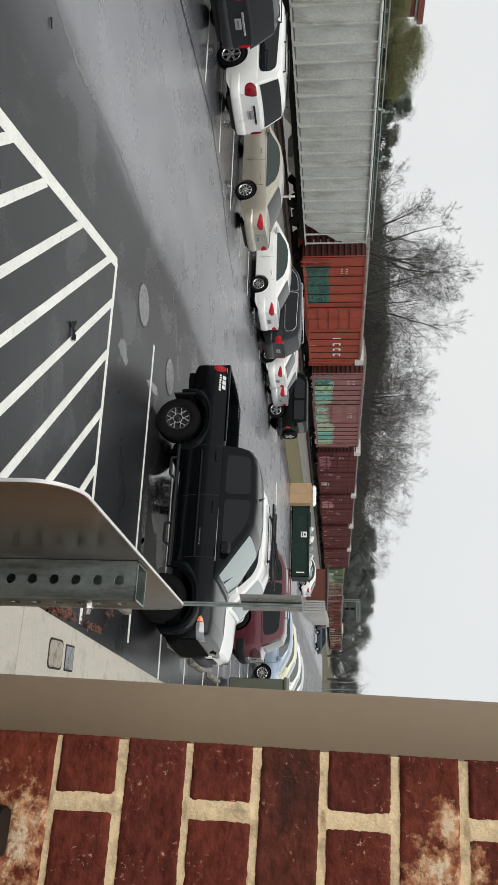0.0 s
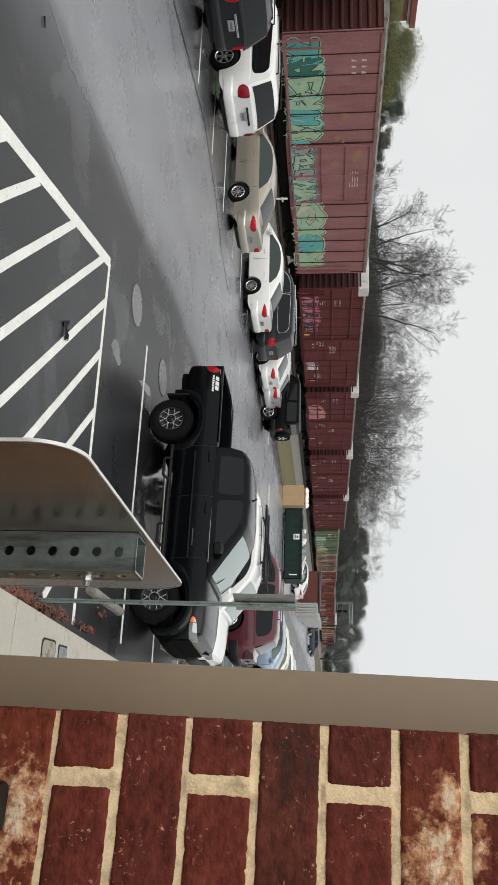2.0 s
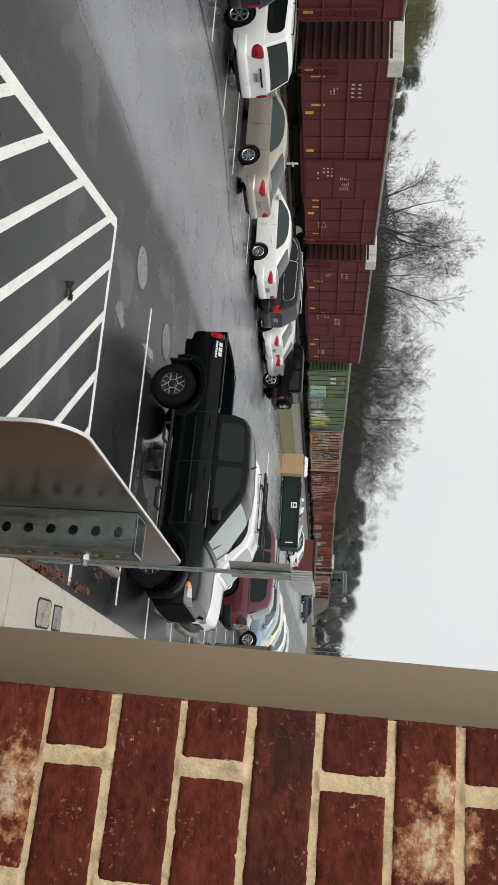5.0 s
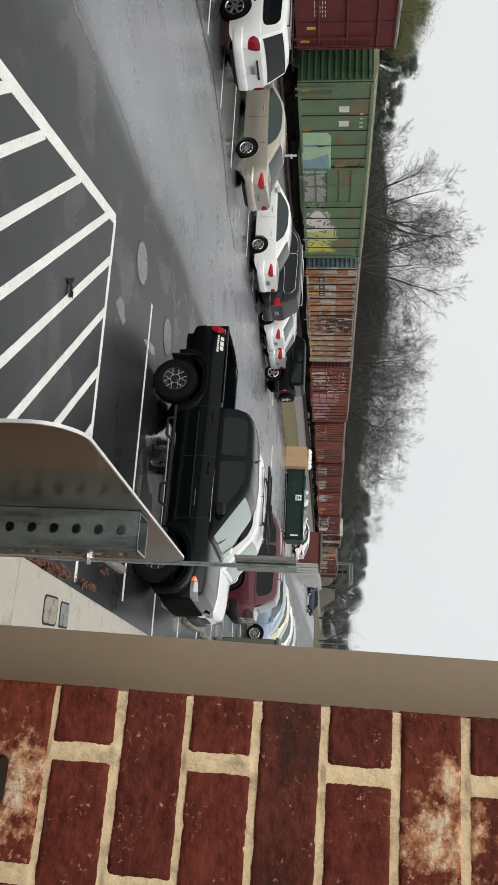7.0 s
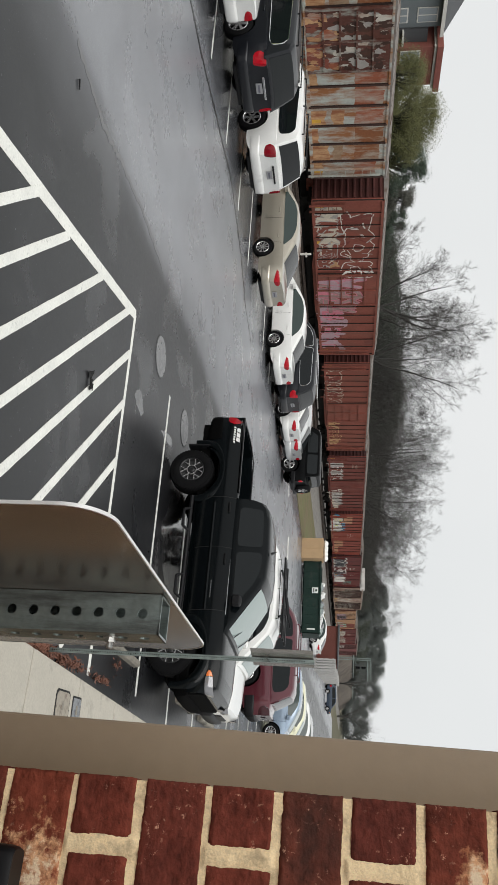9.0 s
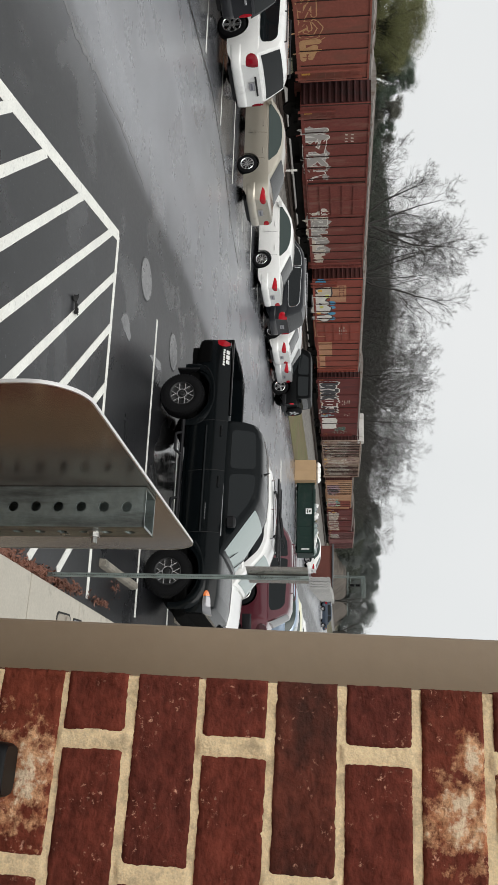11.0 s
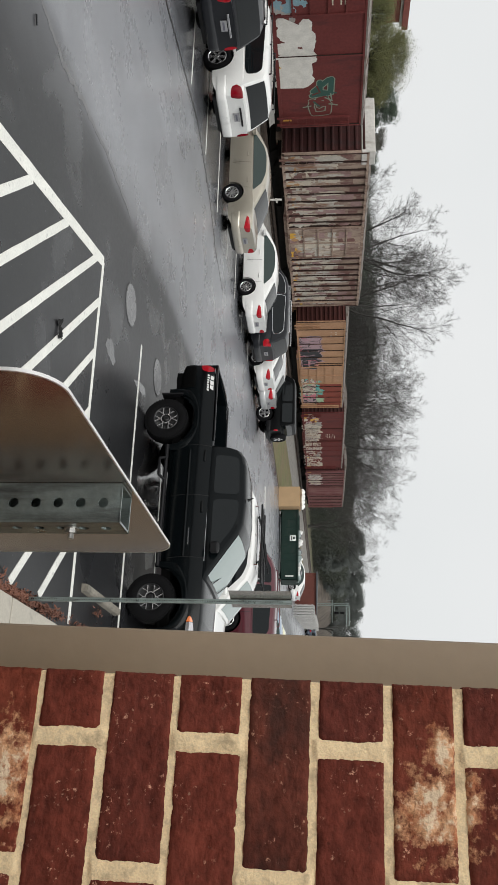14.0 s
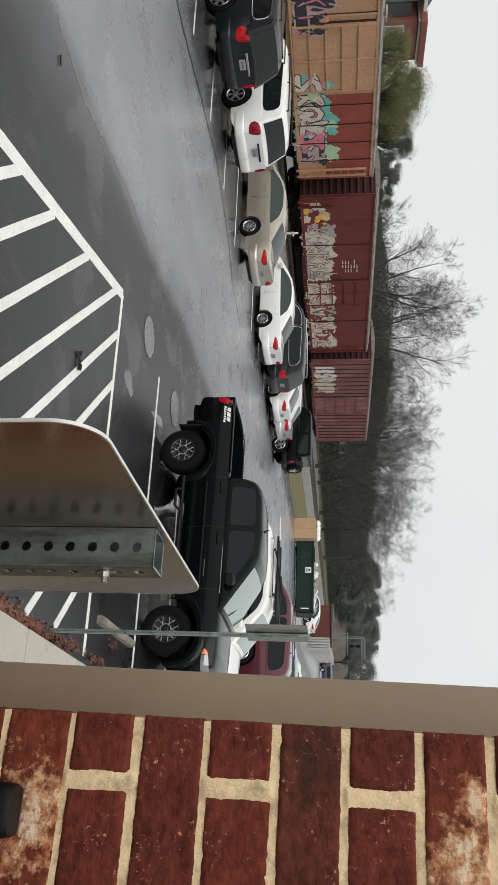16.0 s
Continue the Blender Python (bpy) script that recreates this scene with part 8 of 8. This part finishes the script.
def skip():
    t = thing("skip", "long dark green open-topped waste skip with a white label", "skip", pose(-11.55, 57.9, 0))
    w, d, h = 2.52, 1.1, 1.34
    g = Geo()
    for a, b, cc, dd in ((-w, -d, w, -d + 0.06), (-w, d - 0.06, w, d), (-w, -d, -w + 0.06, d), (w - 0.06, -d, w, d)):
        g.box(a, b, 0.12, cc, dd, h)
    g.box(-w, -d, 0.12, w, d, 0.2)
    body = part("body", g, GREEN_D, t)
    for k in range(9):
        x = -w + 0.1 + (2 * w - 0.2) * k / 8
        part("rib", Geo().box(x - 0.04, -d - 0.03, 0.12, x + 0.05, -d, h - 0.02), GREEN_D, t)
    part("top_rail", Geo().box(-w - 0.05, -d - 0.08, h - 0.06, w + 0.05, -d + 0.06, h + 0.05, c=0.01).box(-w - 0.05, d - 0.06, h - 0.06, w + 0.05, d + 0.08, h + 0.05, c=0.01), GREEN_D, t)
    for x in (-2.1, 2.1):
        for s in (-1, 1):
            part("roller", Geo().tube((x, s * 0.9 - 0.1, 0.1), (x, s * 0.9 + 0.1, 0.1), 0.1, None, 12), IRON, t)
    lab = part("label_plate", Geo().box(-0.62, -d - 0.085, 0.78, -0.22, -d - 0.075, 1.2), WHITE_INK, t, "square white label")
    part("label_bars", Geo().box(-0.56, -d - 0.089, 0.86, -0.28, -d - 0.084, 0.93).box(-0.5, -d - 0.089, 1.0, -0.34, -d - 0.084, 1.12), GREEN_D, lab)
    part("small_label", Geo().box(2.2, -d - 0.085, 0.5, 2.28, -d - 0.075, 1.05), WHITE_INK, t, "narrow white label")
    rnd = random.Random(9)
    for k in range(16):
        x, y = rnd.uniform(-1.2, 2.4), rnd.uniform(-0.9, 0.9)
        part("waste", Geo().box(-0.3, -0.2, -0.12, 0.3, 0.2, 0.12, pose(x, y, h - 0.05 + rnd.uniform(0, 0.16), rnd.uniform(-25, 25), rnd.uniform(-25, 25), rnd.uniform(0, 180)), 0.05),
             rnd.choice((BAG, CLEAR_L, GALV)), t, "crumpled plastic waste")
    tl = thing("crate", "tan plywood crate beside a green skip", "crate", pose(-14.75, 56.6, 0))
    part("box", Geo().box(-0.72, -0.7, 0.0, 0.72, 0.7, 1.5, c=0.01), CARD, tl)
    for x in (-0.68, 0.0, 0.68):
        part("batten", Geo().box(x - 0.035, -0.725, 0, x + 0.035, -0.7, 1.5), CARD, tl)
    for k in range(5):
        bg = Geo().lathe([(0.001, 0), (0.2, 0.02), (0.27, 0.12), (0.2, 0.25), (0.08, 0.32), (0.001, 0.34)], 10, pose(-0.5 + 0.25 * k, 0.15 * math.sin(k * 2), 1.5), "z")
        b_ = part("rubbish_bag", bg, BAG, None, "", 60)
        b_.matrix_basis = pose(-14.75, 56.6, 0)
        tagged(b_, "small white plastic rubbish bag on a tan crate", "bag", group="rubbish bags")


skip()


def shed():
    t = thing("shed", "low red-brown shed at the far end of the lot", "shed", pose(-15.2, 90.0, 0))
    part("wall", Geo().box(0, 0, 0, 3.9, 5, 2.25), SHED, t)
    part("roof", Geo().prism([(-0.15, 2.25), (4.05, 2.25), (4.05, 2.32), (-0.15, 2.45)], lambda u, v, d: (u, d, v), -0.2, 5.2), B_ROOF, t)
    for k in range(12):
        part("cladding_board", Geo().box(0.05 + 0.32 * k, -0.03, 0.05, 0.08 + 0.32 * k, 0.0, 2.2), SHED, t)
    wood = mat_once("grey_pallet_wood", (0.42, 0.415, 0.4), rough=0.9, var=0.3, scale=3)
    g = Geo()
    for j in range(5):
        g.box(-0.6, -0.6 + 0.265 * j, 0.115, 0.6, -0.46 + 0.265 * j, 0.14)
    for x in (-0.6, -0.35, -0.075, 0.2, 0.45):
        g.box(x, -0.6, 0.0, x + 0.15, 0.6, 0.115)
    mesh = g.mesh("pallet")
    mesh.materials.append(wood)
    rnd = random.Random(15)
    for k in range(13):
        f = k / 12
        y = 86.0 + 54.0 * f ** 1.25
        p = thing("pallet_stack", "tall stack of weathered pale grey pallets beside the lot", "pallets", pose(-10.6 - 4.0 * (y - 86.0) / 54.0, y, 0, 0, 0, 3), group="pallet stacks")
        for j in range(14):
            ob = new("pallet", mesh)
            ob.parent = p
            ob.matrix_basis = pose(rnd.uniform(-0.03, 0.03), rnd.uniform(-0.03, 0.03), 0.152 * j, 0, 0, rnd.uniform(-2, 2))


shed()


CAB_OLIVE = mat("olive_cabinet_paint", (0.075, 0.082, 0.055), 0.6, var=0.15, scale=2, fine=20)


def cabinet():
    t = thing("electric_cabinet", "olive green metal cabinet on the footway", "cabinet", pose(-0.2, 25.4, 0.13))
    part("body", Geo().box(-0.75, -0.6, 0, 0.75, 0.6, 1.6, c=0.02), CAB_OLIVE, t)
    part("lid", Geo().box(-0.8, -0.65, 1.6, 0.8, 0.65, 1.69, c=0.02), CAB_OLIVE, t)


cabinet()


def signal_bridge():
    t = thing("signal_gantry", "grey steel cantilever signal gantry reaching over the track", "signal", pose(-30.2, 229.0, 0.2))
    mast, arm = Geo(), Geo()
    for x in (-0.25, 0.25):
        for y in (-0.25, 0.25):
            mast.tube((x, y, 0), (x, y, 9.6), 0.07, None, 5)
    for k in range(13):
        z = 0.72 * k
        mast.tube((-0.25, -0.25, z), (0.25, -0.25, z + 0.72), 0.035, None, 4).tube((0.25, -0.25, z), (-0.25, -0.25, z + 0.72), 0.035, None, 4)
    for z in (8.75, 9.6):
        for y in (-0.25, 0.25):
            arm.tube((0.25, y, z), (5.6, y, z), 0.075, None, 5)
    for k in range(7):
        x = 0.25 + 0.764 * k
        arm.tube((x, -0.25, 8.75), (x + 0.382, -0.25, 9.6), 0.04, None, 4).tube((x + 0.382, -0.25, 9.6), (x + 0.764, -0.25, 8.75), 0.04, None, 4)
    arm.tube((5.6, -0.25, 8.75), (5.6, -0.25, 9.6), 0.075, None, 5)
    part("mast", mast, GALV, t, "lattice steel mast")
    part("arm", arm, GALV, t, "lattice steel arm")
    part("bracket", Geo().tube((0.25, 0, 5.6), (2.3, 0, 5.6), 0.06, None, 5).tube((2.3, 0, 5.4), (2.3, 0, 8.75), 0.06, None, 5), GALV, t)
    for z in (5.5, 7.0):
        s = part("signal_head", Geo().box(1.95, -0.4, z, 2.65, -0.28, z + 1.25, c=0.1), BLACK_P, t, "black signal head")
        for k in range(2):
            part("lamp_hood", Geo().tube((2.3, -0.4, z + 0.35 + 0.5 * k), (2.3, -0.65, z + 0.35 + 0.5 * k), 0.13, None, 10), DARK, s)
    for x, y, h in ((-9.0, 240.0, 10.0), (-6.0, 205.0, 8.5)):
        q = thing("street_lamp", "tall slim grey street lamp by the far road", "street lamp", pose(x, y, 0), group="street lamps")
        part("pole", Geo().tube((0, 0, 0), (0, 0, h), 0.11, 0.06, 8), GALV, q)
        part("arm", Geo().tube((0, 0, h), (1.8, 0, h + 0.3), 0.05, 0.04, 6), GALV, q)
        part("lantern", Geo().box(1.5, -0.15, h + 0.2, 2.2, 0.15, h + 0.35, c=0.04), GALV, q)


signal_bridge()


def far_bank():
    """The dry grass bank on the far side of the line, with a guard rail along its crest."""
    g = Geo()
    prof = [(-30.9, 0.3), (-32.2, 1.6), (-33.4, 3.4), (-34.6, 4.9), (-36.0, 5.3), (-52.0, 5.4)]
    n = 60
    vs = []
    for j in range(n + 1):
        y = 236.0 + 190.0 * j / n
        rise = min(1.0, j / 8) * (0.84 + 0.36 * j / n)
        for k, (x, z) in enumerate(prof):
            vs.append((x + 0.5 * noise.noise((y * 0.15, k * 1.3, 3.0)), y, 0.1 + (z + 0.5 * noise.noise((y * 0.12, k * 0.9, 8.0))) * rise if k else -0.1))
    w = len(prof)
    g.add(vs, [(j * w + i, j * w + i + 1, (j + 1) * w + i + 1, (j + 1) * w + i) for j in range(n) for i in range(w - 1)])
    dry = mat("dry_bank_grass", (0.11, 0.09, 0.072), 0.95, var=0.4, scale=0.4, fine=3, stain=(0.05, 0.04, 0.03), stain_amt=0.6, stain_scale=0.3)
    tagged(part("bank", g, dry, smooth=60), "dry brown grass bank beyond the railway", "bank", kind="structure")
    t = thing("guard_rail", "pale galvanised guard rail along the crest of a bank", "guard rail", pose(-35.2, 256.0, 4.5))
    part("beam", Geo().box(-0.05, 0, 0.75, 0.05, 160, 1.1, pose(0, 0, 0, 0.42)), GALV, t)
    for k in range(20):
        part("post", Geo().box(-0.08, -0.08, -0.5, 0.0, 0.08, 1.0, pose(0, 2 + 8 * k, 0.058 * k)), GALV, t)


far_bank()


def marker_post(x, y, h):
    t = thing("marker_post", "short white marker post beside the ballast", "marker post", pose(x, y, 0.02))
    part("post", Geo().box(-0.035, -0.035, 0, 0.035, 0.035, h, c=0.008), B_TRIM, t)
    part("plate", Geo().box(0.036, -0.17, h - 0.26, 0.046, 0.17, h - 0.18), B_TRIM, t)


marker_post(-21.3, 30.47, 1.38)


# ---- pieces of the wall, last ----
brick_wall()


def motions():
    """The train runs along the straight track at a steady pace."""
    for car, y0 in TRAIN:
        walk(car, [(t, pose(XT, y0 - SPEED * t, ZR)) for t in range(17)])


motions()
